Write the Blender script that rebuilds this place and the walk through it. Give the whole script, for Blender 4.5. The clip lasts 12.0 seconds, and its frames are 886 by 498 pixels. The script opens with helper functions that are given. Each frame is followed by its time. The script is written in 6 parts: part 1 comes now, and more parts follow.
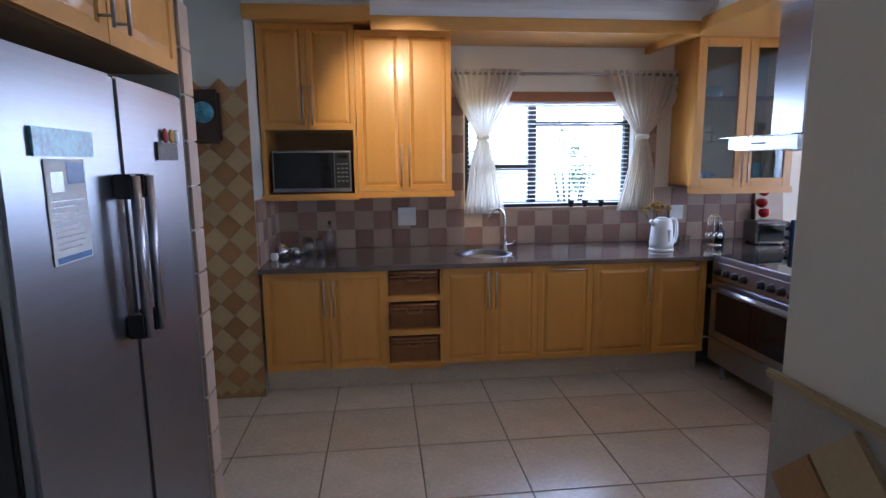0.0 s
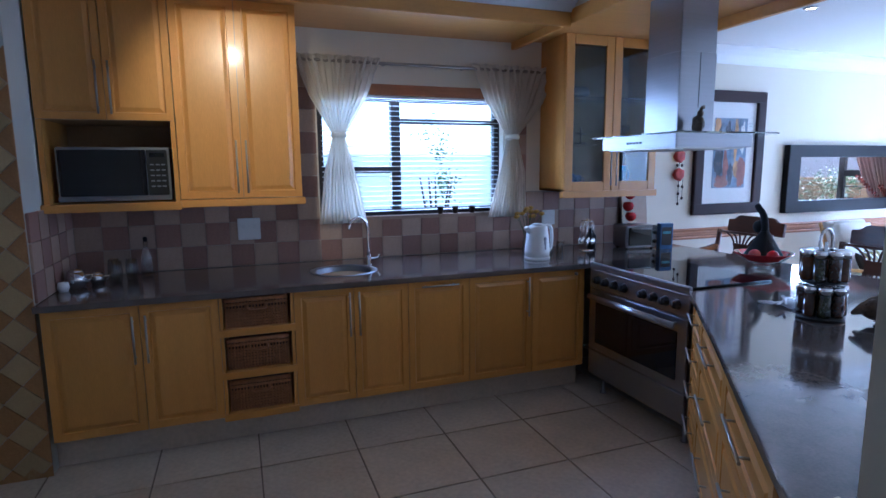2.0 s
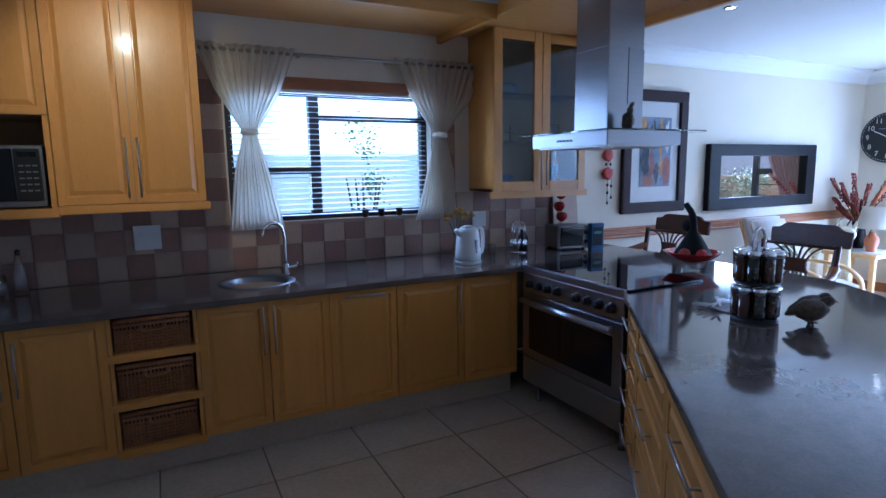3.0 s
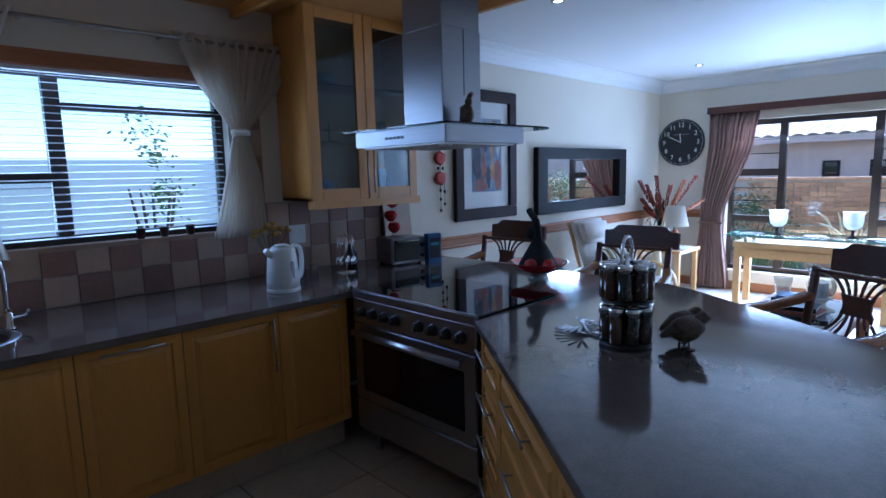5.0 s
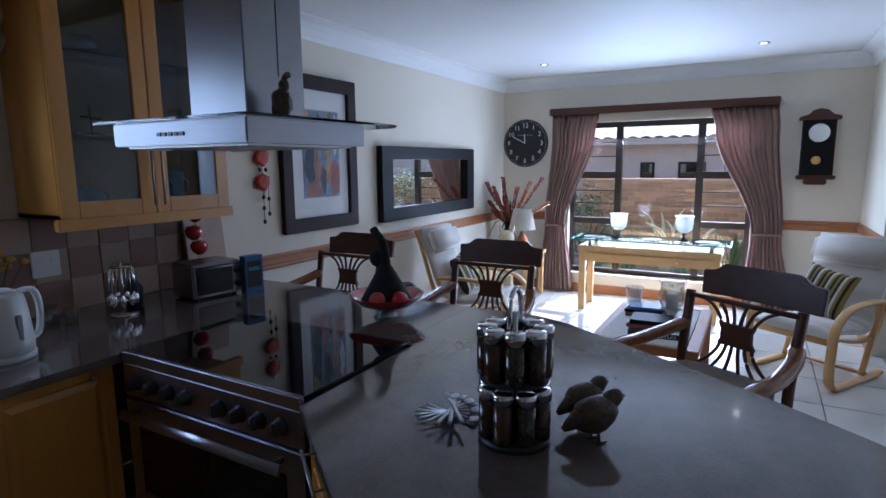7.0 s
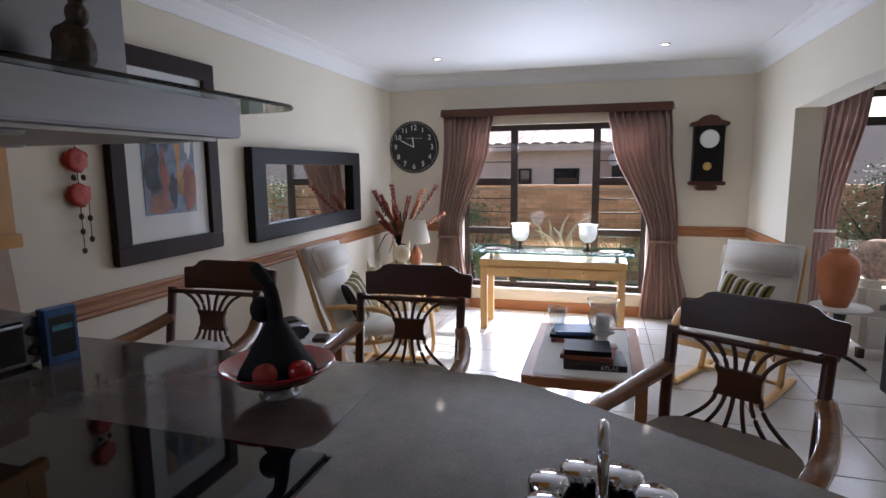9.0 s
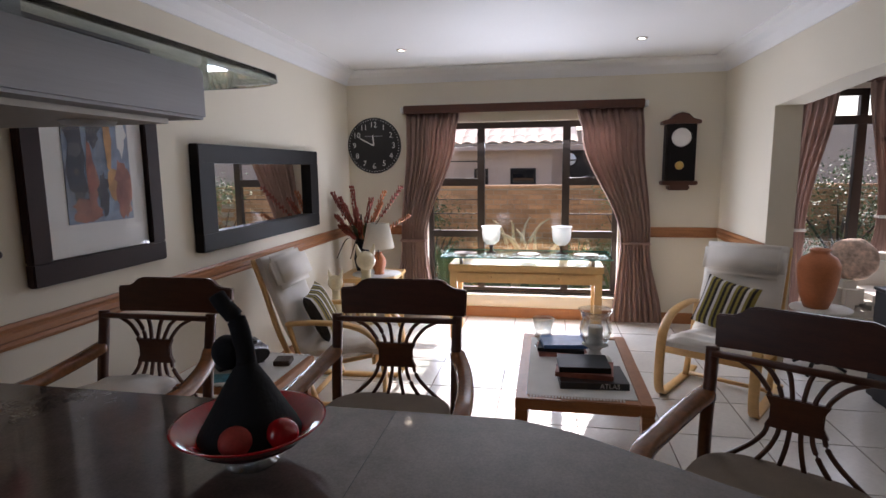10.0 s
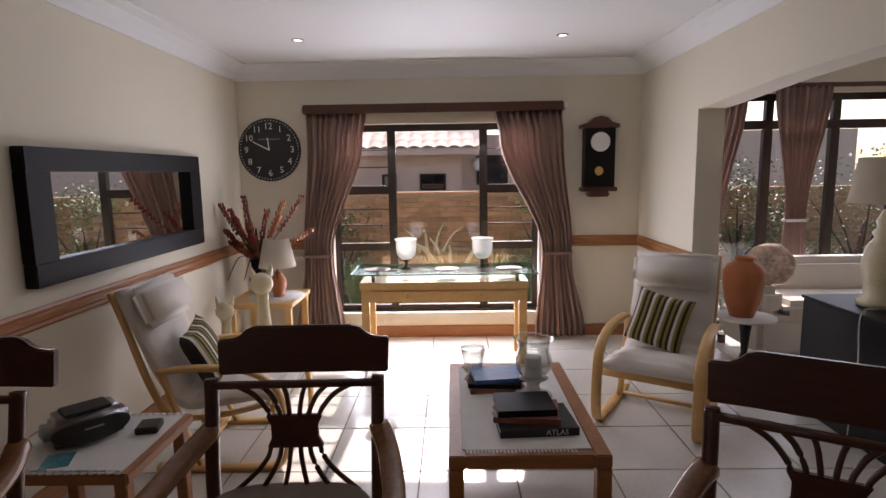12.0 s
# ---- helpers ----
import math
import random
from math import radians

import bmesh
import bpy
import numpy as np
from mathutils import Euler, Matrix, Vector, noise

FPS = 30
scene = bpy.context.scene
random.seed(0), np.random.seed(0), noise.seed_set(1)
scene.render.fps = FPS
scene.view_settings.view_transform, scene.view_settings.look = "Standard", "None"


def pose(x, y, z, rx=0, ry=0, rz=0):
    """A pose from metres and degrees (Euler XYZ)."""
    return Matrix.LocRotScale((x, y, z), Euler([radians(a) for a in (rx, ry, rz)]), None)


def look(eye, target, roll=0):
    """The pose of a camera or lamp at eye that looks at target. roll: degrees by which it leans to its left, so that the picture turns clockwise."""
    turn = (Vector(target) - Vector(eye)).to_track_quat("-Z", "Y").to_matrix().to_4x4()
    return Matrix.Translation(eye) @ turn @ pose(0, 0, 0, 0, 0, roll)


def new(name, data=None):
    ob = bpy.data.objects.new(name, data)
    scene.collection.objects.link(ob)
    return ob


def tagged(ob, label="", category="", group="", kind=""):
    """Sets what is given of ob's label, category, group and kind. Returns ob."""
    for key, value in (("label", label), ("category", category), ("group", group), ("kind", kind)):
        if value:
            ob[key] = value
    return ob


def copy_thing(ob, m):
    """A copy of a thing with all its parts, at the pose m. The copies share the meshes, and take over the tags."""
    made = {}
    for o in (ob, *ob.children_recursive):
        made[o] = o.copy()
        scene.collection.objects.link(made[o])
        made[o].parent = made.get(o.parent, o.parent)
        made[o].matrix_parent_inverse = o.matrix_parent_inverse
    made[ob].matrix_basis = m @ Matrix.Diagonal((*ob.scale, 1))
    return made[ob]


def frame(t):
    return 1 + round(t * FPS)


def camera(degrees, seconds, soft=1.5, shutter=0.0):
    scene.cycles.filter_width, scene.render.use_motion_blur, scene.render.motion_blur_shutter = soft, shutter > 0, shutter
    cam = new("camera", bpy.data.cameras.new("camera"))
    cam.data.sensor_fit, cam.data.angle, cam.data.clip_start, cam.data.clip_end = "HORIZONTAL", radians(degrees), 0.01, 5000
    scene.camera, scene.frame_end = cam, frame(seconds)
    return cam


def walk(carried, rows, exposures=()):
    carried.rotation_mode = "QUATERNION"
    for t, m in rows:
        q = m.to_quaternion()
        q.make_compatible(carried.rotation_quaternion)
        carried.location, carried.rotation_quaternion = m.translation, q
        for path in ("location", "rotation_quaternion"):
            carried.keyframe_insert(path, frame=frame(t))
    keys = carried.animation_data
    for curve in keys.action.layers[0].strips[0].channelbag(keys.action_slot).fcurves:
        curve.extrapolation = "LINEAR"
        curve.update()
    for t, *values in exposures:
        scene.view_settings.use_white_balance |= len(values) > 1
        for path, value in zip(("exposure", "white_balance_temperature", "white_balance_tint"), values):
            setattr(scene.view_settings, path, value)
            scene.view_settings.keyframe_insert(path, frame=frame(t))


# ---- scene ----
cam = camera(77.2, 12.0)
EXPOSURES = [(0.0, 2.8, 5050, 21), (1.5, 2.45, 4500, 19), (3.0, 1.8, 4300, 16), (5.0, 1.2, 4350, 13), (6.0, 1.05, 4550, 13), (7.2, 1.0, 5000, 17), (9.0, 0.85, 5900, 20), (12.0, 0.45, 6800, 27)]
PATH = [
    (0, (0.401, 0.443, 1.571), (0.616, 2.407, 1.262), -0.6),
    (0.5, (0.461, 0.632, 1.516), (0.781, 2.584, 1.224), -0.6),
    (1, (0.45, 0.8, 1.544), (0.912, 2.723, 1.246), -0.3),
    (1.5, (0.472, 0.925, 1.557), (1.062, 2.812, 1.255), -0.3),
    (2, (0.541, 0.998, 1.532), (1.224, 2.856, 1.244), -0.5),
    (2.5, (0.607, 1.106, 1.535), (1.393, 2.922, 1.245), -0.7),
    (3, (0.679, 1.192, 1.526), (1.576, 2.956, 1.238), -0.8),
    (5, (1.055, 1.689, 1.503), (2.441, 3.104, 1.231), -1.4),
    (5.5, (1.203, 1.783, 1.519), (2.69, 3.09, 1.238), -1.2),
    (6, (1.354, 1.898, 1.522), (2.923, 3.104, 1.235), -1.0),
    (6.5, (1.492, 2.01, 1.552), (3.143, 3.1, 1.254), -0.7),
    (7, (1.613, 2.106, 1.569), (3.334, 3.079, 1.265), -0.5),
    (9, (2.201, 2.606, 1.564), (4.105, 3.15, 1.279), -0.5),
    (9.5, (2.323, 2.736, 1.551), (4.253, 3.178, 1.267), -0.6),
    (10, (2.502, 2.868, 1.559), (4.448, 3.229, 1.274), -0.6),
    (10.5, (2.67, 2.963, 1.558), (4.63, 3.246, 1.277), -0.7),
    (11, (2.811, 2.988, 1.562), (4.78, 3.204, 1.285), -0.7),
    (11.5, (2.92, 2.982, 1.576), (4.896, 3.11, 1.296), -0.8),
    (12, (3.014, 2.976, 1.575), (4.995, 3.008, 1.303), -0.9),
]
walk(cam, [(t, look(eye, target, roll)) for t, eye, target, roll in PATH], EXPOSURES)

# ---- world and light ----
world = bpy.data.worlds.new("sky")
scene.world = world
world.use_nodes = True
wn = world.node_tree.nodes
sky = wn.new("ShaderNodeTexSky")
sky.sky_type = "NISHITA"
sky.sun_disc = False
sky.sun_elevation = radians(36)
sky.sun_rotation = radians(93)
world.node_tree.links.new(sky.outputs[0], wn["Background"].inputs[0])
wn["Background"].inputs[1].default_value = 0.15

sun_data = bpy.data.lights.new("sun", "SUN")
sun_data.energy, sun_data.angle, sun_data.color = 5.0, radians(0.5), (1.0, 0.95, 0.87)
sun = new("sun", sun_data)
sun.matrix_world = look((20, 2.2, 14.5), (0, 3.1, 0))


def area_light(name, eye, target, w, h, power, color):
    d = bpy.data.lights.new(name, "AREA")
    d.shape, d.size, d.size_y, d.energy, d.color = "RECTANGLE", w, h, power, color
    ob = new(name, d)
    ob.matrix_world = look(eye, target)
    return ob


DAY = (0.80, 0.90, 1.0)
area_light("daylight_kitchen_window", (1.88, 5.04, 1.65), (1.8, 0, 1.2), 0.95, 0.8, 5, DAY)
area_light("daylight_lounge_window", (8.31, 3.1, 1.86), (6.0, 3.1, 0.2), 1.8, 0.2, 18, DAY)
area_light("daylight_lounge_window_low", (8.31, 3.1, 0.55), (2.0, 3.1, 1.5), 1.8, 0.4, 27, DAY)
area_light("daylight_patio_doors", (8.1, -0.3, 1.1), (0, 0.2, 1.0), 2.2, 2.0, 16, DAY)


def spot_light(name, eye, target, power, size, blend=0.6):
    d = bpy.data.lights.new(name, "SPOT")
    d.energy, d.spot_size, d.spot_blend, d.color, d.shadow_soft_size = power, radians(size), blend, (1.0, 0.77, 0.37), 0.03
    ob = new(name, d)
    ob.matrix_world = look(eye, target)
    return ob


spot_light("ceiling_beam_and_fill", (0.56, 3.30, 2.38), (0.58, 4.45, 1.88), 9, 62)
# added wide fill lamp beside the spotlight, brightens the kitchen floor and fronts
spot_light("ceiling_beam_and_fill", (0.62, 3.2, 2.40), (0.4, 2.9, 0), 1.5, 140, 0.9)


# ---- materials ----
def mat(name, color, rough=0.5, metal=0.0, vary=0.12, scale=6.0, bump=0.05, fine=90.0, spec=0.5, piece=0.0, coat=0.0, stretch=(1, 1, 1)):
    """Two scales of colour change, fine relief, and a change from piece to piece."""
    m = bpy.data.materials.new(name)
    m.use_nodes = True
    n, l = m.node_tree.nodes, m.node_tree.links
    b = n["Principled BSDF"]
    b.inputs["Roughness"].default_value = rough
    b.inputs["Metallic"].default_value = metal
    b.inputs["Specular IOR Level"].default_value = spec
    b.inputs["Coat Weight"].default_value = coat
    b.inputs["Coat Roughness"].default_value = 0.12
    tc = n.new("ShaderNodeTexCoord")
    mp = n.new("ShaderNodeMapping")
    mp.inputs["Scale"].default_value = stretch
    l.new(tc.outputs["Object"], mp.inputs[0])
    big = n.new("ShaderNodeTexNoise")
    big.inputs["Scale"].default_value, big.inputs["Detail"].default_value = scale, 5
    small = n.new("ShaderNodeTexNoise")
    small.inputs["Scale"].default_value, small.inputs["Detail"].default_value = fine, 3
    l.new(mp.outputs[0], big.inputs[0])
    l.new(mp.outputs[0], small.inputs[0])
    add = n.new("ShaderNodeMath")
    add.operation = "ADD"
    l.new(big.outputs[0], add.inputs[0])
    l.new(small.outputs[0], add.inputs[1])
    val = n.new("ShaderNodeMapRange")
    val.inputs["From Min"].default_value, val.inputs["From Max"].default_value = 0.6, 1.4
    val.inputs["To Min"].default_value, val.inputs["To Max"].default_value = 1 - vary, 1 + vary
    l.new(add.outputs[0], val.inputs[0])
    last = val.outputs[0]
    if piece:
        info = n.new("ShaderNodeObjectInfo")
        pr = n.new("ShaderNodeMapRange")
        pr.inputs["To Min"].default_value, pr.inputs["To Max"].default_value = 1 - piece, 1 + piece
        l.new(info.outputs["Random"], pr.inputs[0])
        mul = n.new("ShaderNodeMath")
        mul.operation = "MULTIPLY"
        l.new(last, mul.inputs[0])
        l.new(pr.outputs[0], mul.inputs[1])
        last = mul.outputs[0]
    vm = n.new("ShaderNodeVectorMath")
    vm.operation = "SCALE"
    vm.inputs[0].default_value = color[:3]
    l.new(last, vm.inputs["Scale"])
    l.new(vm.outputs[0], b.inputs["Base Color"])
    if bump:
        bp = n.new("ShaderNodeBump")
        bp.inputs["Strength"].default_value, bp.inputs["Distance"].default_value = bump, 0.01
        l.new(add.outputs[0], bp.inputs["Height"])
        l.new(bp.outputs[0], b.inputs["Normal"])
    return m


def glass(name, color=(1, 1, 1), rough=0.0, ior=1.45):
    m = bpy.data.materials.new(name)
    m.use_nodes = True
    b = m.node_tree.nodes["Principled BSDF"]
    b.inputs["Base Color"].default_value = (*color, 1)
    b.inputs["Roughness"].default_value, b.inputs["IOR"].default_value = rough, ior
    b.inputs["Transmission Weight"].default_value = 1.0
    return m


def pane_glass(name, tint=(1, 1, 1), gloss=0.04):
    """A thin pane: clear, with a mirror gloss over it."""
    m = bpy.data.materials.new(name)
    m.use_nodes = True
    n, l = m.node_tree.nodes, m.node_tree.links
    tr, gl, mx, fr = n.new("ShaderNodeBsdfTransparent"), n.new("ShaderNodeBsdfGlossy"), n.new("ShaderNodeMixShader"), n.new("ShaderNodeLayerWeight")
    tr.inputs[0].default_value = (*tint, 1)
    gl.inputs["Roughness"].default_value = 0.01
    fr.inputs["Blend"].default_value = 0.5
    pw, ad = n.new("ShaderNodeMath"), n.new("ShaderNodeMath")
    pw.operation, ad.operation = "POWER", "MULTIPLY_ADD"
    pw.inputs[1].default_value, ad.inputs[1].default_value, ad.inputs[2].default_value = 5 if gloss < 0.1 else 2, 0.7, gloss
    l.new(fr.outputs["Facing"], pw.inputs[0])
    l.new(pw.outputs[0], ad.inputs[0])
    l.new(ad.outputs[0], mx.inputs[0])
    l.new(tr.outputs[0], mx.inputs[1])
    l.new(gl.outputs[0], mx.inputs[2])
    l.new(mx.outputs[0], n["Material Output"].inputs[0])
    return m


def cloth(name, color, through_light=0.3, vary=0.1, weave=260):
    m = mat(name, color, 0.9, 0, vary, 9, 0.12, weave, 0.2)
    n, l = m.node_tree.nodes, m.node_tree.links
    b = n["Principled BSDF"]
    t, mx = n.new("ShaderNodeBsdfTranslucent"), n.new("ShaderNodeMixShader")
    t.inputs[0].default_value = (*color, 1)
    mx.inputs[0].default_value = through_light
    l.new(b.outputs[0], mx.inputs[1])
    l.new(t.outputs[0], mx.inputs[2])
    l.new(mx.outputs[0], n["Material Output"].inputs[0])
    return m


def glow(name, color, strength):
    m = bpy.data.materials.new(name)
    m.use_nodes = True
    b = m.node_tree.nodes["Principled BSDF"]
    b.inputs["Emission Color"].default_value = (*color, 1)
    b.inputs["Emission Strength"].default_value = strength
    return m


M_WALL = mat("cream_wall_paint", (0.74, 0.68, 0.56), 0.7, vary=0.03, scale=2, bump=0.03, fine=160)
M_CEIL = mat("white_ceiling_paint", (0.80, 0.80, 0.80), 0.6, vary=0.02, scale=2, bump=0.02)
M_GREYWALL = mat("pale_grey_green_paint", (0.55, 0.56, 0.50), 0.7, vary=0.03, scale=2, bump=0.03)
M_TILE = mat("cream_floor_tile", (0.62, 0.53, 0.42), 0.22, vary=0.14, scale=5, bump=0.015, fine=40, piece=0.05)
M_TILE2 = mat("white_floor_tile", (0.66, 0.63, 0.58), 0.25, vary=0.08, scale=4, bump=0.015, fine=40, piece=0.04)
M_GROUT = mat("brown_grout", (0.20, 0.16, 0.13), 0.9, vary=0.2, scale=20)
M_WOOD = mat("honey_maple", (0.62, 0.295, 0.052), 0.33, vary=0.09, scale=4, bump=0.015, fine=45, stretch=(4, 4, 0.6), coat=0.25, piece=0.07)
M_WOODH = mat("honey_maple_lengthwise", (0.62, 0.295, 0.052), 0.36, vary=0.1, scale=5, bump=0.02, fine=45, stretch=(0.7, 6, 6), coat=0.2)
M_WOODIN = mat("cabinet_inside", (0.38, 0.25, 0.13), 0.6, vary=0.1)
M_BIRCH = mat("pale_birch", (0.70, 0.43, 0.17), 0.4, vary=0.12, scale=6, fine=50, stretch=(1, 5, 5), bump=0.02)
M_RAIL = mat("red_brown_dado_wood", (0.36, 0.15, 0.055), 0.45, vary=0.2, scale=8, fine=50, stretch=(0.8, 0.8, 8), bump=0.03)
M_MAHOG = mat("dark_mahogany", (0.075, 0.023, 0.011), 0.36, vary=0.25, scale=10, fine=60, stretch=(1, 5, 5), bump=0.02, coat=0.1)
M_ARM = mat("polished_arm_wood", (0.26, 0.10, 0.032), 0.25, vary=0.3, scale=14, fine=60, bump=0.02, coat=0.4)
M_DARK = mat("dark_stained_frame", (0.009, 0.007, 0.007), 0.5, vary=0.2, scale=10, bump=0.03, spec=0.16)
M_FRAME = mat("red_brown_picture_frame", (0.026, 0.010, 0.009), 0.5, vary=0.2, scale=10, bump=0.03, spec=0.18)
M_BRONZE = mat("bronze_window_metal", (0.045, 0.034, 0.028), 0.4, 0.3, vary=0.1)
M_GRANITE = mat("grey_brown_granite", (0.125, 0.10, 0.086), 0.07, vary=0.25, scale=14, bump=0.0, fine=160, coat=0.3)
M_STEEL = mat("brushed_steel", (0.27, 0.27, 0.29), 0.34, 1.0, vary=0.06, scale=3, bump=0.01, fine=30, stretch=(1, 1, 30))
M_STEELH = mat("brushed_steel_level", (0.30, 0.30, 0.32), 0.42, 1.0, vary=0.06, scale=3, bump=0.01, fine=30, stretch=(1, 1, 40))
M_STEELB = mat("bright_brushed_steel", (0.38, 0.38, 0.42), 0.3, 1.0, vary=0.06, scale=3, bump=0.01, fine=30, stretch=(1, 1, 30))
M_CHROME = mat("chrome", (0.75, 0.75, 0.77), 0.08, 1.0, vary=0.02, bump=0)
M_NICKEL = mat("satin_nickel", (0.42, 0.40, 0.37), 0.42, 1.0, vary=0.05, bump=0)
M_BLACKGLASS = mat("black_glass", (0.008, 0.008, 0.01), 0.03, vary=0.1, bump=0)
M_BLACK = mat("black_plastic", (0.015, 0.015, 0.017), 0.4, vary=0.2)
M_BLACKCLOTH = mat("black_cloth", (0.008, 0.008, 0.009), 0.85, vary=0.3, bump=0.2)
M_WHITE = mat("white_plastic", (0.78, 0.78, 0.77), 0.3, vary=0.03)
M_PAPER = mat("white_paper", (0.75, 0.75, 0.74), 0.7, vary=0.05)
M_RED = mat("glossy_red", (0.45, 0.012, 0.015), 0.12, vary=0.15, coat=0.5)
M_REDMATT = mat("matt_red", (0.42, 0.05, 0.035), 0.6, vary=0.25, scale=30)
M_TERRA = mat("terracotta", (0.48, 0.16, 0.06), 0.55, vary=0.15, scale=12, bump=0.06)
M_WICKER = mat("brown_wicker", (0.36, 0.16, 0.065), 0.6, vary=0.35, scale=30, bump=0.3, piece=0.2)
M_SPLASH_A = mat("pink_brown_wall_tile", (0.29, 0.165, 0.125), 0.35, vary=0.15, scale=10, bump=0.05, piece=0.18)
M_SPLASH_B = mat("beige_wall_tile", (0.43, 0.31, 0.225), 0.35, vary=0.12, scale=10, bump=0.05, piece=0.14)
M_DIA_A = mat("tan_diamond_tile", (0.34, 0.175, 0.06), 0.4, vary=0.18, scale=12, bump=0.06, piece=0.15)
M_DIA_B = mat("cream_diamond_tile", (0.43, 0.31, 0.15), 0.4, vary=0.1, scale=12, bump=0.06, piece=0.08)
M_LACE = cloth("cream_voile", (0.92, 0.87, 0.78), 0.65, 0.06)
vn, vl = M_LACE.node_tree.nodes, M_LACE.node_tree.links
v_open, v_mix = vn.new("ShaderNodeBsdfTransparent"), vn.new("ShaderNodeMixShader")
v_mix.inputs[0].default_value = 0.25
vl.new(vn["Material Output"].inputs[0].links[0].from_socket, v_mix.inputs[1])
vl.new(v_open.outputs[0], v_mix.inputs[2])
vl.new(v_mix.outputs[0], vn["Material Output"].inputs[0])
M_CURT = cloth("dusty_rose_curtain", (0.40, 0.278, 0.238), 0.32, 0.14)
M_CANVAS = mat("white_canvas", (0.74, 0.70, 0.64), 0.85, vary=0.06, scale=8, bump=0.15, fine=220)
M_TAUPE = mat("taupe_upholstery", (0.24, 0.19, 0.14), 0.9, vary=0.12, scale=14, bump=0.2, fine=300)
M_LINEN = mat("white_linen", (0.72, 0.70, 0.66), 0.9, vary=0.08, scale=10, bump=0.2, fine=250)
M_RUG = mat("sand_rug", (0.50, 0.40, 0.27), 0.95, vary=0.12, scale=10, bump=0.3, fine=220)
M_CATW = mat("cream_ceramic", (0.68, 0.60, 0.40), 0.25, vary=0.14, scale=8)
M_BROWN = mat("dark_brown_carving", (0.05, 0.028, 0.018), 0.5, vary=0.35, scale=30, bump=0.2)
M_BIRD = mat("speckled_brown_bird", (0.10, 0.07, 0.045), 0.55, vary=0.5, scale=60, bump=0.3)
M_BLUE = mat("blue_print", (0.05, 0.13, 0.32), 0.4, vary=0.4, scale=18)
M_TEALP = mat("teal_print", (0.08, 0.28, 0.36), 0.3, vary=0.6, scale=22)
M_GREEN = mat("leaf_green", (0.075, 0.13, 0.05), 0.6, vary=0.45, scale=12)
M_GREENL = mat("grass_green_leaf", (0.13, 0.20, 0.08), 0.6, vary=0.4, scale=12)
M_PLUME = mat("pale_grass_plume", (0.55, 0.47, 0.30), 0.9, vary=0.25, scale=30)
M_FLOWER = mat("rust_red_flower", (0.25, 0.05, 0.03), 0.7, vary=0.35, scale=40)
M_YELLOW = mat("ochre_flower", (0.50, 0.30, 0.05), 0.7, vary=0.3, scale=40)
M_SHADE = cloth("lampshade_linen", (0.72, 0.66, 0.56), 0.4, 0.06)
M_LAWN = mat("lawn", (0.07, 0.12, 0.035), 0.9, vary=0.4, scale=3, bump=0.5)
M_PAVE = mat("pale_paving", (0.42, 0.39, 0.34), 0.8, vary=0.15, scale=4, bump=0.1)
M_BRICK = mat("yellow_brown_brick", (0.42, 0.24, 0.125), 0.85, vary=0.2, scale=18, bump=0.2, piece=0.28)
M_MORTAR = mat("pale_mortar", (0.40, 0.35, 0.29), 0.9, vary=0.1)
M_HOUSE = mat("pinkish_render", (0.48, 0.37, 0.31), 0.85, vary=0.07, scale=2)
M_ROOF = mat("pale_clay_roof_tile", (0.44, 0.35, 0.29), 0.8, vary=0.2, scale=9, piece=0.15)
M_MIRROR = mat("mirror_glass", (0.85, 0.87, 0.87), 0.005, 1.0, vary=0.0, bump=0)
M_PANE = pane_glass("clear_pane")
M_CABPANE = pane_glass("cabinet_pane", (0.72, 0.80, 0.84))
M_GLASS = pane_glass("clear_glass", (0.90, 0.92, 0.92), 0.12)
M_GREENGLASS = glass("greenish_table_glass", (0.80, 0.93, 0.89))
M_GLASSEDGE = mat("green_glass_edge", (0.10, 0.28, 0.24), 0.1, vary=0.1, bump=0)
M_TOPGLASS = pane_glass("clear_green_table_glass", (0.86, 0.95, 0.92), 0.05)
M_OPAL = cloth("opal_white_glass", (0.85, 0.85, 0.83), 0.6, 0.02)
M_BLIND = mat("white_blind_slat", (0.75, 0.76, 0.78), 0.5, vary=0.03)
M_LAMPON = glow("lit_bulb", (1.0, 0.86, 0.65), 12)
M_PAINT1 = mat("painted_canvas_blue", (0.20, 0.26, 0.36), 0.6, vary=0.6, scale=7, fine=20)
M_PAINT2 = mat("painted_canvas_orange", (0.50, 0.27, 0.10), 0.6, vary=0.5, scale=9, fine=20)
M_PAINT3 = mat("painted_canvas_dark", (0.05, 0.055, 0.075), 0.6, vary=0.5, scale=8, fine=20)
M_PAINT4 = mat("painted_canvas_rust", (0.30, 0.11, 0.08), 0.6, vary=0.6, scale=9, fine=20)
M_STRIPE = mat("olive_stripe", (0.30, 0.24, 0.06), 0.9, vary=0.1, bump=0.2, fine=250)
M_STRIPED = mat("dark_stripe", (0.035, 0.028, 0.022), 0.9, vary=0.1, bump=0.2, fine=250)
M_PRINT = mat("rust_leaf_print", (0.62, 0.48, 0.40), 0.9, vary=0.7, scale=9, fine=30)


# ---- mesh helpers ----
def tidy(bm, bevel=0.0, seg=2):
    bmesh.ops.remove_doubles(bm, verts=bm.verts, dist=1e-5)
    bmesh.ops.recalc_face_normals(bm, faces=bm.faces)
    if bevel:
        sharp = [e for e in bm.edges if len(e.link_faces) == 2 and e.calc_face_angle(0) > 0.6]
        bmesh.ops.bevel(bm, geom=sharp, offset=bevel, segments=seg, affect="EDGES", clamp_overlap=True)
    return bm


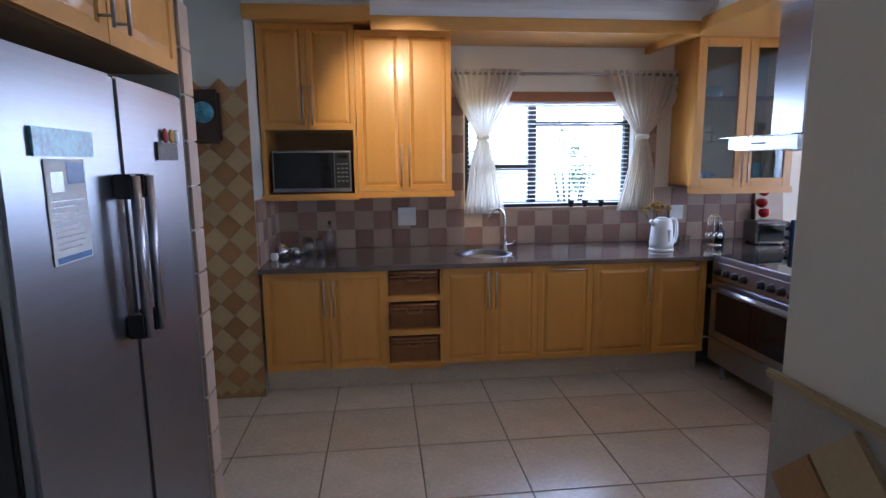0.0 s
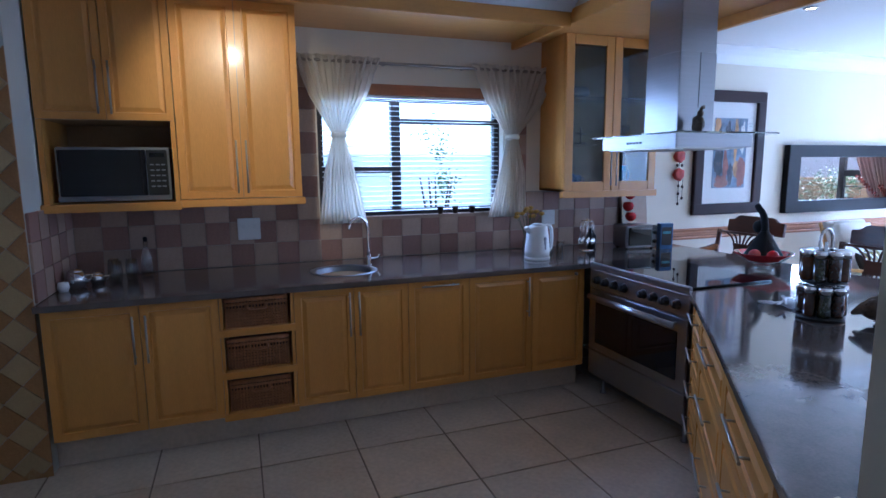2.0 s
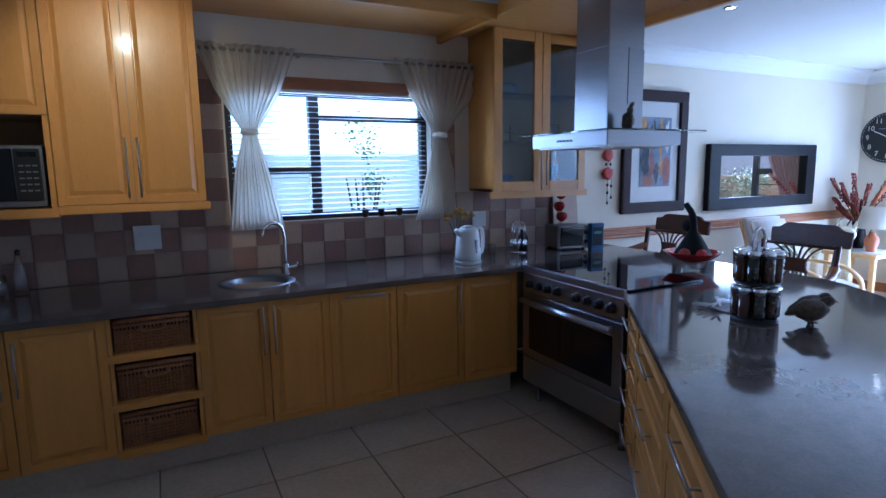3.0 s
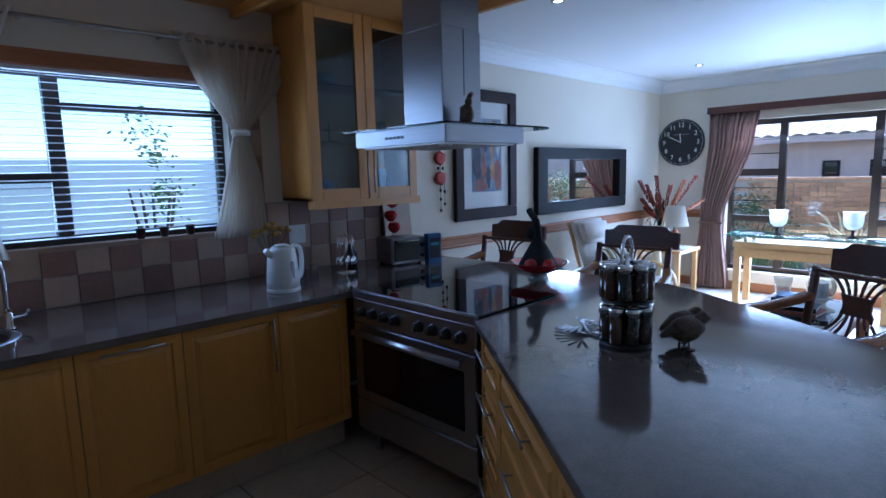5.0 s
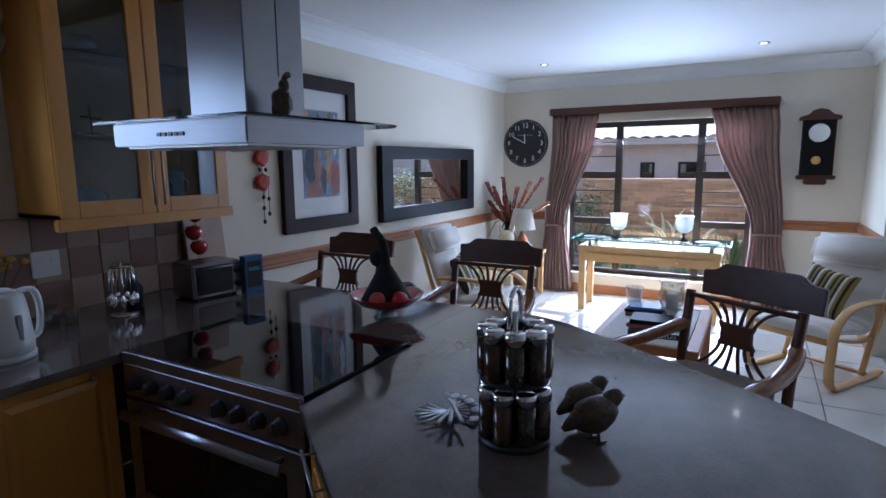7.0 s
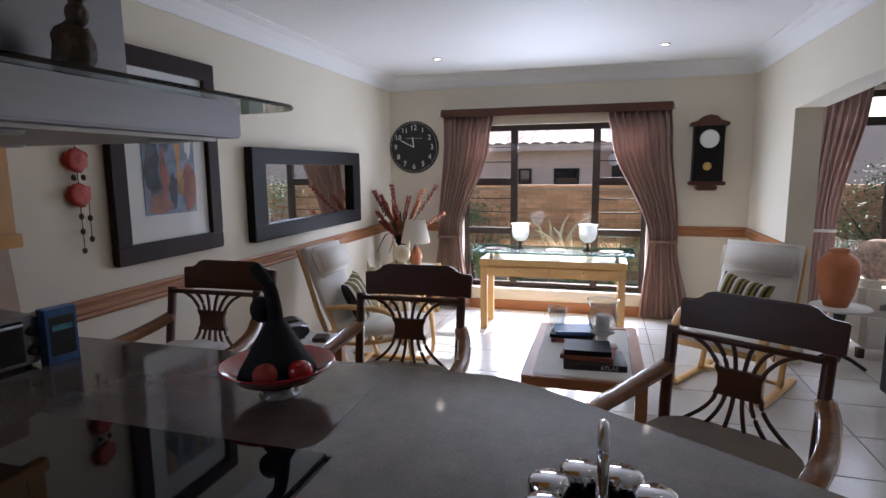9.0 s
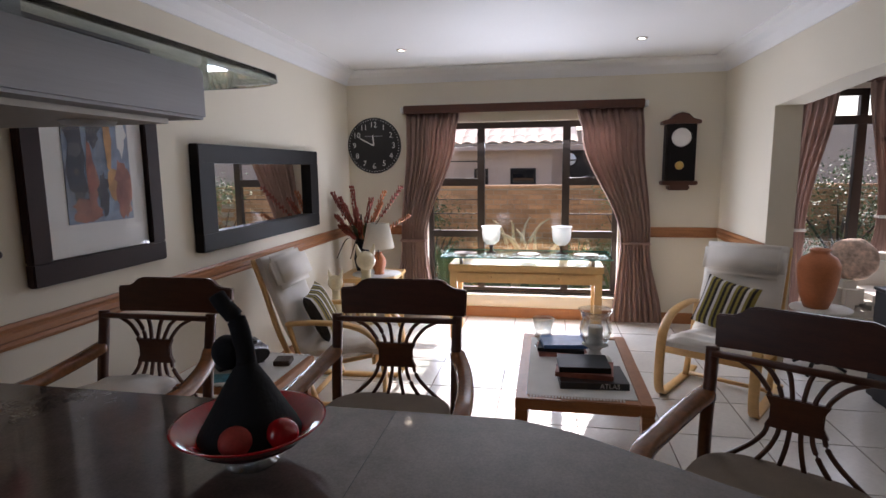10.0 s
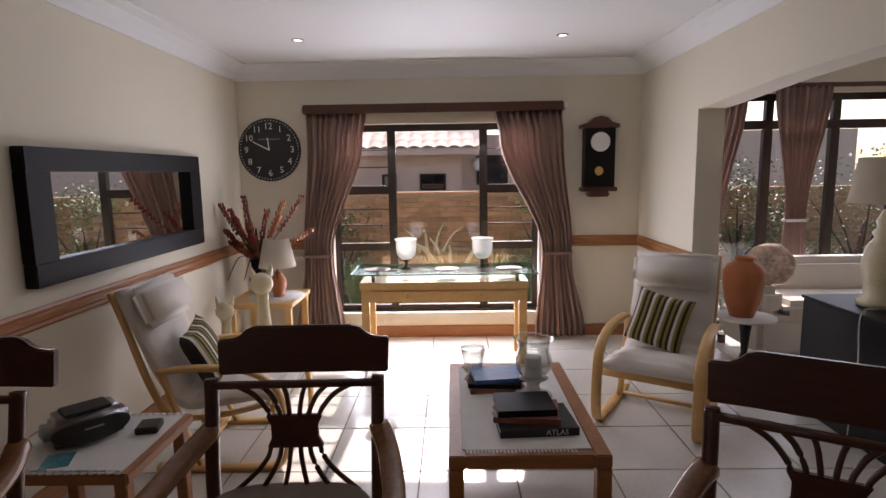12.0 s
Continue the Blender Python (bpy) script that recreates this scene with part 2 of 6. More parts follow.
def box(x0, x1, y0, y1, z0, z1, bevel=0.0, bm=None):
    own = bmesh.new()
    bmesh.ops.create_cube(own, size=1)
    for v in own.verts:
        v.co = ((x0 + x1) / 2 + v.co.x * (x1 - x0), (y0 + y1) / 2 + v.co.y * (y1 - y0), (z0 + z1) / 2 + v.co.z * (z1 - z0))
    if bevel:
        tidy(own, bevel)
    return join(bm, own)


def join(bm, own):
    if bm is None:
        return own
    tmp = bpy.data.meshes.new("tmp")
    own.to_mesh(tmp)
    own.free()
    bm.from_mesh(tmp)
    bpy.data.meshes.remove(tmp)
    return bm


def moved(bm, m):
    bmesh.ops.transform(bm, matrix=m, verts=bm.verts)
    return bm


def lathe(profile, seg=28, x=0, y=0, bm=None):
    """profile: radius, height; closed at the axis where the radius is 0."""
    own = bmesh.new()
    rings = []
    for r, z in profile:
        if r < 1e-6:
            rings.append([own.verts.new((x, y, z))])
        else:
            rings.append([own.verts.new((x + r * math.cos(a), y + r * math.sin(a), z)) for a in (2 * math.pi * i / seg for i in range(seg))])
    for p, q in zip(rings, rings[1:]):
        for i in range(seg):
            j = (i + 1) % seg
            ids = [p[i % len(p)], p[j % len(p)], q[j % len(q)], q[i % len(q)]]
            face = [v for k, v in enumerate(ids) if v not in ids[:k]]
            if len(face) > 2:
                own.faces.new(face)
    bmesh.ops.recalc_face_normals(own, faces=own.faces)
    for f in own.faces:
        f.smooth = True
    return join(bm, own)


def curve_pts(pts, n=6):
    """A smooth line through the points."""
    p = [Vector(q) for q in pts]
    if len(p) < 3:
        return p
    p = [p[0] * 2 - p[1]] + p + [p[-1] * 2 - p[-2]]
    out = []
    for i in range(1, len(p) - 2):
        for k in range(n):
            t = k / n
            a, b, c, d = p[i - 1], p[i], p[i + 1], p[i + 2]
            out.append(0.5 * ((2 * b) + (c - a) * t + (2 * a - 5 * b + 4 * c - d) * t * t + (3 * b - a - 3 * c + d) * t ** 3))
    return out + [p[-2]]


def sweep(pts, w, h=None, seg=8, n=6, side=None, bm=None, taper=1.0):
    """A bar along a smooth line: round with radius w, or (with h) flat, w wide along side and h thick."""
    line = curve_pts(pts, n)
    own = bmesh.new()
    rings = []
    for i, c in enumerate(line):
        t = (line[min(i + 1, len(line) - 1)] - line[max(i - 1, 0)]).normalized()
        s = Vector(side) if side else (Vector((0, 0, 1)).cross(t) if abs(t.z) < 0.9 else Vector((1, 0, 0)).cross(t))
        s = (s - t * s.dot(t)).normalized()
        u = t.cross(s)
        k = 1 + (taper - 1) * i / max(1, len(line) - 1)
        if h is None:
            ring = [c + (s * math.cos(a) + u * math.sin(a)) * w * k for a in (2 * math.pi * j / seg for j in range(seg))]
        else:
            e, f = w / 2 * k, h / 2 * k
            b = min(e, f) * 0.4
            ring = [c + s * p + u * q for p, q in ((e - b, f), (-e + b, f), (-e, f - b), (-e, -f + b), (-e + b, -f), (e - b, -f), (e, -f + b), (e, f - b))]
        rings.append([own.verts.new(v) for v in ring])
    for p, q in zip(rings, rings[1:]):
        for i in range(len(p)):
            j = (i + 1) % len(p)
            own.faces.new((p[i], p[j], q[j], q[i])).smooth = True
    own.faces.new(rings[0])
    own.faces.new(rings[-1])
    bmesh.ops.recalc_face_normals(own, faces=own.faces)
    return join(bm, own)


def prism(outline, z0, z1, hole=(), bevel=0.0):
    bm = bmesh.new()
    edges = []
    for loop in (outline, hole):
        vs = [bm.verts.new((x, y, z0)) for x, y in loop]
        edges += [bm.edges.new((vs[i], vs[(i + 1) % len(vs)])) for i in range(len(vs))]
    bmesh.ops.triangle_fill(bm, edges=edges, use_beauty=True)
    got = bmesh.ops.extrude_face_region(bm, geom=list(bm.faces))
    bmesh.ops.translate(bm, vec=(0, 0, z1 - z0), verts=[g for g in got["geom"] if isinstance(g, bmesh.types.BMVert)])
    bmesh.ops.recalc_face_normals(bm, faces=bm.faces)
    if bevel:
        sharp = [e for e in bm.edges if len(e.link_faces) == 2 and e.calc_face_angle(0) > 1.0]
        bmesh.ops.bevel(bm, geom=sharp, offset=bevel, segments=2, affect="EDGES", clamp_overlap=True)
    return bm


def ball(x, y, z, rx, ry=None, rz=None, sub=3, bm=None, rough=0.0, tilt=0):
    own = bmesh.new()
    bmesh.ops.create_icosphere(own, subdivisions=sub, radius=1)
    ry, rz = ry or rx, rz or rx
    for v in own.verts:
        k = 1 + rough * noise.noise(v.co * 2.3 + Vector((x, y, z)))
        v.co = Vector((v.co.x * rx * k, v.co.y * ry * k, v.co.z * rz * k))
    if tilt:
        moved(own, pose(0, 0, 0, 0, tilt, 0))
    moved(own, Matrix.Translation((x, y, z)))
    for f in own.faces:
        f.smooth = True
    return join(bm, own)


def mesh_of(name, bm, material):
    me = bpy.data.meshes.new(name)
    bm.to_mesh(me)
    bm.free()
    me.materials.append(material)
    return me


def part(name, bm, material, parent, label=""):
    ob = new(name, mesh_of(name, bm, material))
    ob.parent = parent
    return tagged(ob, label)


def thing(name, label, category, at=(0, 0, 0), turn=0, group="", kind=""):
    ob = new(name)
    ob.empty_display_size = 0.1
    ob.matrix_world = pose(*at, 0, 0, turn)
    return tagged(ob, label, category, group, kind)


def single(name, bm, material, label, category, group="", kind=""):
    return tagged(new(name, mesh_of(name, bm, material)), label, category, group, kind)


def structure(name, bm, material, label, category="wall"):
    return single(name, bm, material, label, category, kind="structure")


def letters(text, size, material, parent, m, name="lettering", depth=0.0006):
    """Raised lettering in the built-in font, centred, in the plane of m."""
    cu = bpy.data.curves.new(name, "FONT")
    cu.body, cu.size, cu.extrude, cu.align_x, cu.align_y, cu.resolution_u = text, size, depth, "CENTER", "CENTER", 2
    tmp = bpy.data.objects.new(name, cu)
    me = bpy.data.meshes.new_from_object(tmp)
    bpy.data.objects.remove(tmp)
    me.materials.append(material)
    ob = new(name, me)
    ob.parent = parent
    ob.matrix_basis = m
    return ob


def no_shadow(ob):
    ob.visible_shadow = False
    return ob


# ---- structure ----
YN, XE, CEIL = 4.95, 8.25, 2.57
XW, YS = -1.3, -2.2


def wall_with_hole(name, along, at, thick, a0, a1, z1, holes, material, label):
    """A wall along x or y, cut into blocks round rectangular openings (a0, a1, z0, z1)."""
    bm = None
    cuts = sorted(holes)
    cells = []
    pos = a0
    for h0, h1, zz0, zz1 in cuts:
        cells.append((pos, h0, 0, z1))
        if zz0 > 0:
            cells.append((h0, h1, 0, zz0))
        cells.append((h0, h1, zz1, z1))
        pos = h1
    cells.append((pos, a1, 0, z1))
    for c0, c1, q0, q1 in cells:
        if c1 - c0 > 1e-4:
            bm = box(c0, c1, at, at + thick, q0, q1, 0, bm) if along == "x" else box(at, at + thick, c0, c1, q0, q1, 0, bm)
    return structure(name, bm, material, label)


WIN_K = (1.08, 2.50, 1.165, 2.12)
WIN_L = (2.15, 4.10, 0.25, 2.03)
DOORS = (-1.9, 0.62, 0.0, 2.25)
wall_with_hole("wall_north", "x", YN, 0.24, XW, XE + 0.24, CEIL, [WIN_K], M_WALL, "cream painted wall of kitchen and lounge")
wall_with_hole("wall_east", "y", XE, 0.24, YS, YN, CEIL, [WIN_L, DOORS], M_WALL, "cream painted wall with tall window")
wall_with_hole("wall_west", "y", XW - 0.2, 0.2, YS, YN + 0.24, CEIL, [], M_GREYWALL, "pale grey-green painted kitchen wall")
wall_with_hole("wall_back", "x", YS - 0.2, 0.2, XW - 0.2, XE + 0.24, CEIL, [], M_WALL, "plain cream painted back wall")
structure("wall_corner", box(1.13, 3.2, 1.03, 1.36, 0, CEIL, 0.012), M_WALL, "cream painted wall end beside the peninsula")
structure("wall_stub", box(7.06, XE, 1.03, 1.22, 0, CEIL), M_WALL, "cream painted wall stub beside the archway")
structure("floor_slab", box(XW, XE, YS, YN, -0.2, -0.006), M_GROUT, "brown grout bed under the floor tiles", "floor")

# flat arch between the lounge and the sun room
arch = [(3.2, CEIL), (3.2, 2.0), (3.3, 2.01), (3.6, 2.025), (4.0, 2.05), (4.3, 2.06), (5.7, 2.06), (6.1, 2.05), (6.5, 2.025), (6.9, 2.0), (7.06, 1.995), (7.06, CEIL)]
structure("wall_arch", moved(prism(arch, 0, 0.19), pose(0, 1.22, 0, 90)), M_WALL, "cream painted lintel with a flat arch")
structure("ceiling", box(XW - 0.2, XE + 0.24, YS - 0.2, YN + 0.24, CEIL, CEIL + 0.15), M_CEIL, "white painted ceiling", "ceiling")


def cove(name, pts, tall=1.0):
    """A curved plaster cornice under the ceiling along a straight wall; pts: start, end, inward direction."""
    (ax, ay), (bx, by), (nx, ny) = pts
    bm = bmesh.new()
    prof = [(0.0, -0.135), (0.012, -0.135), (0.02, -0.11), (0.045, -0.065), (0.085, -0.03), (0.13, -0.016), (0.145, -0.012), (0.145, 0.0), (0, 0)]
    ends = []
    for x, y in ((ax, ay), (bx, by)):
        ends.append([bm.verts.new((x + nx * d, y + ny * d, CEIL + z * tall)) for d, z in prof])
    for i in range(len(prof)):
        j = (i + 1) % len(prof)
        bm.faces.new((ends[0][i], ends[0][j], ends[1][j], ends[1][i]))
    bm.faces.new(ends[0])
    bm.faces.new(ends[1])
    bmesh.ops.recalc_face_normals(bm, faces=bm.faces)
    return structure(name, bm, M_CEIL, "white curved plaster cornice", "cornice")


cove("trim_cornice_north", ((3.62, YN), (XE, YN), (0, -1)))
cove("trim_cornice_east", ((XE, 1.22), (XE, YN), (-1, 0)))
cove("trim_cornice_south", ((3.2, 1.22), (XE, 1.22), (0, 1)))
cove("trim_cornice_kitchen", ((0.36, 4.14), (2.57, 4.14), (0, -1)), 0.6)


def rail_bm(length):
    own = bmesh.new()
    prof = [(0, -0.05), (0.012, -0.05), (0.018, -0.036), (0.014, -0.022), (0.024, -0.012), (0.024, 0.012), (0.014, 0.022), (0.018, 0.036), (0.012, 0.05), (0, 0.05)]
    ends = [[own.verts.new((x, -d, z)) for d, z in prof] for x in (0, length)]
    for i in range(len(prof)):
        j = (i + 1) % len(prof)
        own.faces.new((ends[0][i], ends[0][j], ends[1][j], ends[1][i]))
    own.faces.new(ends[0])
    own.faces.new(ends[1])
    bmesh.ops.recalc_face_normals(own, faces=own.faces)
    return own


def dado(name, x, y, turn, length, z=0.92):
    ob = structure(name, rail_bm(length), M_RAIL, "red-brown moulded wooden dado rail", "dado rail")
    ob.matrix_world = pose(x, y, z, 0, 0, turn)


dado("trim_dado_north", 3.80, YN, 0, XE - 3.80 - 0.03)
dado("trim_dado_east", XE, YN - 0.03, -90, 0.55)
dado("trim_dado_window", XE, 2.02, -90, 0.80)
dado("trim_dado_stub", XE - 0.03, 1.22, 180, 1.16)
structure("baseboard_north", box(3.96, XE, YN - 0.018, YN, 0, 0.11, 0.004), M_RAIL, "red-brown wooden skirting board", "skirting")
structure("baseboard_east", box(XE - 0.018, XE, 1.24, YN - 0.02, 0, 0.11, 0.004), M_RAIL, "red-brown wooden skirting board", "skirting")
structure("baseboard_stub", box(7.06, XE - 0.02, 1.22, 1.238, 0, 0.11, 0.004), M_RAIL, "red-brown wooden skirting board", "skirting")

# tiled pier, nib wall by the refrigerator
structure("wall_pier", box(-1.3, -0.42, 4.165, YN, 0, CEIL), M_GREYWALL, "pale grey-green pier with a tiled lower face")
structure("wall_nib", box(-1.0, -0.245, 2.40, 2.50, 0, CEIL), M_GREYWALL, "pale nib wall edged with tiles beside the refrigerator")
structure("wall_fridge_back", box(-1.3, -0.98, 0.2, 2.40, 0, CEIL), M_GREYWALL, "plain wall behind the refrigerator")

# wooden canopy over cabinets and peninsula
canopy = thing("wooden_canopy", "honey-coloured wooden canopy band above cabinets and cooker", "canopy")
part("front_board", box(0.36, 2.56, 4.13, 4.155, 2.402, 2.488, 0.004), M_WOODH, canopy)
part("front_board", box(-0.42, 0.358, 4.10, 4.155, 2.45, 2.535, 0.004), M_WOODH, canopy)
part("soffit", box(0.36, 2.56, 4.155, YN, 2.472, 2.487), M_WOODH, canopy)
part("soffit", box(-0.42, 0.358, 4.155, YN, 2.505, 2.525), M_WOODH, canopy)
part("side_board", box(2.56, 2.60, 2.7, 4.95, 2.42, 2.51, 0.004), M_WOODH, canopy)
part("side_board", box(3.58, 3.62, 2.7, 4.95, 2.42, 2.51, 0.004), M_WOODH, canopy)
part("end_board", box(2.60, 3.58, 2.7, 2.74, 2.42, 2.51, 0.004), M_WOODH, canopy)
part("panel", box(2.60, 3.58, 2.74, YN, 2.49, 2.505), M_WOODH, canopy)
structure("wall_bulkhead", box(2.57, 3.61, 2.72, YN, 2.511, CEIL), M_WALL, "cream bulkhead above the wooden canopy")
structure("wall_bulkhead_window", box(-0.42, 2.568, 4.14, YN, 2.536, CEIL), M_WALL, "cream bulkhead above the wall cabinets")


# ---- windows ----
def bar_frame(win, name, x0, x1, z0, z1, y, w=0.045, d=0.05, label=""):
    """Four bars round a rectangle in an x-z plane."""
    for a in (box(x0, x1, y, y + d, z1 - w, z1, 0.004), box(x0, x1, y, y + d, z0, z0 + w, 0.004), box(x0, x0 + w, y, y + d, z0 + w, z1 - w, 0.004), box(x1 - w, x1, y, y + d, z0 + w, z1 - w, 0.004)):
        part(name, a, M_BRONZE, win, label)


kw = thing("window_1", "dark bronze kitchen window with white venetian blind", "window", kind="structure")
bar_frame(kw, "window_frame", 1.08, 2.50, 1.19, 2.06, 5.02)
part("mullion", box(1.62, 1.69, 5.015, 5.075, 1.235, 2.015, 0.004), M_BRONZE, kw)
part("transom", box(1.125, 1.62, 5.015, 5.075, 1.50, 1.55, 0.004), M_BRONZE, kw)
part("transom", box(1.69, 2.455, 5.015, 5.075, 1.86, 1.895, 0.004), M_BRONZE, kw)
part("head_board", box(1.06, 2.52, 4.94, 4.97, 2.05, 2.125, 0.005), M_RAIL, kw, "red-brown wooden head board")
part("window_sill", box(1.08, 2.50, 4.93, 5.19, 1.165, 1.19, 0.004), M_SPLASH_B, kw)
for bx in ((1.125, 1.62, 1.235, 1.50), (1.125, 1.62, 1.55, 2.015), (1.69, 2.455, 1.235, 1.86), (1.69, 2.455, 1.895, 2.015)):
    no_shadow(part("pane", box(bx[0], bx[1], 5.04, 5.046, bx[2], bx[3]), M_PANE, kw))
blind = thing("venetian_blind", "white slatted venetian blind, slats open", "blind")
slat = mesh_of("slat", moved(box(-0.68, 0.68, -0.012, 0.012, -0.001, 0.001), pose(0, 0, 0, 12)), M_BLIND)
for i in range(23):
    ob = new("slat", slat)
    ob.parent, ob.location = blind, (1.79, 4.99, 1.225 + i * 0.036)
part("head_rail", box(1.10, 2.48, 4.972, 5.005, 2.03, 2.05, 0.003), M_BLIND, blind)

lw = thing("window_2", "dark bronze lounge window with louvre side panes", "window", kind="structure")


def east_bar(win, name, y0, y1, z0, z1, x=8.33, d=0.06):
    part(name, box(x, x + d, y0, y1, z0, z1, 0.004), M_BRONZE, win)


east_bar(lw, "window_frame", 2.15, 4.10, 1.97, 2.03)
east_bar(lw, "window_frame", 2.15, 4.10, 0.25, 0.30)
for y in (2.15, 4.05):
    east_bar(lw, "window_frame", y, y + 0.05, 0.30, 1.97)
for y in (2.63, 3.50):
    east_bar(lw, "mullion", y, y + 0.075, 0.30, 1.97)
for y0, y1 in ((2.20, 2.63), (3.575, 4.05)):
    east_bar(lw, "transom", y0, y1, 0.84, 0.91)
    east_bar(lw, "transom", y0, y1, 1.38, 1.46)
    for z in (1.08, 1.23, 1.63, 1.79):
        part("burglar_bar", box(8.35, 8.362, y0, y1, z, z + 0.012), M_BRONZE, lw)
    for z0, z1 in ((0.30, 0.84), (0.91, 1.38), (1.46, 1.97)):
        no_shadow(part("pane", box(8.372, 8.378, y0, y1, z0, z1), M_PANE, lw))
no_shadow(part("pane", box(8.372, 8.378, 2.705, 3.50, 0.30, 1.97), M_PANE, lw))
part("window_sill", box(8.20, 8.33, 2.10, 4.15, 0.225, 0.25, 0.004), M_WALL, lw)

pd = thing("door_1", "dark bronze glazed patio doors with transom lights", "patio door", kind="structure")
east_bar(pd, "door_frame", -1.9, 0.62, 2.19, 2.25)
east_bar(pd, "door_frame", -1.9, 0.62, 1.93, 2.01)
for y in (-1.9, -1.24, -0.65, -0.03, 0.55):
    east_bar(pd, "door_stile", y, y + 0.08, 0.0, 1.93)
    east_bar(pd, "transom_bar", y, y + 0.07, 2.01, 2.19)
for y in (-1.82, -1.16, -0.57, 0.05):
    east_bar(pd, "bottom_rail", y, y + 0.50, 0.0, 0.10)
    no_shadow(part("pane", box(8.36, 8.366, y, y + 0.50, 0.10, 1.93), M_PANE, pd))
    no_shadow(part("pane", box(8.36, 8.366, y, y + 0.50, 2.01, 2.19), M_PANE, pd))


# ---- curtains ----
def drape(parent, name, material, rows, folds, depth, thick=0.003, axis="x", plane=0.0, nu=90, straight=0.0):
    """A pleated hanging; rows: height, one edge, other edge."""
    bm = bmesh.new()
    zs = []
    for (za, a0, a1), (zb, b0, b1) in zip(rows, rows[1:]):
        k = max(3, int(abs(za - zb) / 0.05))
        zs += [(za + (zb - za) * i / k, i / k, (a0, a1), (b0, b1)) for i in range(k)]
    zs.append((rows[-1][0], 1.0, rows[-1][1:], rows[-1][1:]))
    grid = []
    wide = max(r[2] - r[1] for r in rows)
    for z, t, (a0, a1), (b0, b1) in zs:
        s = straight * t + (1 - straight) * t * t * (3 - 2 * t)
        e0, e1 = a0 + (b0 - a0) * s, a1 + (b1 - a1) * s
        line = []
        for i in range(nu + 1):
            u = i / nu
            tight = (e1 - e0) / wide
            ph = u * folds * 2 * math.pi + 1.7 * noise.noise((u * 4.3, z * 1.1, folds + plane)) + 0.5 * noise.noise((u * 11, z * 3.1, plane))
            off = depth * (0.55 + 0.45 * tight) * (math.sin(ph) + 0.35 * math.sin(2.3 * ph + z * 2)) + 0.01 * noise.noise((u * 9, z * 4, 3.0))
            p = e0 + (e1 - e0) * u
            line.append(bm.verts.new((p, plane + off, z) if axis == "x" else (plane + off, p, z)))
        grid.append(line)
    for r0, r1 in zip(grid, grid[1:]):
        for i in range(nu):
            bm.faces.new((r0[i], r0[i + 1], r1[i + 1], r1[i])).smooth = True
    ob = part(name, bm, material, parent)
    mod = ob.modifiers.new("thickness", "SOLIDIFY")
    mod.thickness = thick
    return ob


for x0, x1, tx, b0, b1 in ((0.925, 1.52, 1.215, 1.06, 1.40), (2.20, 2.93, 2.545, 2.34, 2.67)):
    c = thing("cafe_curtain", "cream voile curtain tied back at the middle", "curtain", group="kitchen curtains")
    m0, m1 = tx + (x0 - tx) * 0.66, tx + (x1 - tx) * 0.66
    drape(c, "fabric", M_LACE, [(2.285, x0, x1), (2.235, x0 + 0.02, x1 - 0.02), (2.02, m0, m1), (1.78, tx - 0.05, tx + 0.05), (1.745, tx - 0.045, tx + 0.045), (1.52, tx - 0.105, tx + 0.105), (1.155, b0, b1)], 12, 0.018, 0.001, "x", 4.885, 110, 1.0)
    part("heading_ruffle", sweep([(x0 + 0.01 + (x1 - x0 - 0.02) * i / 40, 4.885 + 0.009 * math.sin(i * 2.1), 2.275 + 0.006 * math.sin(i * 1.3)) for i in range(41)], 0.03, 0.012, side=(0, 0, 1), n=2), M_LACE, c)
    part("tie_band", lathe([(0.046, 1.745), (0.056, 1.752), (0.055, 1.775), (0.046, 1.782)], 20, tx, 4.885), M_LACE, c)
rod = thing("curtain_rod", "white metal curtain rod above kitchen window", "curtain rod")
part("rod", sweep([(0.95, 4.885, 2.255), (2.86, 4.885, 2.255)], 0.011), M_NICKEL, rod)
for x in (1.55, 2.15):
    part("bracket", box(x - 0.008, x + 0.008, 4.885, YN, 2.247, 2.263), M_NICKEL, rod)

pel = thing("curtain_pelmet", "dark wooden curtain pole board with white end brackets", "pelmet")
part("board", box(8.09, 8.125, 1.965, 4.30, 2.115, 2.195, 0.006), M_MAHOG, pel)
part("top_board", box(8.125, XE, 1.965, 4.30, 2.175, 2.195, 0.004), M_MAHOG, pel)
for y in (1.925, 4.315):
    part("end_bracket", box(8.12, XE, y, y + 0.025, 2.13, 2.185, 0.004), M_WHITE, pel)
for e in ([(2.12, 3.74, 4.29), (1.9, 3.78, 4.29), (0.84, 4.09, 4.36), (0.80, 4.09, 4.36), (0.02, 4.00, 4.46)], [(2.12, 1.97, 2.58), (1.9, 1.95, 2.53), (0.84, 1.86, 2.14), (0.80, 1.86, 2.14), (0.02, 1.72, 2.20)]):
    c = thing("long_curtain", "dusty rose full-length curtain tied back", "curtain", group="lounge curtains")
    drape(c, "fabric", M_CURT, e, 9, 0.026, 0.003, "y", 8.155, 110)
    part("tie_band", box(8.10, 8.21, e[2][1] - 0.008, e[2][2] + 0.008, 0.805, 0.83, 0.01), M_CURT, c)
pole = thing("curtain_pole", "dark wooden curtain pole above patio doors", "curtain pole")
part("pole", sweep([(8.15, -1.95, 2.30), (8.15, 0.80, 2.30)], 0.022), M_MAHOG, pole)
for y in (-1.7, 0.7):
    part("bracket", box(8.15, XE, y - 0.012, y + 0.012, 2.29, 2.31), M_MAHOG, pole)
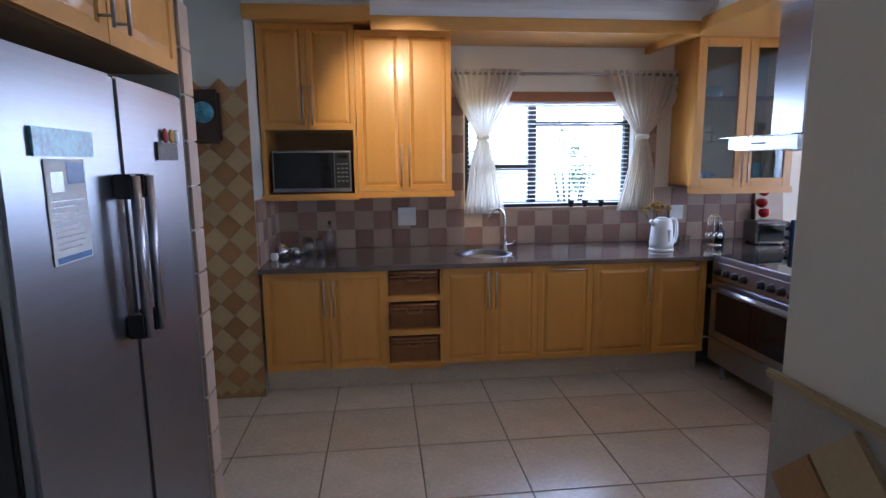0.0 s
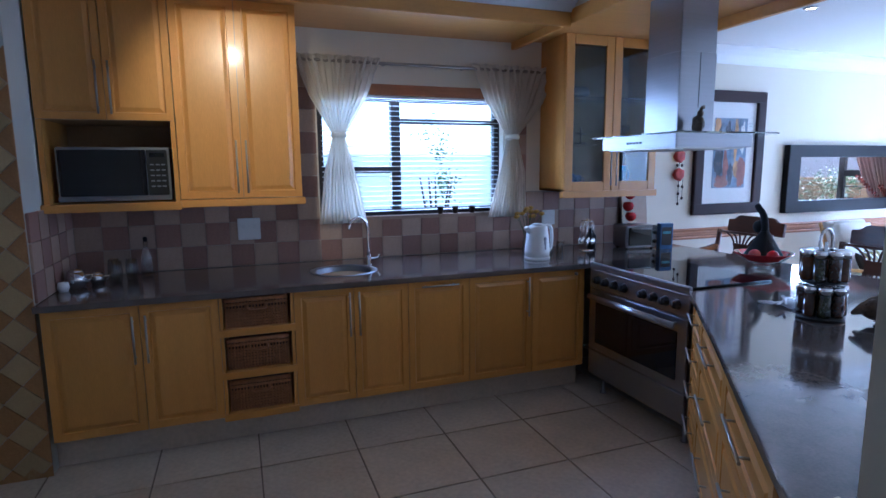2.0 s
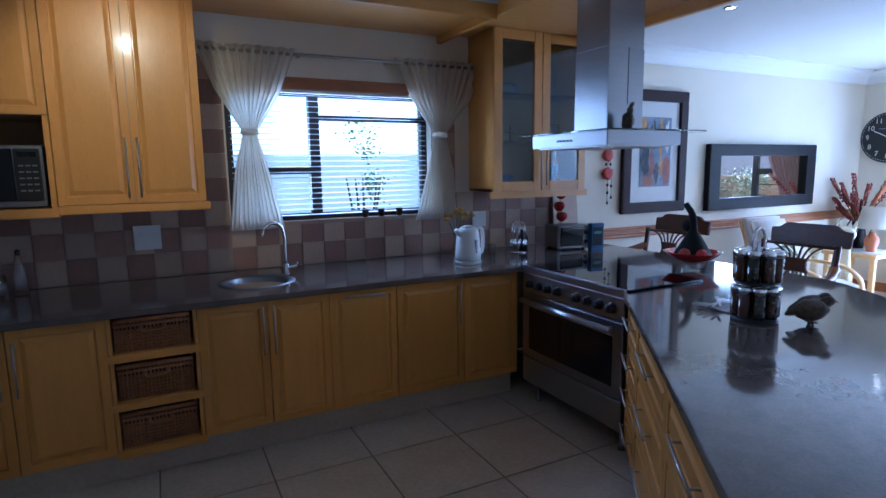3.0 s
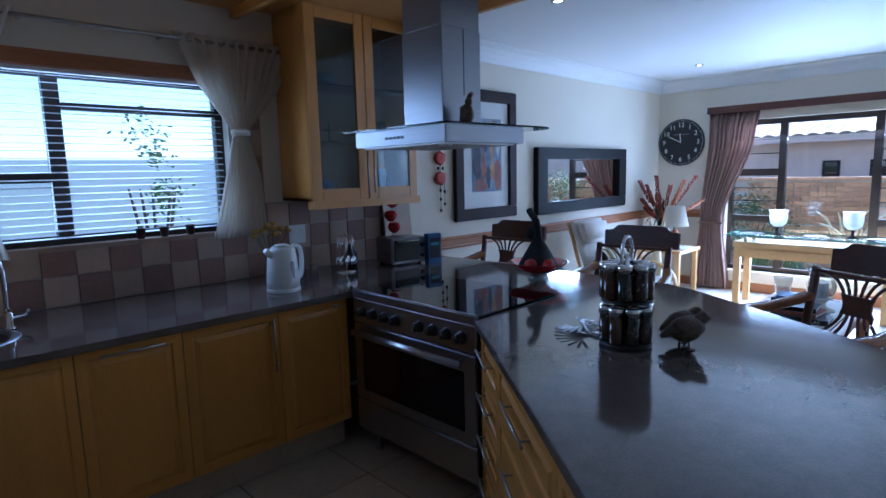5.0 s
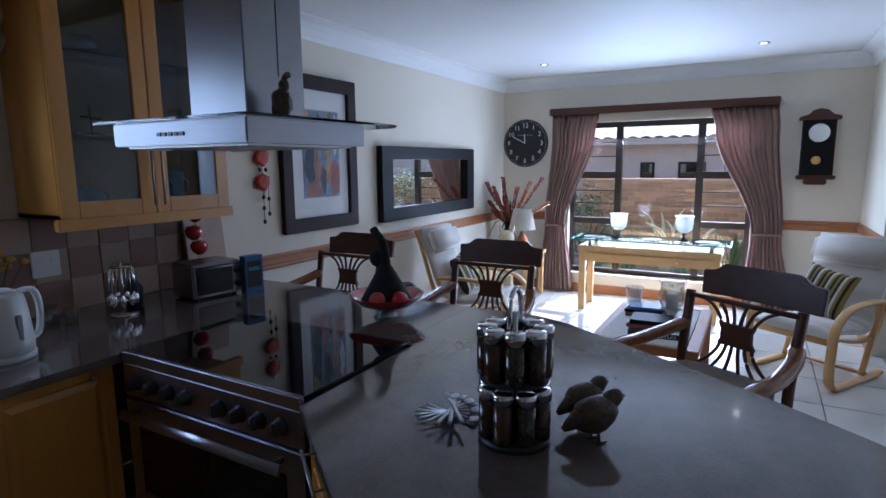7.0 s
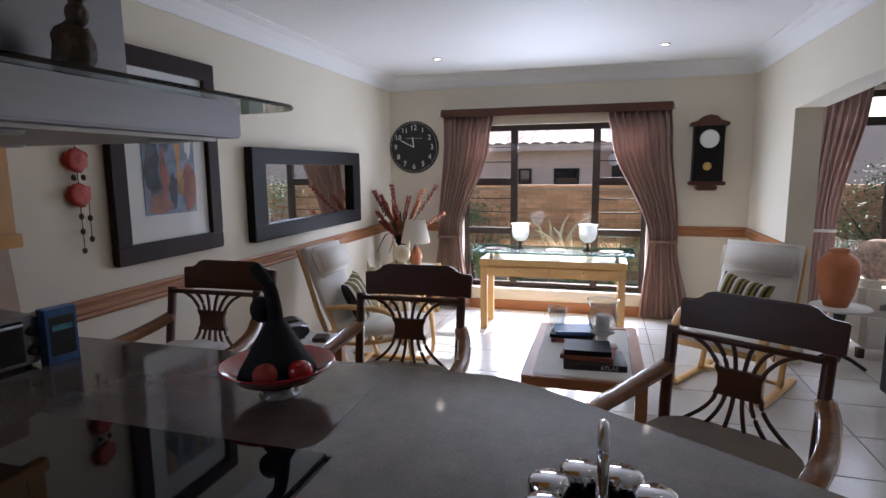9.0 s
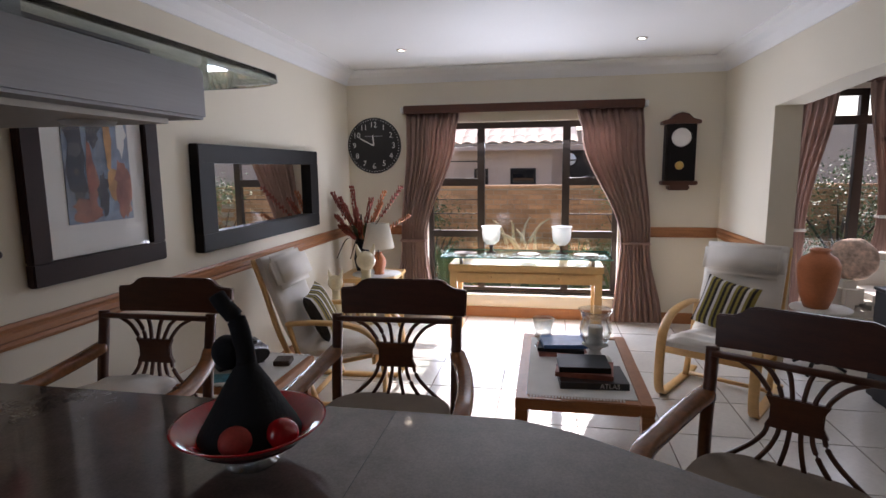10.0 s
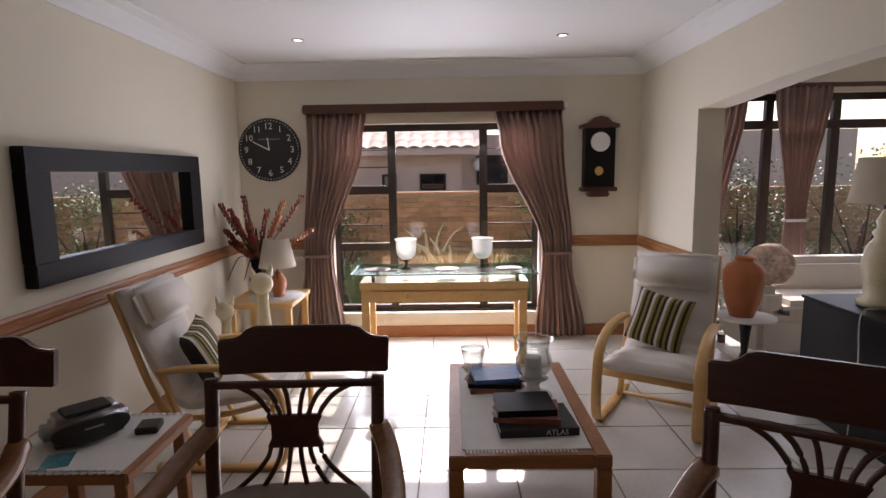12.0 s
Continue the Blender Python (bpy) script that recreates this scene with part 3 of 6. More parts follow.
for e in ([(2.29, 0.30, 0.80), (1.0, 0.50, 0.78), (0.95, 0.50, 0.78), (0.02, 0.48, 0.80)], [(2.29, -0.44, 0.06), (1.12, -0.27, -0.08), (1.08, -0.27, -0.08), (0.02, -0.42, 0.10)], [(2.29, -1.45, -0.95), (1.1, -1.25, -1.02), (1.05, -1.25, -1.02), (0.02, -1.4, -0.95)]):
    c = thing("patio_curtain", "dusty rose curtain tied with a cord", "curtain", group="patio curtains")
    drape(c, "fabric", M_CURT, e, 8, 0.022, 0.003, "y", 8.15, 80)
    part("tie_cord", box(8.10, 8.20, e[1][1] - 0.006, e[1][2] + 0.006, e[2][0], e[2][0] + 0.025, 0.01), M_LINEN, c)


# ---- kitchen cabinets ----
def door_bm(w, h, t=0.02):
    """A framed door with a raised panel; front towards -y, lower left corner at the origin."""
    bm = bmesh.new()
    bmesh.ops.create_cube(bm, size=1)
    for v in bm.verts:
        v.co = ((v.co.x + 0.5) * w, (v.co.y + 0.5) * t, (v.co.z + 0.5) * h)
    f = [f for f in bm.faces if f.normal.y < -0.9][0]
    for thick, depth in ((min(0.055, w * 0.16), 0), (0.006, -0.008), (0.008, 0), (0.028, 0.009)):
        bmesh.ops.inset_region(bm, faces=[f], thickness=thick, depth=depth)
    bmesh.ops.recalc_face_normals(bm, faces=bm.faces)
    return bm


def bar_handle(parent, x, z, length, level=False, y=-0.032):
    h = part("handle", sweep([(x, y, z), (x + length, y, z)] if level else [(x, y, z), (x, y, z + length)], 0.0055), M_NICKEL, parent, "satin nickel bar handle")
    for k in (0.12, 0.88):
        p = (x + length * k, y, z) if level else (x, y, z + length * k)
        part("post", sweep([p, (p[0], 0.002, p[2])], 0.004, seg=6), M_NICKEL, h)
    return h


def unit(name, label, at, turn, w, z0, z1, depth, doors, category="cabinet", group=""):
    """A cabinet; doors: x0, x1, z0, z1, handle kind, handle place."""
    c = thing(name, label, category, at, turn, group)
    part("body", box(0.002, w - 0.002, 0.022, depth, z0, z1), M_WOODIN, c)
    for x0, x1, a, b, kind, hx, hz, hl in doors:
        d = part("door" if kind != "drawer" else "drawer_front", moved(door_bm(x1 - x0 - 0.004, b - a - 0.004), Matrix.Translation((x0 + 0.002, 0, a + 0.002))), M_WOOD, c)
        if kind == "knob":
            part("knob", ball(hx, -0.018, hz, 0.012, sub=2), M_NICKEL, d, "small round metal knob")
        elif kind == "level" or kind == "drawer":
            bar_handle(d, hx, hz, hl, True)
        elif kind == "up":
            bar_handle(d, hx, hz, hl)
    return c


ZB, ZT = 0.175, 0.855
G = "base cabinets"
YF = 4.14
unit("base_cabinet", "honey maple double-door base cabinet under granite", (-0.40, YF, 0), 0, 0.81, ZB, ZT, 0.8, [(0, 0.43, ZB, ZT, "up", 0.40, 0.55, 0.25), (0.43, 0.81, ZB, ZT, "up", 0.46, 0.55, 0.25)], group=G)
unit("base_cabinet", "honey maple double-door sink cabinet", (0.80, YF, 0), 0, 0.67, ZB, ZT, 0.8, [(0, 0.34, ZB, ZT, "up", 0.312, 0.57, 0.26), (0.34, 0.67, ZB, ZT, "up", 0.367, 0.57, 0.26)], group=G)
unit("base_cabinet", "honey maple dishwasher front with level handle", (1.47, YF, 0), 0, 0.40, ZB, ZT, 0.8, [(0, 0.40, ZB, ZT, "level", 0.08, 0.825, 0.24)], group=G)
unit("base_cabinet", "honey maple single-door base cabinet", (1.87, YF, 0), 0, 0.45, ZB, ZT, 0.8, [(0, 0.45, ZB, ZT, "up", 0.41, 0.57, 0.26)], group=G)
unit("base_cabinet", "honey maple corner cabinet with small knob", (2.32, YF, 0), 0, 0.40, ZB, ZT, 0.8, [(0, 0.40, ZB, ZT, "knob", 0.32, 0.825, 0)], group=G)
structure("baseboard_kitchen", box(-0.42, 2.74, 4.25, 4.27, 0, 0.18), M_TILE, "cream tiled plinth under the base cabinets", "plinth")

# wicker baskets in an open unit
nook = thing("basket_unit", "open honey maple unit with three shelves for baskets", "cabinet")
part("back", box(0.41, 0.80, 4.55, 4.57, ZB, ZT), M_WOODIN, nook)
for x in (0.411, 0.782):
    part("side", box(x, x + 0.017, YF, 4.55, ZB, ZT), M_WOOD, nook)
for z in (0.155, 0.395, 0.635):
    part("shelf", box(0.405, 0.805, YF - 0.012, 4.55, z, z + 0.04, 0.003), M_WOODH, nook)


def basket(z):
    b = thing("wicker_basket", "dark brown woven wicker drawer basket", "basket", (0.435, YF + 0.02, z), 0, "baskets")
    w, h, d = 0.335, 0.185, 0.36
    part("lining", box(0.012, w - 0.012, 0.014, d, 0.0, h - 0.02), M_BROWN, b)
    for i in range(20):
        x = 0.008 + i * (w - 0.016) / 19
        part("stake", sweep([(x, 0.006, 0), (x, 0.004, h * 0.5), (x, 0.006, h - 0.03)], 0.0042, seg=6, n=3), M_WICKER, b)
    bm = None
    for k in range(14):
        z0 = 0.004 + k * 0.0085
        pts = [(0.004 + (w - 0.008) * i / 38, 0.004 + (0.006 if (i + k) % 2 else -0.005), z0) for i in range(39)]
        bm = sweep(pts, 0.0036, seg=5, n=1, bm=bm)
    part("weave", bm, M_WICKER, b)
    part("rim", sweep([(0, 0.004, h - 0.02), (w, 0.004, h - 0.02)], 0.012), M_WICKER, b)
    part("rim", sweep([(0, 0.004, h - 0.045), (w, 0.004, h - 0.045)], 0.008), M_WICKER, b)
    part("handle", sweep([(w * 0.36, -0.004, h - 0.05), (w * 0.38, -0.018, h - 0.075), (w * 0.62, -0.018, h - 0.075), (w * 0.64, -0.004, h - 0.05)], 0.007), M_WICKER, b)


for z in (0.197, 0.437, 0.677 - 0.0):
    basket(min(z, 0.665) if z > 0.6 else z)

# wall cabinets
mwc = unit("wall_cabinet", "honey maple double-door cabinet above the microwave niche", (-0.41, 4.43, 0), 0, 0.65, 1.80, 2.503, 0.5, [(0, 0.325, 1.80, 2.503, "up", 0.295, 1.83, 0.27), (0.325, 0.65, 1.80, 2.503, "up", 0.355, 1.83, 0.27)], group="wall cabinets")
unit("wall_cabinet", "tall honey maple double-door wall cabinet", (0.24, 4.45, 0), 0, 0.67, 1.37, 2.47, 0.48, [(0, 0.335, 1.37, 2.47, "up", 0.308, 1.40, 0.30), (0.335, 0.67, 1.37, 2.47, "up", 0.362, 1.40, 0.30)], group="wall cabinets")
niche = thing("microwave_niche", "open honey maple niche holding the microwave", "shelf")
part("side", box(-0.41, -0.385, 4.44, YN, 1.36, 1.80), M_WOOD, niche)
part("side", box(0.215, 0.238, 4.44, YN, 1.36, 1.80), M_WOOD, niche)
part("back", box(-0.385, 0.215, 4.90, 4.93, 1.36, 1.80), M_WOODIN, niche)
part("shelf", box(-0.42, 0.245, 4.41, YN, 1.315, 1.36, 0.004), M_WOODH, niche)
part("valance", box(0.235, 0.925, 4.43, 4.46, 1.325, 1.368, 0.004), M_WOODH, niche)
mw = thing("microwave_oven", "silver microwave oven with dark glass door", "microwave", (-0.36, 4.50, 1.362))
part("body", box(0, 0.55, 0.015, 0.36, 0.006, 0.30, 0.006), M_STEELH, mw)
part("door", box(0.012, 0.43, 0.0, 0.014, 0.035, 0.285, 0.003), M_BLACKGLASS, mw, "dark glass door")
pn = part("control_panel", box(0.436, 0.54, 0.0, 0.014, 0.035, 0.285, 0.003), M_BLACK, mw)
for r in range(5):
    for c in range(3):
        part("button", box(0.452 + c * 0.028, 0.472 + c * 0.028, -0.002, 0.001, 0.08 + r * 0.03, 0.088 + r * 0.03), M_STEELH, pn)
part("display", box(0.452, 0.526, -0.001, 0.001, 0.245, 0.27), M_BLACKGLASS, pn)
part("lower_trim", box(0.0, 0.55, -0.002, 0.013, 0.008, 0.032, 0.002), M_STEELH, mw)

# glazed cabinet
gc = thing("glazed_cabinet", "honey maple wall cabinet with two glazed doors", "cabinet")
gx0, gx1, gz0, gz1, gy = 2.825, 3.665, 1.352, 2.488, 4.59
part("side", box(gx0, gx0 + 0.018, gy + 0.02, YN, gz0, gz1), M_WOOD, gc)
part("side", box(gx1 - 0.018, gx1, gy + 0.02, YN, gz0, gz1), M_WOOD, gc)
part("back", box(gx0 + 0.018, gx1 - 0.018, YN - 0.015, YN - 0.003, gz0, gz1), M_WOODIN, gc)
part("base", box(gx0, gx1, gy + 0.02, YN, gz0, gz0 + 0.018), M_WOOD, gc)
part("valance", box(gx0 - 0.02, gx1 + 0.012, gy - 0.012, gy + 0.03, gz0 - 0.05, gz0, 0.004), M_WOODH, gc)
for z in (1.70, 2.05):
    part("shelf", box(gx0 + 0.018, gx1 - 0.018, gy + 0.06, YN - 0.02, z, z + 0.008), M_GREENGLASS, gc, "glass shelf")
for i in range(2):
    x0 = gx0 + i * 0.42
    d = part("door", join(join(box(x0 + 0.002, x0 + 0.072, gy, gy + 0.02, gz0, gz1, 0.003), box(x0 + 0.348, x0 + 0.418, gy, gy + 0.02, gz0, gz1, 0.003)), join(box(x0 + 0.072, x0 + 0.348, gy, gy + 0.02, gz0, gz0 + 0.07, 0.003), box(x0 + 0.072, x0 + 0.348, gy, gy + 0.02, gz1 - 0.07, gz1, 0.003))), M_WOOD, gc)
    no_shadow(part("pane", box(x0 + 0.072, x0 + 0.348, gy + 0.008, gy + 0.012, gz0 + 0.07, gz1 - 0.07), M_CABPANE, d))
    hx = x0 + (0.395 if i == 0 else 0.025)
    part("handle", sweep([(hx, gy - 0.03, 1.39), (hx, gy - 0.03, 1.66)], 0.0055), M_NICKEL, d, "satin nickel bar handle")


def cup(x, y, z, r, h, material, label):
    c = thing("cup", label, "cup", (x, y, z))
    part("bowl", lathe([(0, 0), (r * 0.7, 0), (r * 0.85, h * 0.3), (r, h), (r * 0.92, h), (r * 0.75, h * 0.3), (0, h * 0.08)], 18), material, c)
    part("handle", sweep([(r * 0.85, 0, h * 0.8), (r * 1.5, 0, h * 0.7), (r * 1.45, 0, h * 0.35), (r * 0.8, 0, h * 0.25)], r * 0.1, seg=6), material, c)


cup(2.95, 4.73, 1.371, 0.05, 0.11, M_BLUE, "blue glazed mug behind the cabinet glass")
cup(3.06, 4.80, 1.371, 0.05, 0.10, M_BLUE, "blue glazed mug behind the cabinet glass")
cup(3.35, 4.74, 1.371, 0.055, 0.16, M_BLUE, "tall blue glazed mug behind the cabinet glass")
cup(3.47, 4.78, 1.371, 0.055, 0.17, M_TEALP, "tall teal mug behind the cabinet glass")
sail = thing("small_ornament", "small dark metal ornament on the glass shelf", "ornament", (3.06, 4.74, 1.709))
part("base", lathe([(0, 0), (0.05, 0), (0.05, 0.01), (0, 0.012)], 16), M_BROWN, sail)
part("stem", sweep([(0, 0, 0.01), (0, 0, 0.13)], 0.005), M_BROWN, sail)
part("arm", sweep([(-0.04, 0, 0.08), (0.05, 0, 0.075)], 0.006), M_BROWN, sail)
jug = thing("small_jug", "small grey jug on the upper glass shelf", "jug", (3.06, 4.76, 2.059))
part("body", lathe([(0, 0), (0.05, 0), (0.075, 0.03), (0.06, 0.07), (0.045, 0.08), (0.03, 0.07), (0, 0.02)], 18), M_STEEL, jug)
for xx in (3.35, 3.5):
    gl = thing("stemmed_glass", "clear stemmed glass on the shelf", "glass", (xx, 4.76, 1.709), 0, "cabinet glasses")
    part("glass_body", lathe([(0, 0), (0.03, 0), (0.004, 0.01), (0.004, 0.07), (0.03, 0.10), (0.034, 0.15), (0.031, 0.15), (0.027, 0.10), (0, 0.075)], 16), M_GLASS, gl)

# worktops
sink_c = [(1.15 + 0.185 * math.cos(a), 4.50 + 0.185 * math.sin(a)) for a in (2 * math.pi * i / 32 for i in range(32))]
wt = single("worktop", prism([(-0.415, 4.10), (3.31, 4.10), (3.31, 3.205), (2.715, 3.205), (2.18, 2.53), (1.63, 1.855), (1.24, 1.37), (2.86, 1.37), (3.26, 1.85), (3.43, 2.08), (3.60, 2.34), (3.77, 2.61), (3.88, 2.79), (3.93, 2.93), (3.93, 4.948), (-0.415, 4.948)], 0.858, 0.89, sink_c, 0.003), M_GRANITE, "polished grey-brown granite worktop with a slanted peninsula", "worktop")
part("joint", box(3.315, 3.926, 3.269, 3.2705, 0.8895, 0.8904), M_DARK, wt, "thin dark seam between the slabs")
sk = thing("round_sink", "round stainless steel sink set in granite", "sink", (1.15, 4.50, 0.89))
part("rim", lathe([(0.175, -0.005), (0.182, 0.0), (0.20, 0.004), (0.215, 0.0015), (0.215, 0.0), (0.19, 0.0)], 40), M_STEEL, sk)
part("basin", lathe([(0.18, 0.0), (0.172, -0.03), (0.16, -0.13), (0.12, -0.155), (0.02, -0.16), (0, -0.16)], 40), M_STEEL, sk)
tp = thing("mixer_tap", "chrome swan-neck mixer tap beside the sink", "tap", (1.34, 4.62, 0.89))
part("base", lathe([(0, 0), (0.026, 0), (0.026, 0.008), (0.018, 0.014), (0.018, 0.07), (0, 0.072)], 20), M_CHROME, tp)
part("spout", sweep([(0, 0, 0.06), (0, 0, 0.24), (-0.02, -0.005, 0.30), (-0.07, -0.02, 0.325), (-0.12, -0.035, 0.30), (-0.135, -0.04, 0.25)], 0.0105, seg=12), M_CHROME, tp)
part("lever", sweep([(0.012, 0, 0.045), (0.06, 0, 0.05), (0.075, 0, 0.075)], 0.008), M_CHROME, tp)

# peninsula carcass and drawers
ux, uy = -0.634, -0.773
ang = math.degrees(math.atan2(uy, ux))


def drawers(at_u, w, levels, label, handle):
    # doors face the kitchen side of the slanted peninsula
    x, y = 2.735 + ux * at_u, 3.19 + uy * at_u
    ds = [(0, w, a, b, "drawer", w / 2 - handle / 2, (a + b) / 2 + 0.02, handle) for a, b in levels]
    return unit("drawer_cabinet", label, (x, y, 0), ang, w, 0.12, ZT, 0.55, ds, group="peninsula drawers")


drawers(0.0, 0.36, [(0.12, 0.31), (0.31, 0.49), (0.49, 0.67), (0.67, ZT)], "narrow honey maple four-drawer unit beside the cooker", 0.24)
drawers(0.36, 0.72, [(0.12, 0.40), (0.40, 0.66), (0.66, ZT)], "wide honey maple three-drawer unit in the peninsula", 0.30)
drawers(1.08, 0.72, [(0.12, 0.40), (0.40, 0.66), (0.66, ZT)], "wide honey maple three-drawer unit in the peninsula", 0.30)
structure("peninsula_base", prism([(2.80, 2.98), (2.75, 2.70), (1.75, 1.50), (1.75, 1.40), (2.60, 1.40), (3.05, 1.95), (3.45, 2.60), (3.62, 2.98), (3.62, 4.93), (3.34, 4.93), (3.34, 2.98)], 0.0, 0.857), M_WOOD, "honey maple panelled back of the peninsula", "cabinet")

# cooker
ck = thing("range_cooker", "wide stainless steel range cooker with black glass hob", "cooker")
cy0, cy1, cx = 3.212, 4.095, 2.735
part("body", box(cx + 0.02, 3.305, cy0, cy1, 0.12, 0.885, 0.004), M_STEEL, ck)
part("hob", box(cx + 0.012, 3.308, cy0, cy1, 0.886, 0.902, 0.003), M_BLACKGLASS, ck, "black glass hob")
part("front_rim", box(cx - 0.008, cx + 0.012, cy0, cy1, 0.862, 0.906, 0.005), M_STEELB, ck)
panel = part("control_panel", box(cx - 0.004, cx + 0.02, cy0, cy1, 0.735, 0.860, 0.004), M_STEELB, ck, "steel control panel")
for y in (3.30, 3.39, 3.48, 3.57, 3.74, 3.83, 3.92, 4.01):
    k = part("knob", moved(lathe([(0, 0.034), (0.019, 0.034), (0.022, 0.028), (0.024, 0.006), (0.030, 0.0), (0, 0)], 20), pose(cx - 0.004, y, 0.795, 0, -90, 0)), M_BLACK, panel, "black control knob")
    part("pointer", box(cx - 0.041, cx - 0.036, y - 0.002, y + 0.002, 0.795, 0.817), M_STEEL, k)
dr = part("oven_door", box(cx - 0.006, cx + 0.02, cy0 + 0.004, cy1 - 0.004, 0.315, 0.728, 0.005), M_STEELB, ck)
part("oven_window", box(cx - 0.009, cx - 0.004, cy0 + 0.075, cy1 - 0.075, 0.37, 0.645, 0.004), M_BLACKGLASS, dr, "dark oven window")
h = part("door_handle", sweep([(cx - 0.055, cy0 + 0.05, 0.69), (cx - 0.055, cy1 - 0.05, 0.69)], 0.034, 0.014, side=(0.5, 0, 0.85)), M_STEELB, dr, "steel towel-bar handle")
for y in (cy0 + 0.09, cy1 - 0.09):
    part("bracket", sweep([(cx - 0.055, y, 0.69), (cx, y, 0.69)], 0.009), M_STEEL, h)
part("storage_drawer", box(cx - 0.004, cx + 0.02, cy0 + 0.004, cy1 - 0.004, 0.14, 0.308, 0.005), M_STEELB, ck)
for y in (cy0 + 0.07, cy1 - 0.07):
    for x in (cx + 0.08, 3.25):
        part("foot", lathe([(0, 0), (0.022, 0), (0.022, 0.01), (0.014, 0.02), (0.014, 0.12), (0, 0.12)], 12, x, y), M_STEEL, ck)

# cooker hood
hd = thing("cooker_hood", "stainless steel island cooker hood with glass canopy", "cooker hood")
hb = part("body", box(2.715, 3.25, 3.352, 3.985, 1.633, 1.705, 0.004), M_STEELH, hd)
part("filter_panel", box(2.75, 3.215, 3.39, 3.96, 1.626, 1.634), M_NICKEL, hb)
for x, y in ((2.82, 3.46), (2.82, 3.89), (3.15, 3.46), (3.15, 3.89)):
    part("lamp_glass", lathe([(0, 1.621), (0.03, 1.621), (0.034, 1.626), (0, 1.626)], 20, x, y), M_WHITE, hb)
for i in range(5):
    part("button", box(2.711, 2.716, 3.62 + i * 0.028, 3.638 + i * 0.028, 1.66, 1.672, 0.001), M_BLACK, hb)
gl_o = [(2.69, 3.32), (3.32, 3.30)] + [(3.35 + 0.10 * math.sin(a), 3.40 - 0.10 * math.cos(a)) for a in (0.2, 0.6, 1.0, 1.4)] + [(3.465, 3.68)] + [(3.35 + 0.10 * math.cos(a), 3.96 + 0.10 * math.sin(a)) for a in (0.2, 0.6, 1.0, 1.4)] + [(3.32, 4.07), (2.69, 4.055)]
part("glass_canopy", prism(gl_o, 1.706, 1.714, (), 0.001), M_GREENGLASS, hd, "greenish glass canopy")
ch = part("chimney", box(2.87, 3.13, 3.52, 3.79, 1.714, 2.16, 0.003), M_STEEL, hd)
part("upper_chimney", box(2.873, 3.127, 3.523, 3.787, 2.16, 2.489, 0.003), M_STEEL, ch)
part("seam", box(3.01, 3.014, 3.5185, 3.5205, 1.86, 2.16), M_BLACK, ch)


# ---- refrigerator and the cabinet above it ----
fr = thing("refrigerator", "side-by-side brushed steel refrigerator with magnets", "refrigerator")
fx = -0.24
part("body", box(-0.95, fx - 0.03, 1.46, 2.385, 0.02, 1.775, 0.006), M_BLACK, fr)
for y0, y1, hy in ((1.462, 1.918, 1.878), (1.926, 2.383, 1.958)):
    d = part("door", box(fx - 0.03, fx, y0, y1, 0.06, 1.79, 0.008), M_STEEL, fr)
    hh = part("handle", sweep([(fx + 0.045, hy, 1.545), (fx + 0.045, hy, 1.14)], 0.026, 0.02, side=(0, 1, 0)), M_STEELB, d, "flat steel bar handle")
    for z in (1.52, 1.17):
        part("bracket", box(fx, fx + 0.045, hy - 0.02, hy + 0.02, z - 0.03, z + 0.03, 0.004), M_BLACK, hh)
part("plinth", box(-0.9, fx - 0.02, 1.47, 2.375, 0.0, 0.055), M_BLACK, fr)
mag = thing("fridge_magnet_strip", "long blue picture magnet on the refrigerator door", "magnet")
part("strip", box(fx + 0.001, fx + 0.007, 1.555, 1.775, 1.59, 1.645, 0.001), M_TEALP, mag)
note = thing("paper_notice", "white printed leaflet held on the refrigerator door", "notice")
part("sheet", box(fx + 0.001, fx + 0.003, 1.59, 1.735, 1.375, 1.585), M_PAPER, note)
part("blue_heading", box(fx + 0.003, fx + 0.0036, 1.665, 1.73, 1.535, 1.58), M_BLUE, note)
part("picture", box(fx + 0.003, fx + 0.0036, 1.605, 1.65, 1.52, 1.56), M_STEEL, note)
part("blue_foot", box(fx + 0.003, fx + 0.0036, 1.60, 1.73, 1.378, 1.39), M_BLUE, note)
for i in range(9):
    part("text_line", box(fx + 0.003, fx + 0.0034, 1.605, 1.72 - (i % 3) * 0.012, 1.50 - i * 0.012, 1.503 - i * 0.012), M_STEEL, note)
for i, (y, mt) in enumerate(((2.20, M_REDMATT), (2.25, M_YELLOW), (2.29, M_PAPER))):
    mg = thing("fridge_magnet", "small coloured figure magnet on the refrigerator", "magnet", (fx + 0.001, y, 1.645), 0, "figure magnets")
    part("figure", ball(0.008, 0, 0.012, 0.008, 0.017, 0.022, 2), mt, mg)
mg = thing("fridge_magnet_plate", "dark rectangular magnet on the refrigerator door", "magnet")
part("plate", box(fx + 0.001, fx + 0.007, 2.14, 2.30, 1.585, 1.637, 0.001), M_BROWN, mg)
fc = thing("overhead_cabinet", "honey maple cabinet above the refrigerator", "cabinet", (fx, 1.46, 0), 90)
part("body", box(0.0, 0.925, 0.022, 0.6, 1.86, 2.55), M_WOODIN, fc)
for x0, hx in ((0.0, 0.42), (0.4625, 0.505)):
    d = part("door", moved(door_bm(0.458, 0.69), Matrix.Translation((x0 + 0.002, 0, 1.86))), M_WOOD, fc)
    bar_handle(d, hx, 1.89, 0.22)

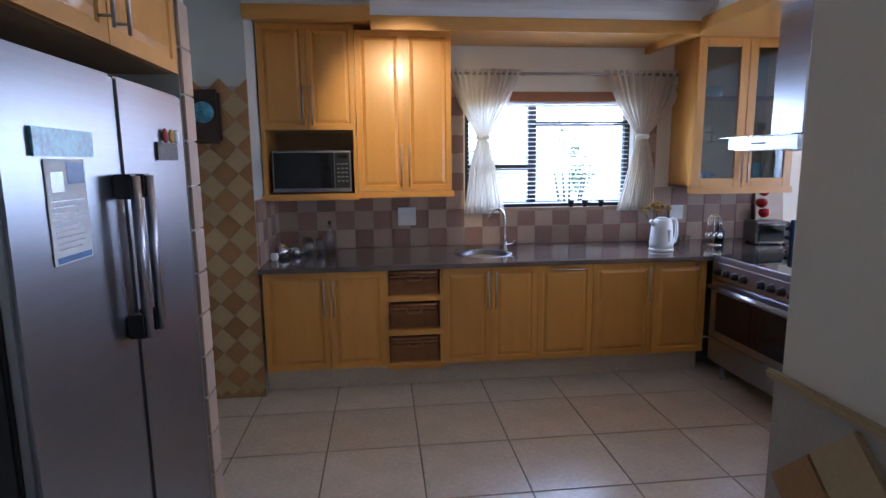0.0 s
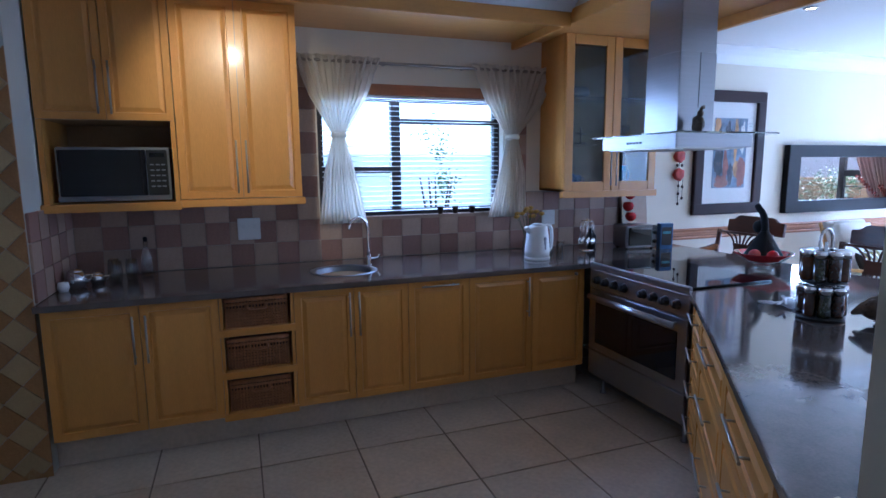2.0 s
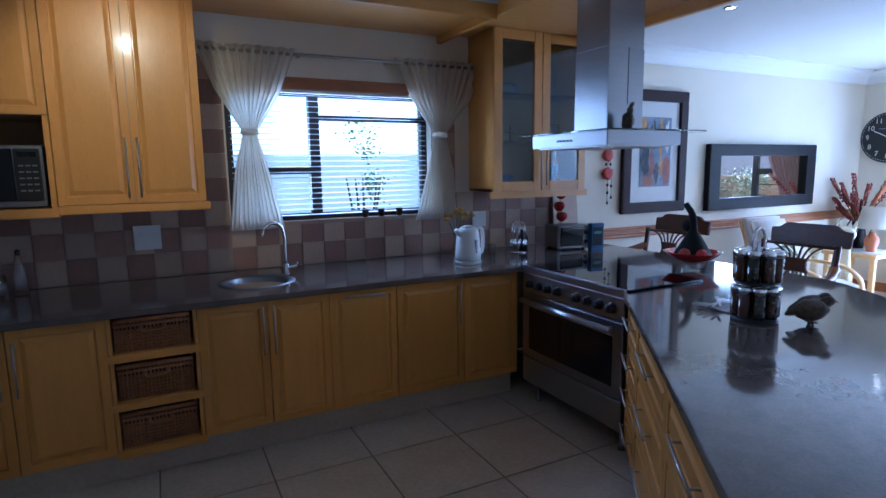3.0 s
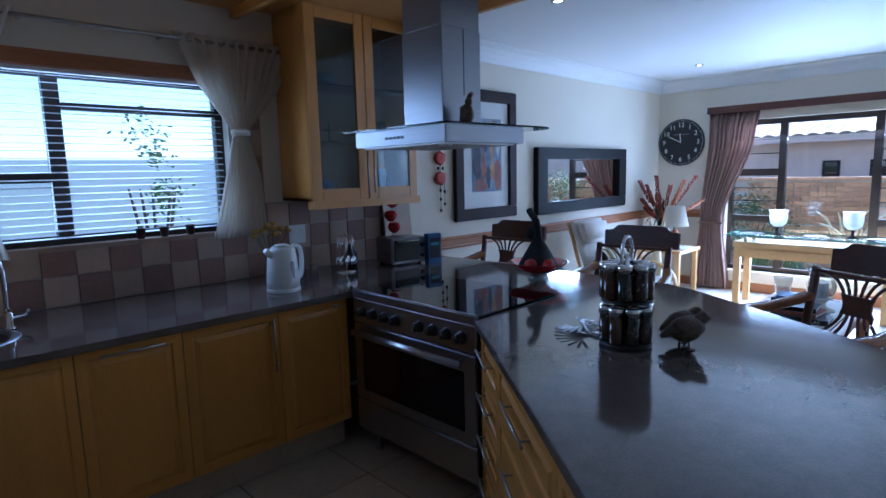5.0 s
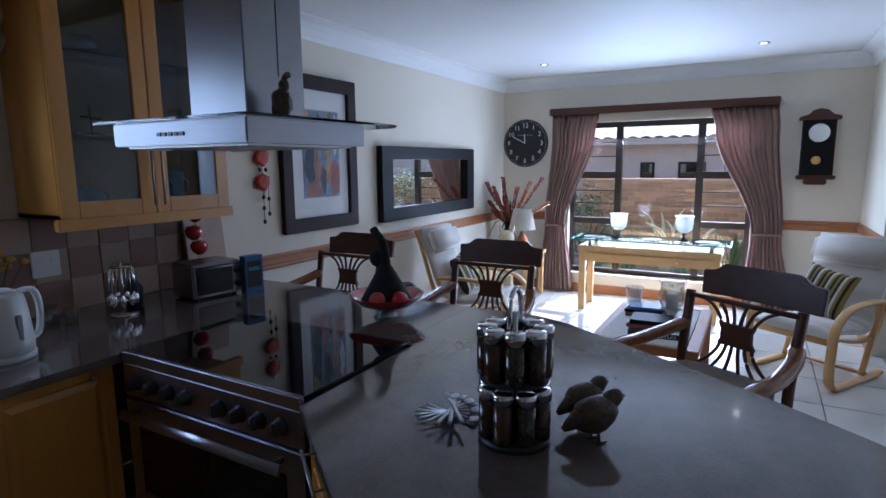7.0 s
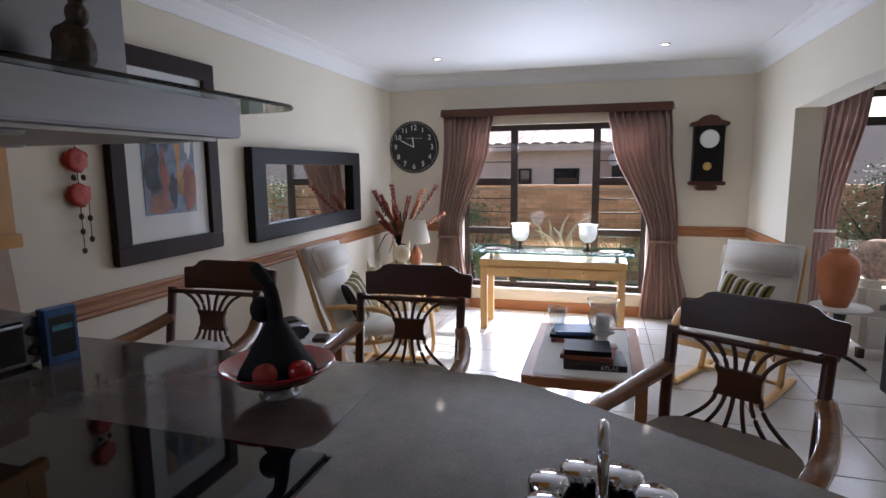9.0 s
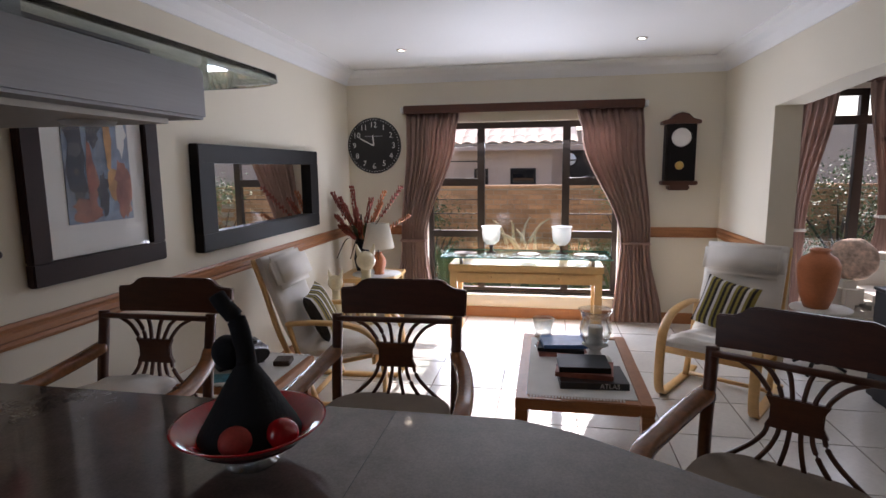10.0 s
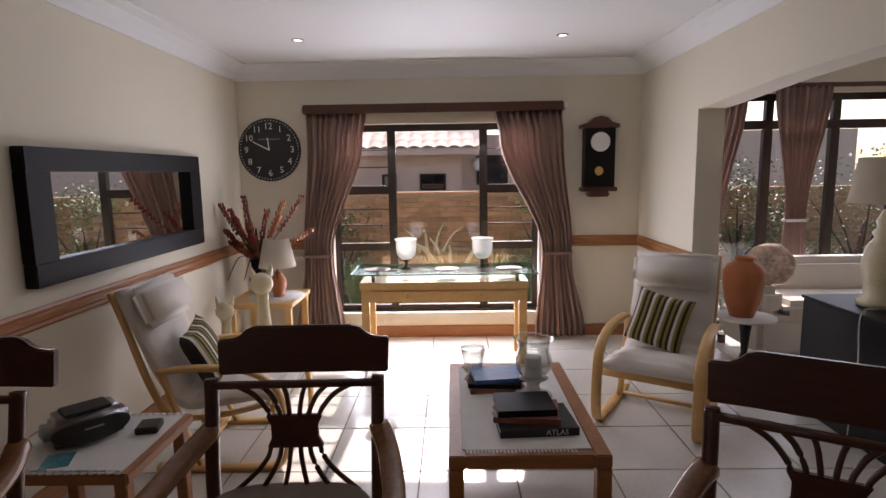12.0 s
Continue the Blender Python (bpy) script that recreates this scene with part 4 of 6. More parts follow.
# ---- small kitchen things ----
def socket(x, z, w, h):
    s = thing("wall_socket", "white double wall socket on the tiled splashback", "socket", (x, YN - 0.016, z))
    part("plate", box(-w / 2, w / 2, -0.010, 0, -h / 2, h / 2, 0.003), M_WHITE, s)
    for k in (-0.25, 0.25):
        part("switch", box(k * w - 0.012, k * w + 0.012, -0.014, -0.010, 0.005, 0.03, 0.001), M_PAPER, s)


socket(0.60, 1.14, 0.145, 0.145)
socket(2.90, 1.13, 0.12, 0.12)
kt = thing("electric_kettle", "white plastic jug kettle with grey water gauge", "kettle", (2.51, 4.42, 0.89), 8)
part("base", lathe([(0, 0), (0.09, 0), (0.09, 0.018), (0, 0.02)], 28), M_WHITE, kt)
part("jug", lathe([(0, 0.021), (0.086, 0.021), (0.088, 0.06), (0.078, 0.17), (0.070, 0.225), (0.05, 0.24), (0, 0.243)], 32), M_WHITE, kt)
part("lid", lathe([(0, 0.255), (0.03, 0.253), (0.05, 0.242), (0, 0.242)], 24), M_WHITE, kt)
part("spout", sweep([(-0.055, 0, 0.19), (-0.085, 0, 0.215), (-0.102, 0, 0.232)], 0.022, seg=10, taper=0.6), M_WHITE, kt)
part("handle", sweep([(0.05, 0, 0.23), (0.10, 0, 0.235), (0.125, 0, 0.20), (0.128, 0, 0.12), (0.115, 0, 0.065), (0.08, 0, 0.05)], 0.024, 0.018, side=(0, 1, 0)), M_WHITE, kt)
part("water_gauge", box(-0.006, 0.016, -0.0865, -0.074, 0.07, 0.165, 0.004), M_STEEL, kt, "grey water gauge")
pot = thing("flower_vase", "small glass vase of ochre dried flowers", "vase", (2.64, 4.80, 0.89))
part("vase", lathe([(0, 0), (0.04, 0), (0.045, 0.05), (0.03, 0.12), (0.036, 0.16), (0.032, 0.16), (0.025, 0.12), (0.04, 0.05), (0, 0.006)], 20), M_GLASS, pot)
for i in range(11):
    a, r = i * 2.4, 0.02 + 0.012 * (i % 6)
    tip = (r * 1.5 * math.cos(a), r * math.sin(a), 0.27 + 0.02 * (i % 4))
    part("stem", sweep([(0, 0, 0.02), (tip[0] * 0.4, tip[1] * 0.4, 0.16), tip], 0.002, seg=5), M_GREEN, pot)
    part("bloom", ball(*tip, 0.022, 0.022, 0.014, 2, rough=0.6), M_YELLOW, pot)
for x, y in ((2.77, 4.70), (2.83, 4.78), (2.86, 4.68)):
    g = thing("tumbler", "small clear glass tumbler on the worktop", "glass", (x, y, 0.89), 0, "tumblers by the kettle")
    part("glass_body", lathe([(0, 0), (0.026, 0), (0.03, 0.075), (0.027, 0.075), (0.024, 0.006), (0, 0.006)], 18), M_GLASS, g)
cr = thing("cutlery_carousel", "chrome hanging cutlery stand on the worktop", "cutlery stand", (3.06, 4.62, 0.89))
part("base", lathe([(0, 0), (0.06, 0), (0.06, 0.008), (0.01, 0.014), (0, 0.014)], 24), M_CHROME, cr)
part("post", sweep([(0, 0, 0.01), (0, 0, 0.25)], 0.006), M_CHROME, cr)
part("ring", lathe([(0.045, 0.225), (0.05, 0.23), (0.045, 0.235), (0.04, 0.23), (0.045, 0.225)], 24), M_CHROME, cr)
for i in range(9):
    a = i * 2 * math.pi / 9
    x, y = 0.05 * math.cos(a), 0.05 * math.sin(a)
    part("utensil", join(sweep([(x, y, 0.22), (x * 1.08, y * 1.08, 0.10)], 0.006, 0.004), ball(x * 1.1, y * 1.1, 0.075, 0.014, 0.006, 0.026, 2)), M_CHROME, cr)
so = thing("sauce_bottle", "small dark bottle beside the cutlery stand", "bottle", (3.17, 4.72, 0.89))
part("bottle", lathe([(0, 0), (0.04, 0), (0.042, 0.10), (0.02, 0.13), (0.015, 0.16), (0, 0.16)], 20), M_BLACK, so)
to = thing("toaster_oven", "small grey toaster oven with dark glass front", "toaster oven", (3.36, 4.52, 0.89), -8)
part("body", box(0, 0.27, 0.012, 0.22, 0.012, 0.185, 0.008), M_STEEL, to)
part("glass_door", box(0.02, 0.215, 0, 0.013, 0.03, 0.172, 0.003), M_BLACKGLASS, to, "dark glass door")
part("handle", sweep([(0.03, -0.02, 0.165), (0.205, -0.02, 0.165)], 0.006), M_STEEL, to)
for z in (0.06, 0.13):
    part("dial", moved(lathe([(0, 0.02), (0.014, 0.02), (0.017, 0), (0, 0)], 18), pose(0.243, 0.012, z, 90)), M_BLACK, to)
for x, y in ((0.03, 0.04), (0.24, 0.04), (0.03, 0.19), (0.24, 0.19)):
    part("foot", lathe([(0, 0), (0.012, 0), (0.012, 0.013), (0, 0.013)], 10, x, y), M_BLACK, to)
bk = thing("printed_box", "upright dark blue printed packet beside the toaster oven", "packet", (3.62, 4.45, 0.89), -8)
part("packet", box(0, 0.11, 0, 0.05, 0, 0.20, 0.002), M_BLUE, bk)
part("label_panel", box(0.012, 0.098, -0.0012, 0.0, 0.03, 0.17), M_BLACK, bk)
part("title_bar", box(0.02, 0.09, -0.0024, -0.0012, 0.12, 0.14), M_TEALP, bk)
cb = thing("marble_board", "upright beige stone board leaning on the wall", "board", (3.60, 4.87, 0.89))
part("board", moved(box(0, 0.26, 0, 0.02, 0, 0.46, 0.003), pose(0, 0, 0, -6)), M_SPLASH_B, cb)
ap = thing("apple_string", "hanging string of three glossy red apples", "ornament", (3.60, 4.80, 1.0))
part("cord", sweep([(0, 0, 0.36), (0.004, 0, 0.2), (0, 0, 0.02)], 0.004), M_RUG, ap)
for x, z, rr in ((0.0, 0.30, 0.044), (-0.015, 0.205, 0.047), (0.012, 0.12, 0.047)):
    part("apple", lathe([(0, z - rr * 0.75), (rr * 0.4, z - rr * 0.85), (rr * 0.85, z - rr * 0.4), (rr, z + rr * 0.15), (rr * 0.75, z + rr * 0.7), (rr * 0.3, z + rr * 0.82), (0, z + rr * 0.6)], 18, x, 0), M_RED, ap)
for x, y, r, h, mt, lb in ((-0.33, 4.56, 0.055, 0.09, M_CHROME, "round chrome sugar pot"), (-0.24, 4.62, 0.04, 0.06, M_CHROME, "small chrome milk jug"), (-0.39 + 0.02, 4.46, 0.03, 0.05, M_WHITE, "small white cup"), (-0.14, 4.60, 0.035, 0.13, M_GLASS, "clear drinking glass"), (-0.07, 4.66, 0.035, 0.13, M_GLASS, "clear drinking glass"), (-0.17, 4.70, 0.035, 0.13, M_GLASS, "clear drinking glass")):
    g = thing("tableware", lb + " on the worktop corner", "tableware", (x, y, 0.89))
    part("bowl", lathe([(0, 0), (r * 0.7, 0), (r, h * 0.45), (r * 0.8, h), (r * 0.72, h), (r * 0.9, h * 0.45), (0, 0.008)], 22), mt, g)
    if mt is M_CHROME:
        part("lid", ball(0, 0, h, r * 0.75, r * 0.75, r * 0.35, 2), mt, g)
        part("handle", sweep([(r * 0.8, 0, h * 0.75), (r * 1.5, 0, h * 0.7), (r * 0.95, 0, h * 0.3)], 0.005, seg=6), mt, g)
bt = thing("glass_bottle", "clear glass bottle with dark stopper", "bottle", (0.0, 4.74, 0.89))
part("bottle", lathe([(0, 0), (0.032, 0), (0.032, 0.13), (0.014, 0.18), (0.014, 0.22), (0, 0.22)], 20), M_GLASS, bt)
part("stopper", lathe([(0, 0.221), (0.012, 0.221), (0.012, 0.245), (0, 0.25)], 12), M_BLACK, bt)
for x in (1.98, 2.10, 2.24):
    p = thing("sill_pot", "small brown pot on the kitchen window sill", "pot", (x, 4.958, 1.19), 0, "sill pots")
    part("pot", lathe([(0, 0), (0.018, 0), (0.026, 0.05), (0.028, 0.055), (0.022, 0.055), (0.018, 0.01), (0, 0.01)], 16), M_BROWN, p)
wc = thing("carved_wall_clock", "dark carved wall clock with pale dial on the tiled pier", "clock", (-0.68, 4.145, 1.87))
part("case", box(-0.09, 0.10, -0.05, 0.0, -0.17, 0.16, 0.02), M_BROWN, wc)
part("dial", moved(lathe([(0, 0.012), (0.06, 0.010), (0.066, 0), (0, 0)], 28), pose(0.0, -0.05, 0.02, 90)), M_TEALP, wc, "pale round dial")
sp = thing("ceiling_spotlight", "small chrome ceiling spotlight, lit", "spotlight", (0.59, 3.22, CEIL))
part("canopy", lathe([(0, 0), (0.05, 0), (0.045, -0.02), (0, -0.025)], 20), M_CHROME, sp)
part("arm", sweep([(0, 0, -0.02), (0, 0, -0.12)], 0.006), M_CHROME, sp)
part("head", moved(lathe([(0, 0.06), (0.015, 0.06), (0.028, 0.02), (0.036, -0.05), (0.032, -0.05), (0.02, 0.01), (0, 0.02)], 20), pose(0, 0.0, -0.15, 50)), M_CHROME, sp)

# ---- things on the peninsula ----
sr = thing("spice_carousel", "two-tier chrome carousel of lidded glass spice jars", "spice rack", (2.83, 2.595, 0.89))
part("base", lathe([(0, 0), (0.088, 0), (0.09, 0.012), (0.08, 0.018), (0, 0.018)], 32), M_BLACK, sr)
part("post", sweep([(0, 0, 0.018), (0, 0, 0.325)], 0.007), M_CHROME, sr)
part("middle_tray", lathe([(0, 0.158), (0.085, 0.158), (0.085, 0.166), (0, 0.166)], 32), M_BLACK, sr)
part("handle", sweep([(-0.036, 0, 0.285), (-0.036, 0, 0.335), (-0.024, 0, 0.368), (0, 0, 0.38), (0.024, 0, 0.368), (0.036, 0, 0.335), (0.036, 0, 0.285)], 0.0065), M_CHROME, sr)
M_SPICE = [mat("spice_brown", (0.045, 0.02, 0.01), 0.12, vary=0.3, scale=80, coat=0.6), mat("spice_rust", (0.07, 0.022, 0.008), 0.12, vary=0.3, scale=80, coat=0.6), mat("spice_green", (0.03, 0.028, 0.012), 0.12, vary=0.4, scale=80, coat=0.6)]
for lev, z in enumerate((0.019, 0.167)):
    for i in range(8):
        a = (i + 0.5 * lev) * math.pi / 4
        x, y = 0.068 * math.cos(a), 0.068 * math.sin(a)
        j = part("jar", lathe([(0, z), (0.0235, z), (0.0245, z + 0.008), (0.0245, z + 0.095), (0, z + 0.097)], 14, x, y), M_SPICE[(i + lev) % 3], sr)
        part("lid", lathe([(0, z + 0.097), (0.0262, z + 0.097), (0.0262, z + 0.122), (0.021, z + 0.126), (0, z + 0.126)], 14, x, y), M_CHROME, j, "chrome jar lid")


def quail(x, y, turn, k):
    bm = ball(0, 0, 0.072, 0.062, 0.043, 0.043, 3, rough=0.12, tilt=-12)
    bm = ball(0.058, 0, 0.108, 0.023, 0.019, 0.02, 3, bm)
    bm = sweep([(0.03, 0, 0.09), (0.045, 0, 0.10), (0.056, 0, 0.106)], 0.022, seg=10, bm=bm)
    bm = sweep([(-0.045, 0, 0.072), (-0.075, 0, 0.058), (-0.092, 0, 0.05)], 0.022, seg=8, taper=0.3, bm=bm)
    bm = sweep([(0.078, 0, 0.108), (0.093, 0, 0.103)], 0.005, seg=6, taper=0.2, bm=bm)
    for s in (-0.016, 0.016):
        bm = sweep([(0.0, s, 0.04), (0.004, s, 0.003)], 0.0035, seg=6, bm=bm)
        bm = sweep([(-0.008, s, 0.003), (0.024, s, 0.003)], 0.003, seg=6, bm=bm)
    ob = single("bird_figurine", moved(bm, Matrix.Scale(k, 4)), M_BIRD, "speckled brown ceramic quail on the granite", "figurine", "quail figurines")
    ob.matrix_world = pose(x, y, 0.89, 0, 0, turn)


quail(2.905, 2.415, -38, 1.0)
quail(2.99, 2.465, -32, 0.95)
ct = thing("cutlery_bundle", "spread heap of steel forks and spoons", "cutlery", (2.86, 2.785, 0.89))
for i in range(9):
    a, z = -1.9 + i * 0.33, 0.003 + 0.0035 * i
    c, s = math.cos(a), math.sin(a)
    bm = sweep([(-0.105 * c, -0.105 * s, z), (0, 0, z + 0.004), (0.045 * c, 0.045 * s, z + 0.002)], 0.011, 0.003)
    if i % 2:
        bm = ball(0.065 * c, 0.065 * s, z + 0.002, 0.021, 0.015, 0.004, 2, bm)
        part("spoon", bm, M_STEELB, ct)
    else:
        for k in (-0.006, -0.002, 0.002, 0.006):
            bm = sweep([(0.043 * c - k * s, 0.043 * s + k * c, z + 0.002), (0.085 * c - k * s, 0.085 * s + k * c, z + 0.004)], 0.0024, 0.0015, bm=bm, seg=4)
        part("fork", bm, M_STEELB, ct)
fb = thing("fruit_bowl", "glossy red footed bowl on glass base", "bowl", (3.61, 3.53, 0.89))
part("foot", lathe([(0, 0), (0.058, 0), (0.06, 0.006), (0.045, 0.014), (0.05, 0.024), (0.04, 0.034), (0, 0.034)], 32), M_GLASS, fb, "ribbed clear glass foot")
part("dish", lathe([(0, 0.035), (0.06, 0.036), (0.12, 0.062), (0.165, 0.098), (0.172, 0.104), (0.165, 0.104), (0.115, 0.072), (0.05, 0.046), (0, 0.044)], 48), M_RED, fb)
pl = [(0.120, 0.06), (0.112, 0.085), (0.086, 0.13), (0.052, 0.19), (0.024, 0.235), (0.018, 0.25)]
fig = single("cloth_doll_figure", ball(0.0, 0.045, 0.262, 0.032, 0.036, 0.04, 3, sweep([(0, 0, 0.24), (0.0, 0.006, 0.29), (-0.004, 0.016, 0.34), (-0.006, 0.045, 0.375), (-0.004, 0.06, 0.395)], 0.023, seg=10, taper=0.8, bm=lathe([(0, 0.05)] + pl + [(0, 0.255)], 24))), M_BLACKCLOTH, "black draped cloth figure standing in the red bowl", "figure")
fig.matrix_world = pose(3.61, 3.53, 0.89)
for dx, dy, mt in ((-0.095, -0.02, M_REDMATT), (-0.04, -0.10, M_RED)):
    f = single("ball_ornament", ball(3.61 + dx, 3.53 + dy, 0.987, 0.036, 0.036, 0.034, 3, rough=0.05), mt, "round fruit-like ball in the red bowl", "ornament")
hg = single("hood_figurine", sweep([(0, 0.0, 0.12), (0.0, -0.015, 0.145), (0.0, -0.035, 0.15)], 0.012, seg=8, bm=ball(0, -0.005, 0.115, 0.024, 0.022, 0.024, 2, ball(0, 0.012, 0.05, 0.035, 0.045, 0.055, 3, rough=0.3))), M_BIRD, "small brown animal figurine on the hood glass", "figurine")
hg.matrix_world = pose(2.95, 3.44, 1.7145) @ Matrix.Diagonal((0.75, 0.8, 0.9, 1))


# ---- bar chairs ----
def arm_chair():
    c = thing("dining_armchair", "dark mahogany armchair with fan splat and taupe seat", "chair", (0, 0, 0), 0, "chairs at the peninsula")
    seat = [(0.245 * math.copysign(abs(math.cos(a)) ** 0.6, math.cos(a)), 0.0 + 0.235 * math.copysign(abs(math.sin(a)) ** 0.6, math.sin(a))) for a in (2 * math.pi * i / 36 for i in range(36))]
    part("seat_frame", prism(seat, 0.56, 0.625, (), 0.006), M_MAHOG, c)
    cush = [(x * 0.97, y * 0.97) for x, y in seat]
    bm = prism(cush, 0.626, 0.685, (), 0.02)
    part("seat", bm, M_TAUPE, c, "taupe upholstered seat")
    for s in (-1, 1):
        part("front_leg", sweep([(s * 0.215, 0.20, 0.59), (s * 0.215, 0.205, 0.25), (s * 0.22, 0.21, 0.0)], 0.045, 0.045, taper=0.75), M_MAHOG, c)
        part("rear_leg", sweep([(s * 0.235, -0.21, 0.60), (s * 0.235, -0.22, 0.3), (s * 0.24, -0.28, 0.0)], 0.042, 0.05, taper=0.85), M_MAHOG, c)
        part("back_post", sweep([(s * 0.235, -0.205, 0.54), (s * 0.238, -0.215, 0.72), (s * 0.240, -0.247, 0.90), (s * 0.242, -0.262, 0.992)], 0.036, 0.034, side=(1, 0, 0)), M_MAHOG, c)
        part("arm", sweep([(s * 0.243, -0.24, 0.845), (s * 0.275, -0.15, 0.815), (s * 0.300, 0.0, 0.79), (s * 0.305, 0.13, 0.785), (s * 0.295, 0.215, 0.755), (s * 0.27, 0.245, 0.68), (s * 0.235, 0.225, 0.62), (s * 0.225, 0.21, 0.58)], 0.058, 0.042, side=(1, 0, 0)), M_ARM, c, "polished mid-brown curved arm")
        part("side_rail", sweep([(s * 0.225, 0.19, 0.25), (s * 0.237, -0.22, 0.25)], 0.018), M_MAHOG, c)
    crest = [(-0.262, 0.968), (-0.266, 1.078), (-0.215, 1.082), (-0.195, 1.092), (-0.175, 1.11), (-0.15, 1.118), (0.15, 1.118), (0.175, 1.11), (0.195, 1.092), (0.215, 1.082), (0.266, 1.078), (0.262, 0.968), (0.15, 0.972), (-0.15, 0.972)]
    part("crest_rail", moved(prism(crest, -0.015, 0.015, (), 0.005), pose(0, -0.262, 0.0, 90 + 7) @ Matrix.Translation((0, 0, 0))), M_MAHOG, c)
    part("cross_rail", sweep([(-0.24, -0.25, 0.975), (0.24, -0.25, 0.975)], 0.022, 0.02), M_MAHOG, c)
    hub = [(-0.082, 0.888), (-0.068, 0.86), (-0.068, 0.82), (-0.082, 0.79), (0.082, 0.79), (0.068, 0.82), (0.068, 0.86), (0.082, 0.888)]
    part("splat_block", moved(prism(hub, -0.01, 0.01, (), 0.003), pose(0, -0.236, 0, 90)), M_MAHOG, c)
    for k in (-1.0, -0.58, -0.2, 0.2, 0.58, 1.0):
        part("splat_bar", sweep([(k * 0.070, -0.236, 0.882), (k * 0.080, -0.24, 0.905), (k * 0.115, -0.246, 0.945), (k * 0.165, -0.25, 0.972)], 0.013, 0.013, n=4), M_MAHOG, c)
        part("splat_bar", sweep([(k * 0.070, -0.234, 0.797), (k * 0.080, -0.228, 0.765), (k * 0.115, -0.222, 0.72), (k * 0.185, -0.212, 0.66)], 0.013, 0.013, n=4), M_MAHOG, c)
    return c


base_chair = arm_chair()
CH = [(4.30, 3.43, 92), (4.20, 4.42, 91), (3.98, 2.26, 60)]
base_chair.matrix_world = pose(CH[0][0], CH[0][1], 0, 0, 0, CH[0][2])
for x, y, a in CH[1:]:
    copy_thing(base_chair, pose(x, y, 0, 0, 0, a))
sc = thing("seat_cushion", "pale crumpled cushion on the armchair by the wall", "cushion", (4.20, 4.42, 0.686), 91)
part("cover", ball(0, 0.0, 0.045, 0.21, 0.20, 0.05, 4, rough=0.25), M_LINEN, sc)

# ---- lounge ----
pic = thing("framed_painting", "abstract painting in a dark wooden frame with white mount", "painting")
px0, px1, pz0, pz1 = 4.38, 5.19, 1.09, 2.20
for a in (box(px0, px1, 4.905, YN - 0.002, pz0, pz0 + 0.10, 0.006), box(px0, px1, 4.905, YN - 0.002, pz1 - 0.10, pz1, 0.006), box(px0, px0 + 0.10, 4.905, YN - 0.002, pz0 + 0.10, pz1 - 0.10, 0.006), box(px1 - 0.10, px1, 4.905, YN - 0.002, pz0 + 0.10, pz1 - 0.10, 0.006)):
    part("frame_bar", a, M_FRAME, pic)
part("mount", box(px0 + 0.10, px1 - 0.10, 4.932, 4.938, pz0 + 0.10, pz1 - 0.10), M_PAPER, pic, "white mount")
ax0, ax1, az0, az1 = px0 + 0.22, px1 - 0.20, pz0 + 0.24, pz1 - 0.24
art = part("canvas", box(ax0, ax1, 4.928, 4.932, az0, az1), M_PAINT1, pic, "loose blue, rust and ochre brush strokes")
for (a, b, c, d), mt in (((0.02, 0.30, 0.10, 0.85), M_PAINT3), ((0.28, 0.45, 0.0, 0.6), M_PAINT4), ((0.60, 0.72, 0.35, 1.0), M_PAINT2), ((0.72, 1.0, 0.0, 0.45), M_PAINT4), ((0.0, 0.2, 0.75, 1.0), M_PAINT2), ((0.45, 0.62, 0.05, 0.35), M_PAINT3), ((0.3, 0.55, 0.55, 0.95), M_PAINT3), ((0.8, 0.95, 0.5, 0.95), M_PAPER), ((0.05, 0.5, 0.0, 0.18), M_PAINT4), ((0.62, 0.8, 0.15, 0.4), M_PAINT2)):
    w, h = ax1 - ax0, az1 - az0
    n = 10
    bm = bmesh.new()
    pts = [(ax0 + w * (a + b) / 2 + w * (b - a) / 2 * math.cos(t) * (1 + 0.8 * noise.noise((t * 2.2, a * 9, 1))), az0 + h * (c + d) / 2 + h * (d - c) / 2 * math.sin(t) * (1 + 0.5 * noise.noise((t * 2.2, c * 7, 5)))) for t in (2 * math.pi * i / 24 for i in range(24))]
    vs = [bm.verts.new((min(max(x, ax0), ax1), 4.9262 - 0.0003 * a, min(max(z, az0), az1))) for x, z in pts]
    bm.faces.new(vs)
    part("brush_stroke", bm, mt, art)
no_shadow(part("glazing", box(px0 + 0.10, px1 - 0.10, 4.918, 4.921, pz0 + 0.10, pz1 - 0.10), M_PANE, pic))
mir = thing("wall_mirror", "wide mirror in a deep black frame", "mirror")
mx0, mx1, mz0, mz1 = 5.50, 7.25, 1.07, 1.725
for a in (box(mx0, mx1, 4.885, YN - 0.002, mz0, mz0 + 0.115, 0.005), box(mx0, mx1, 4.885, YN - 0.002, mz1 - 0.115, mz1, 0.005), box(mx0, mx0 + 0.16, 4.885, YN - 0.002, mz0 + 0.115, mz1 - 0.115, 0.002), box(mx1 - 0.16, mx1, 4.885, YN - 0.002, mz0 + 0.115, mz1 - 0.115, 0.002)):
    part("frame_bar", a, M_DARK, mir)
part("mirror_glass", box(mx0 + 0.15, mx1 - 0.15, 4.93, 4.936, mz0 + 0.105, mz1 - 0.105), M_MIRROR, mir)
om = thing("hanging_ornament", "red ceramic hanging ornament with bead strings", "ornament", (4.22, YN - 0.02, 0))
for z in (1.62, 1.46):
    part("disc", ball(0, 0, z, 0.06, 0.018, 0.055, 3, rough=0.35), M_REDMATT, om)
part("cord", sweep([(0, 0, 1.19), (0, 0, 1.70)], 0.002, seg=5), M_BROWN, om)
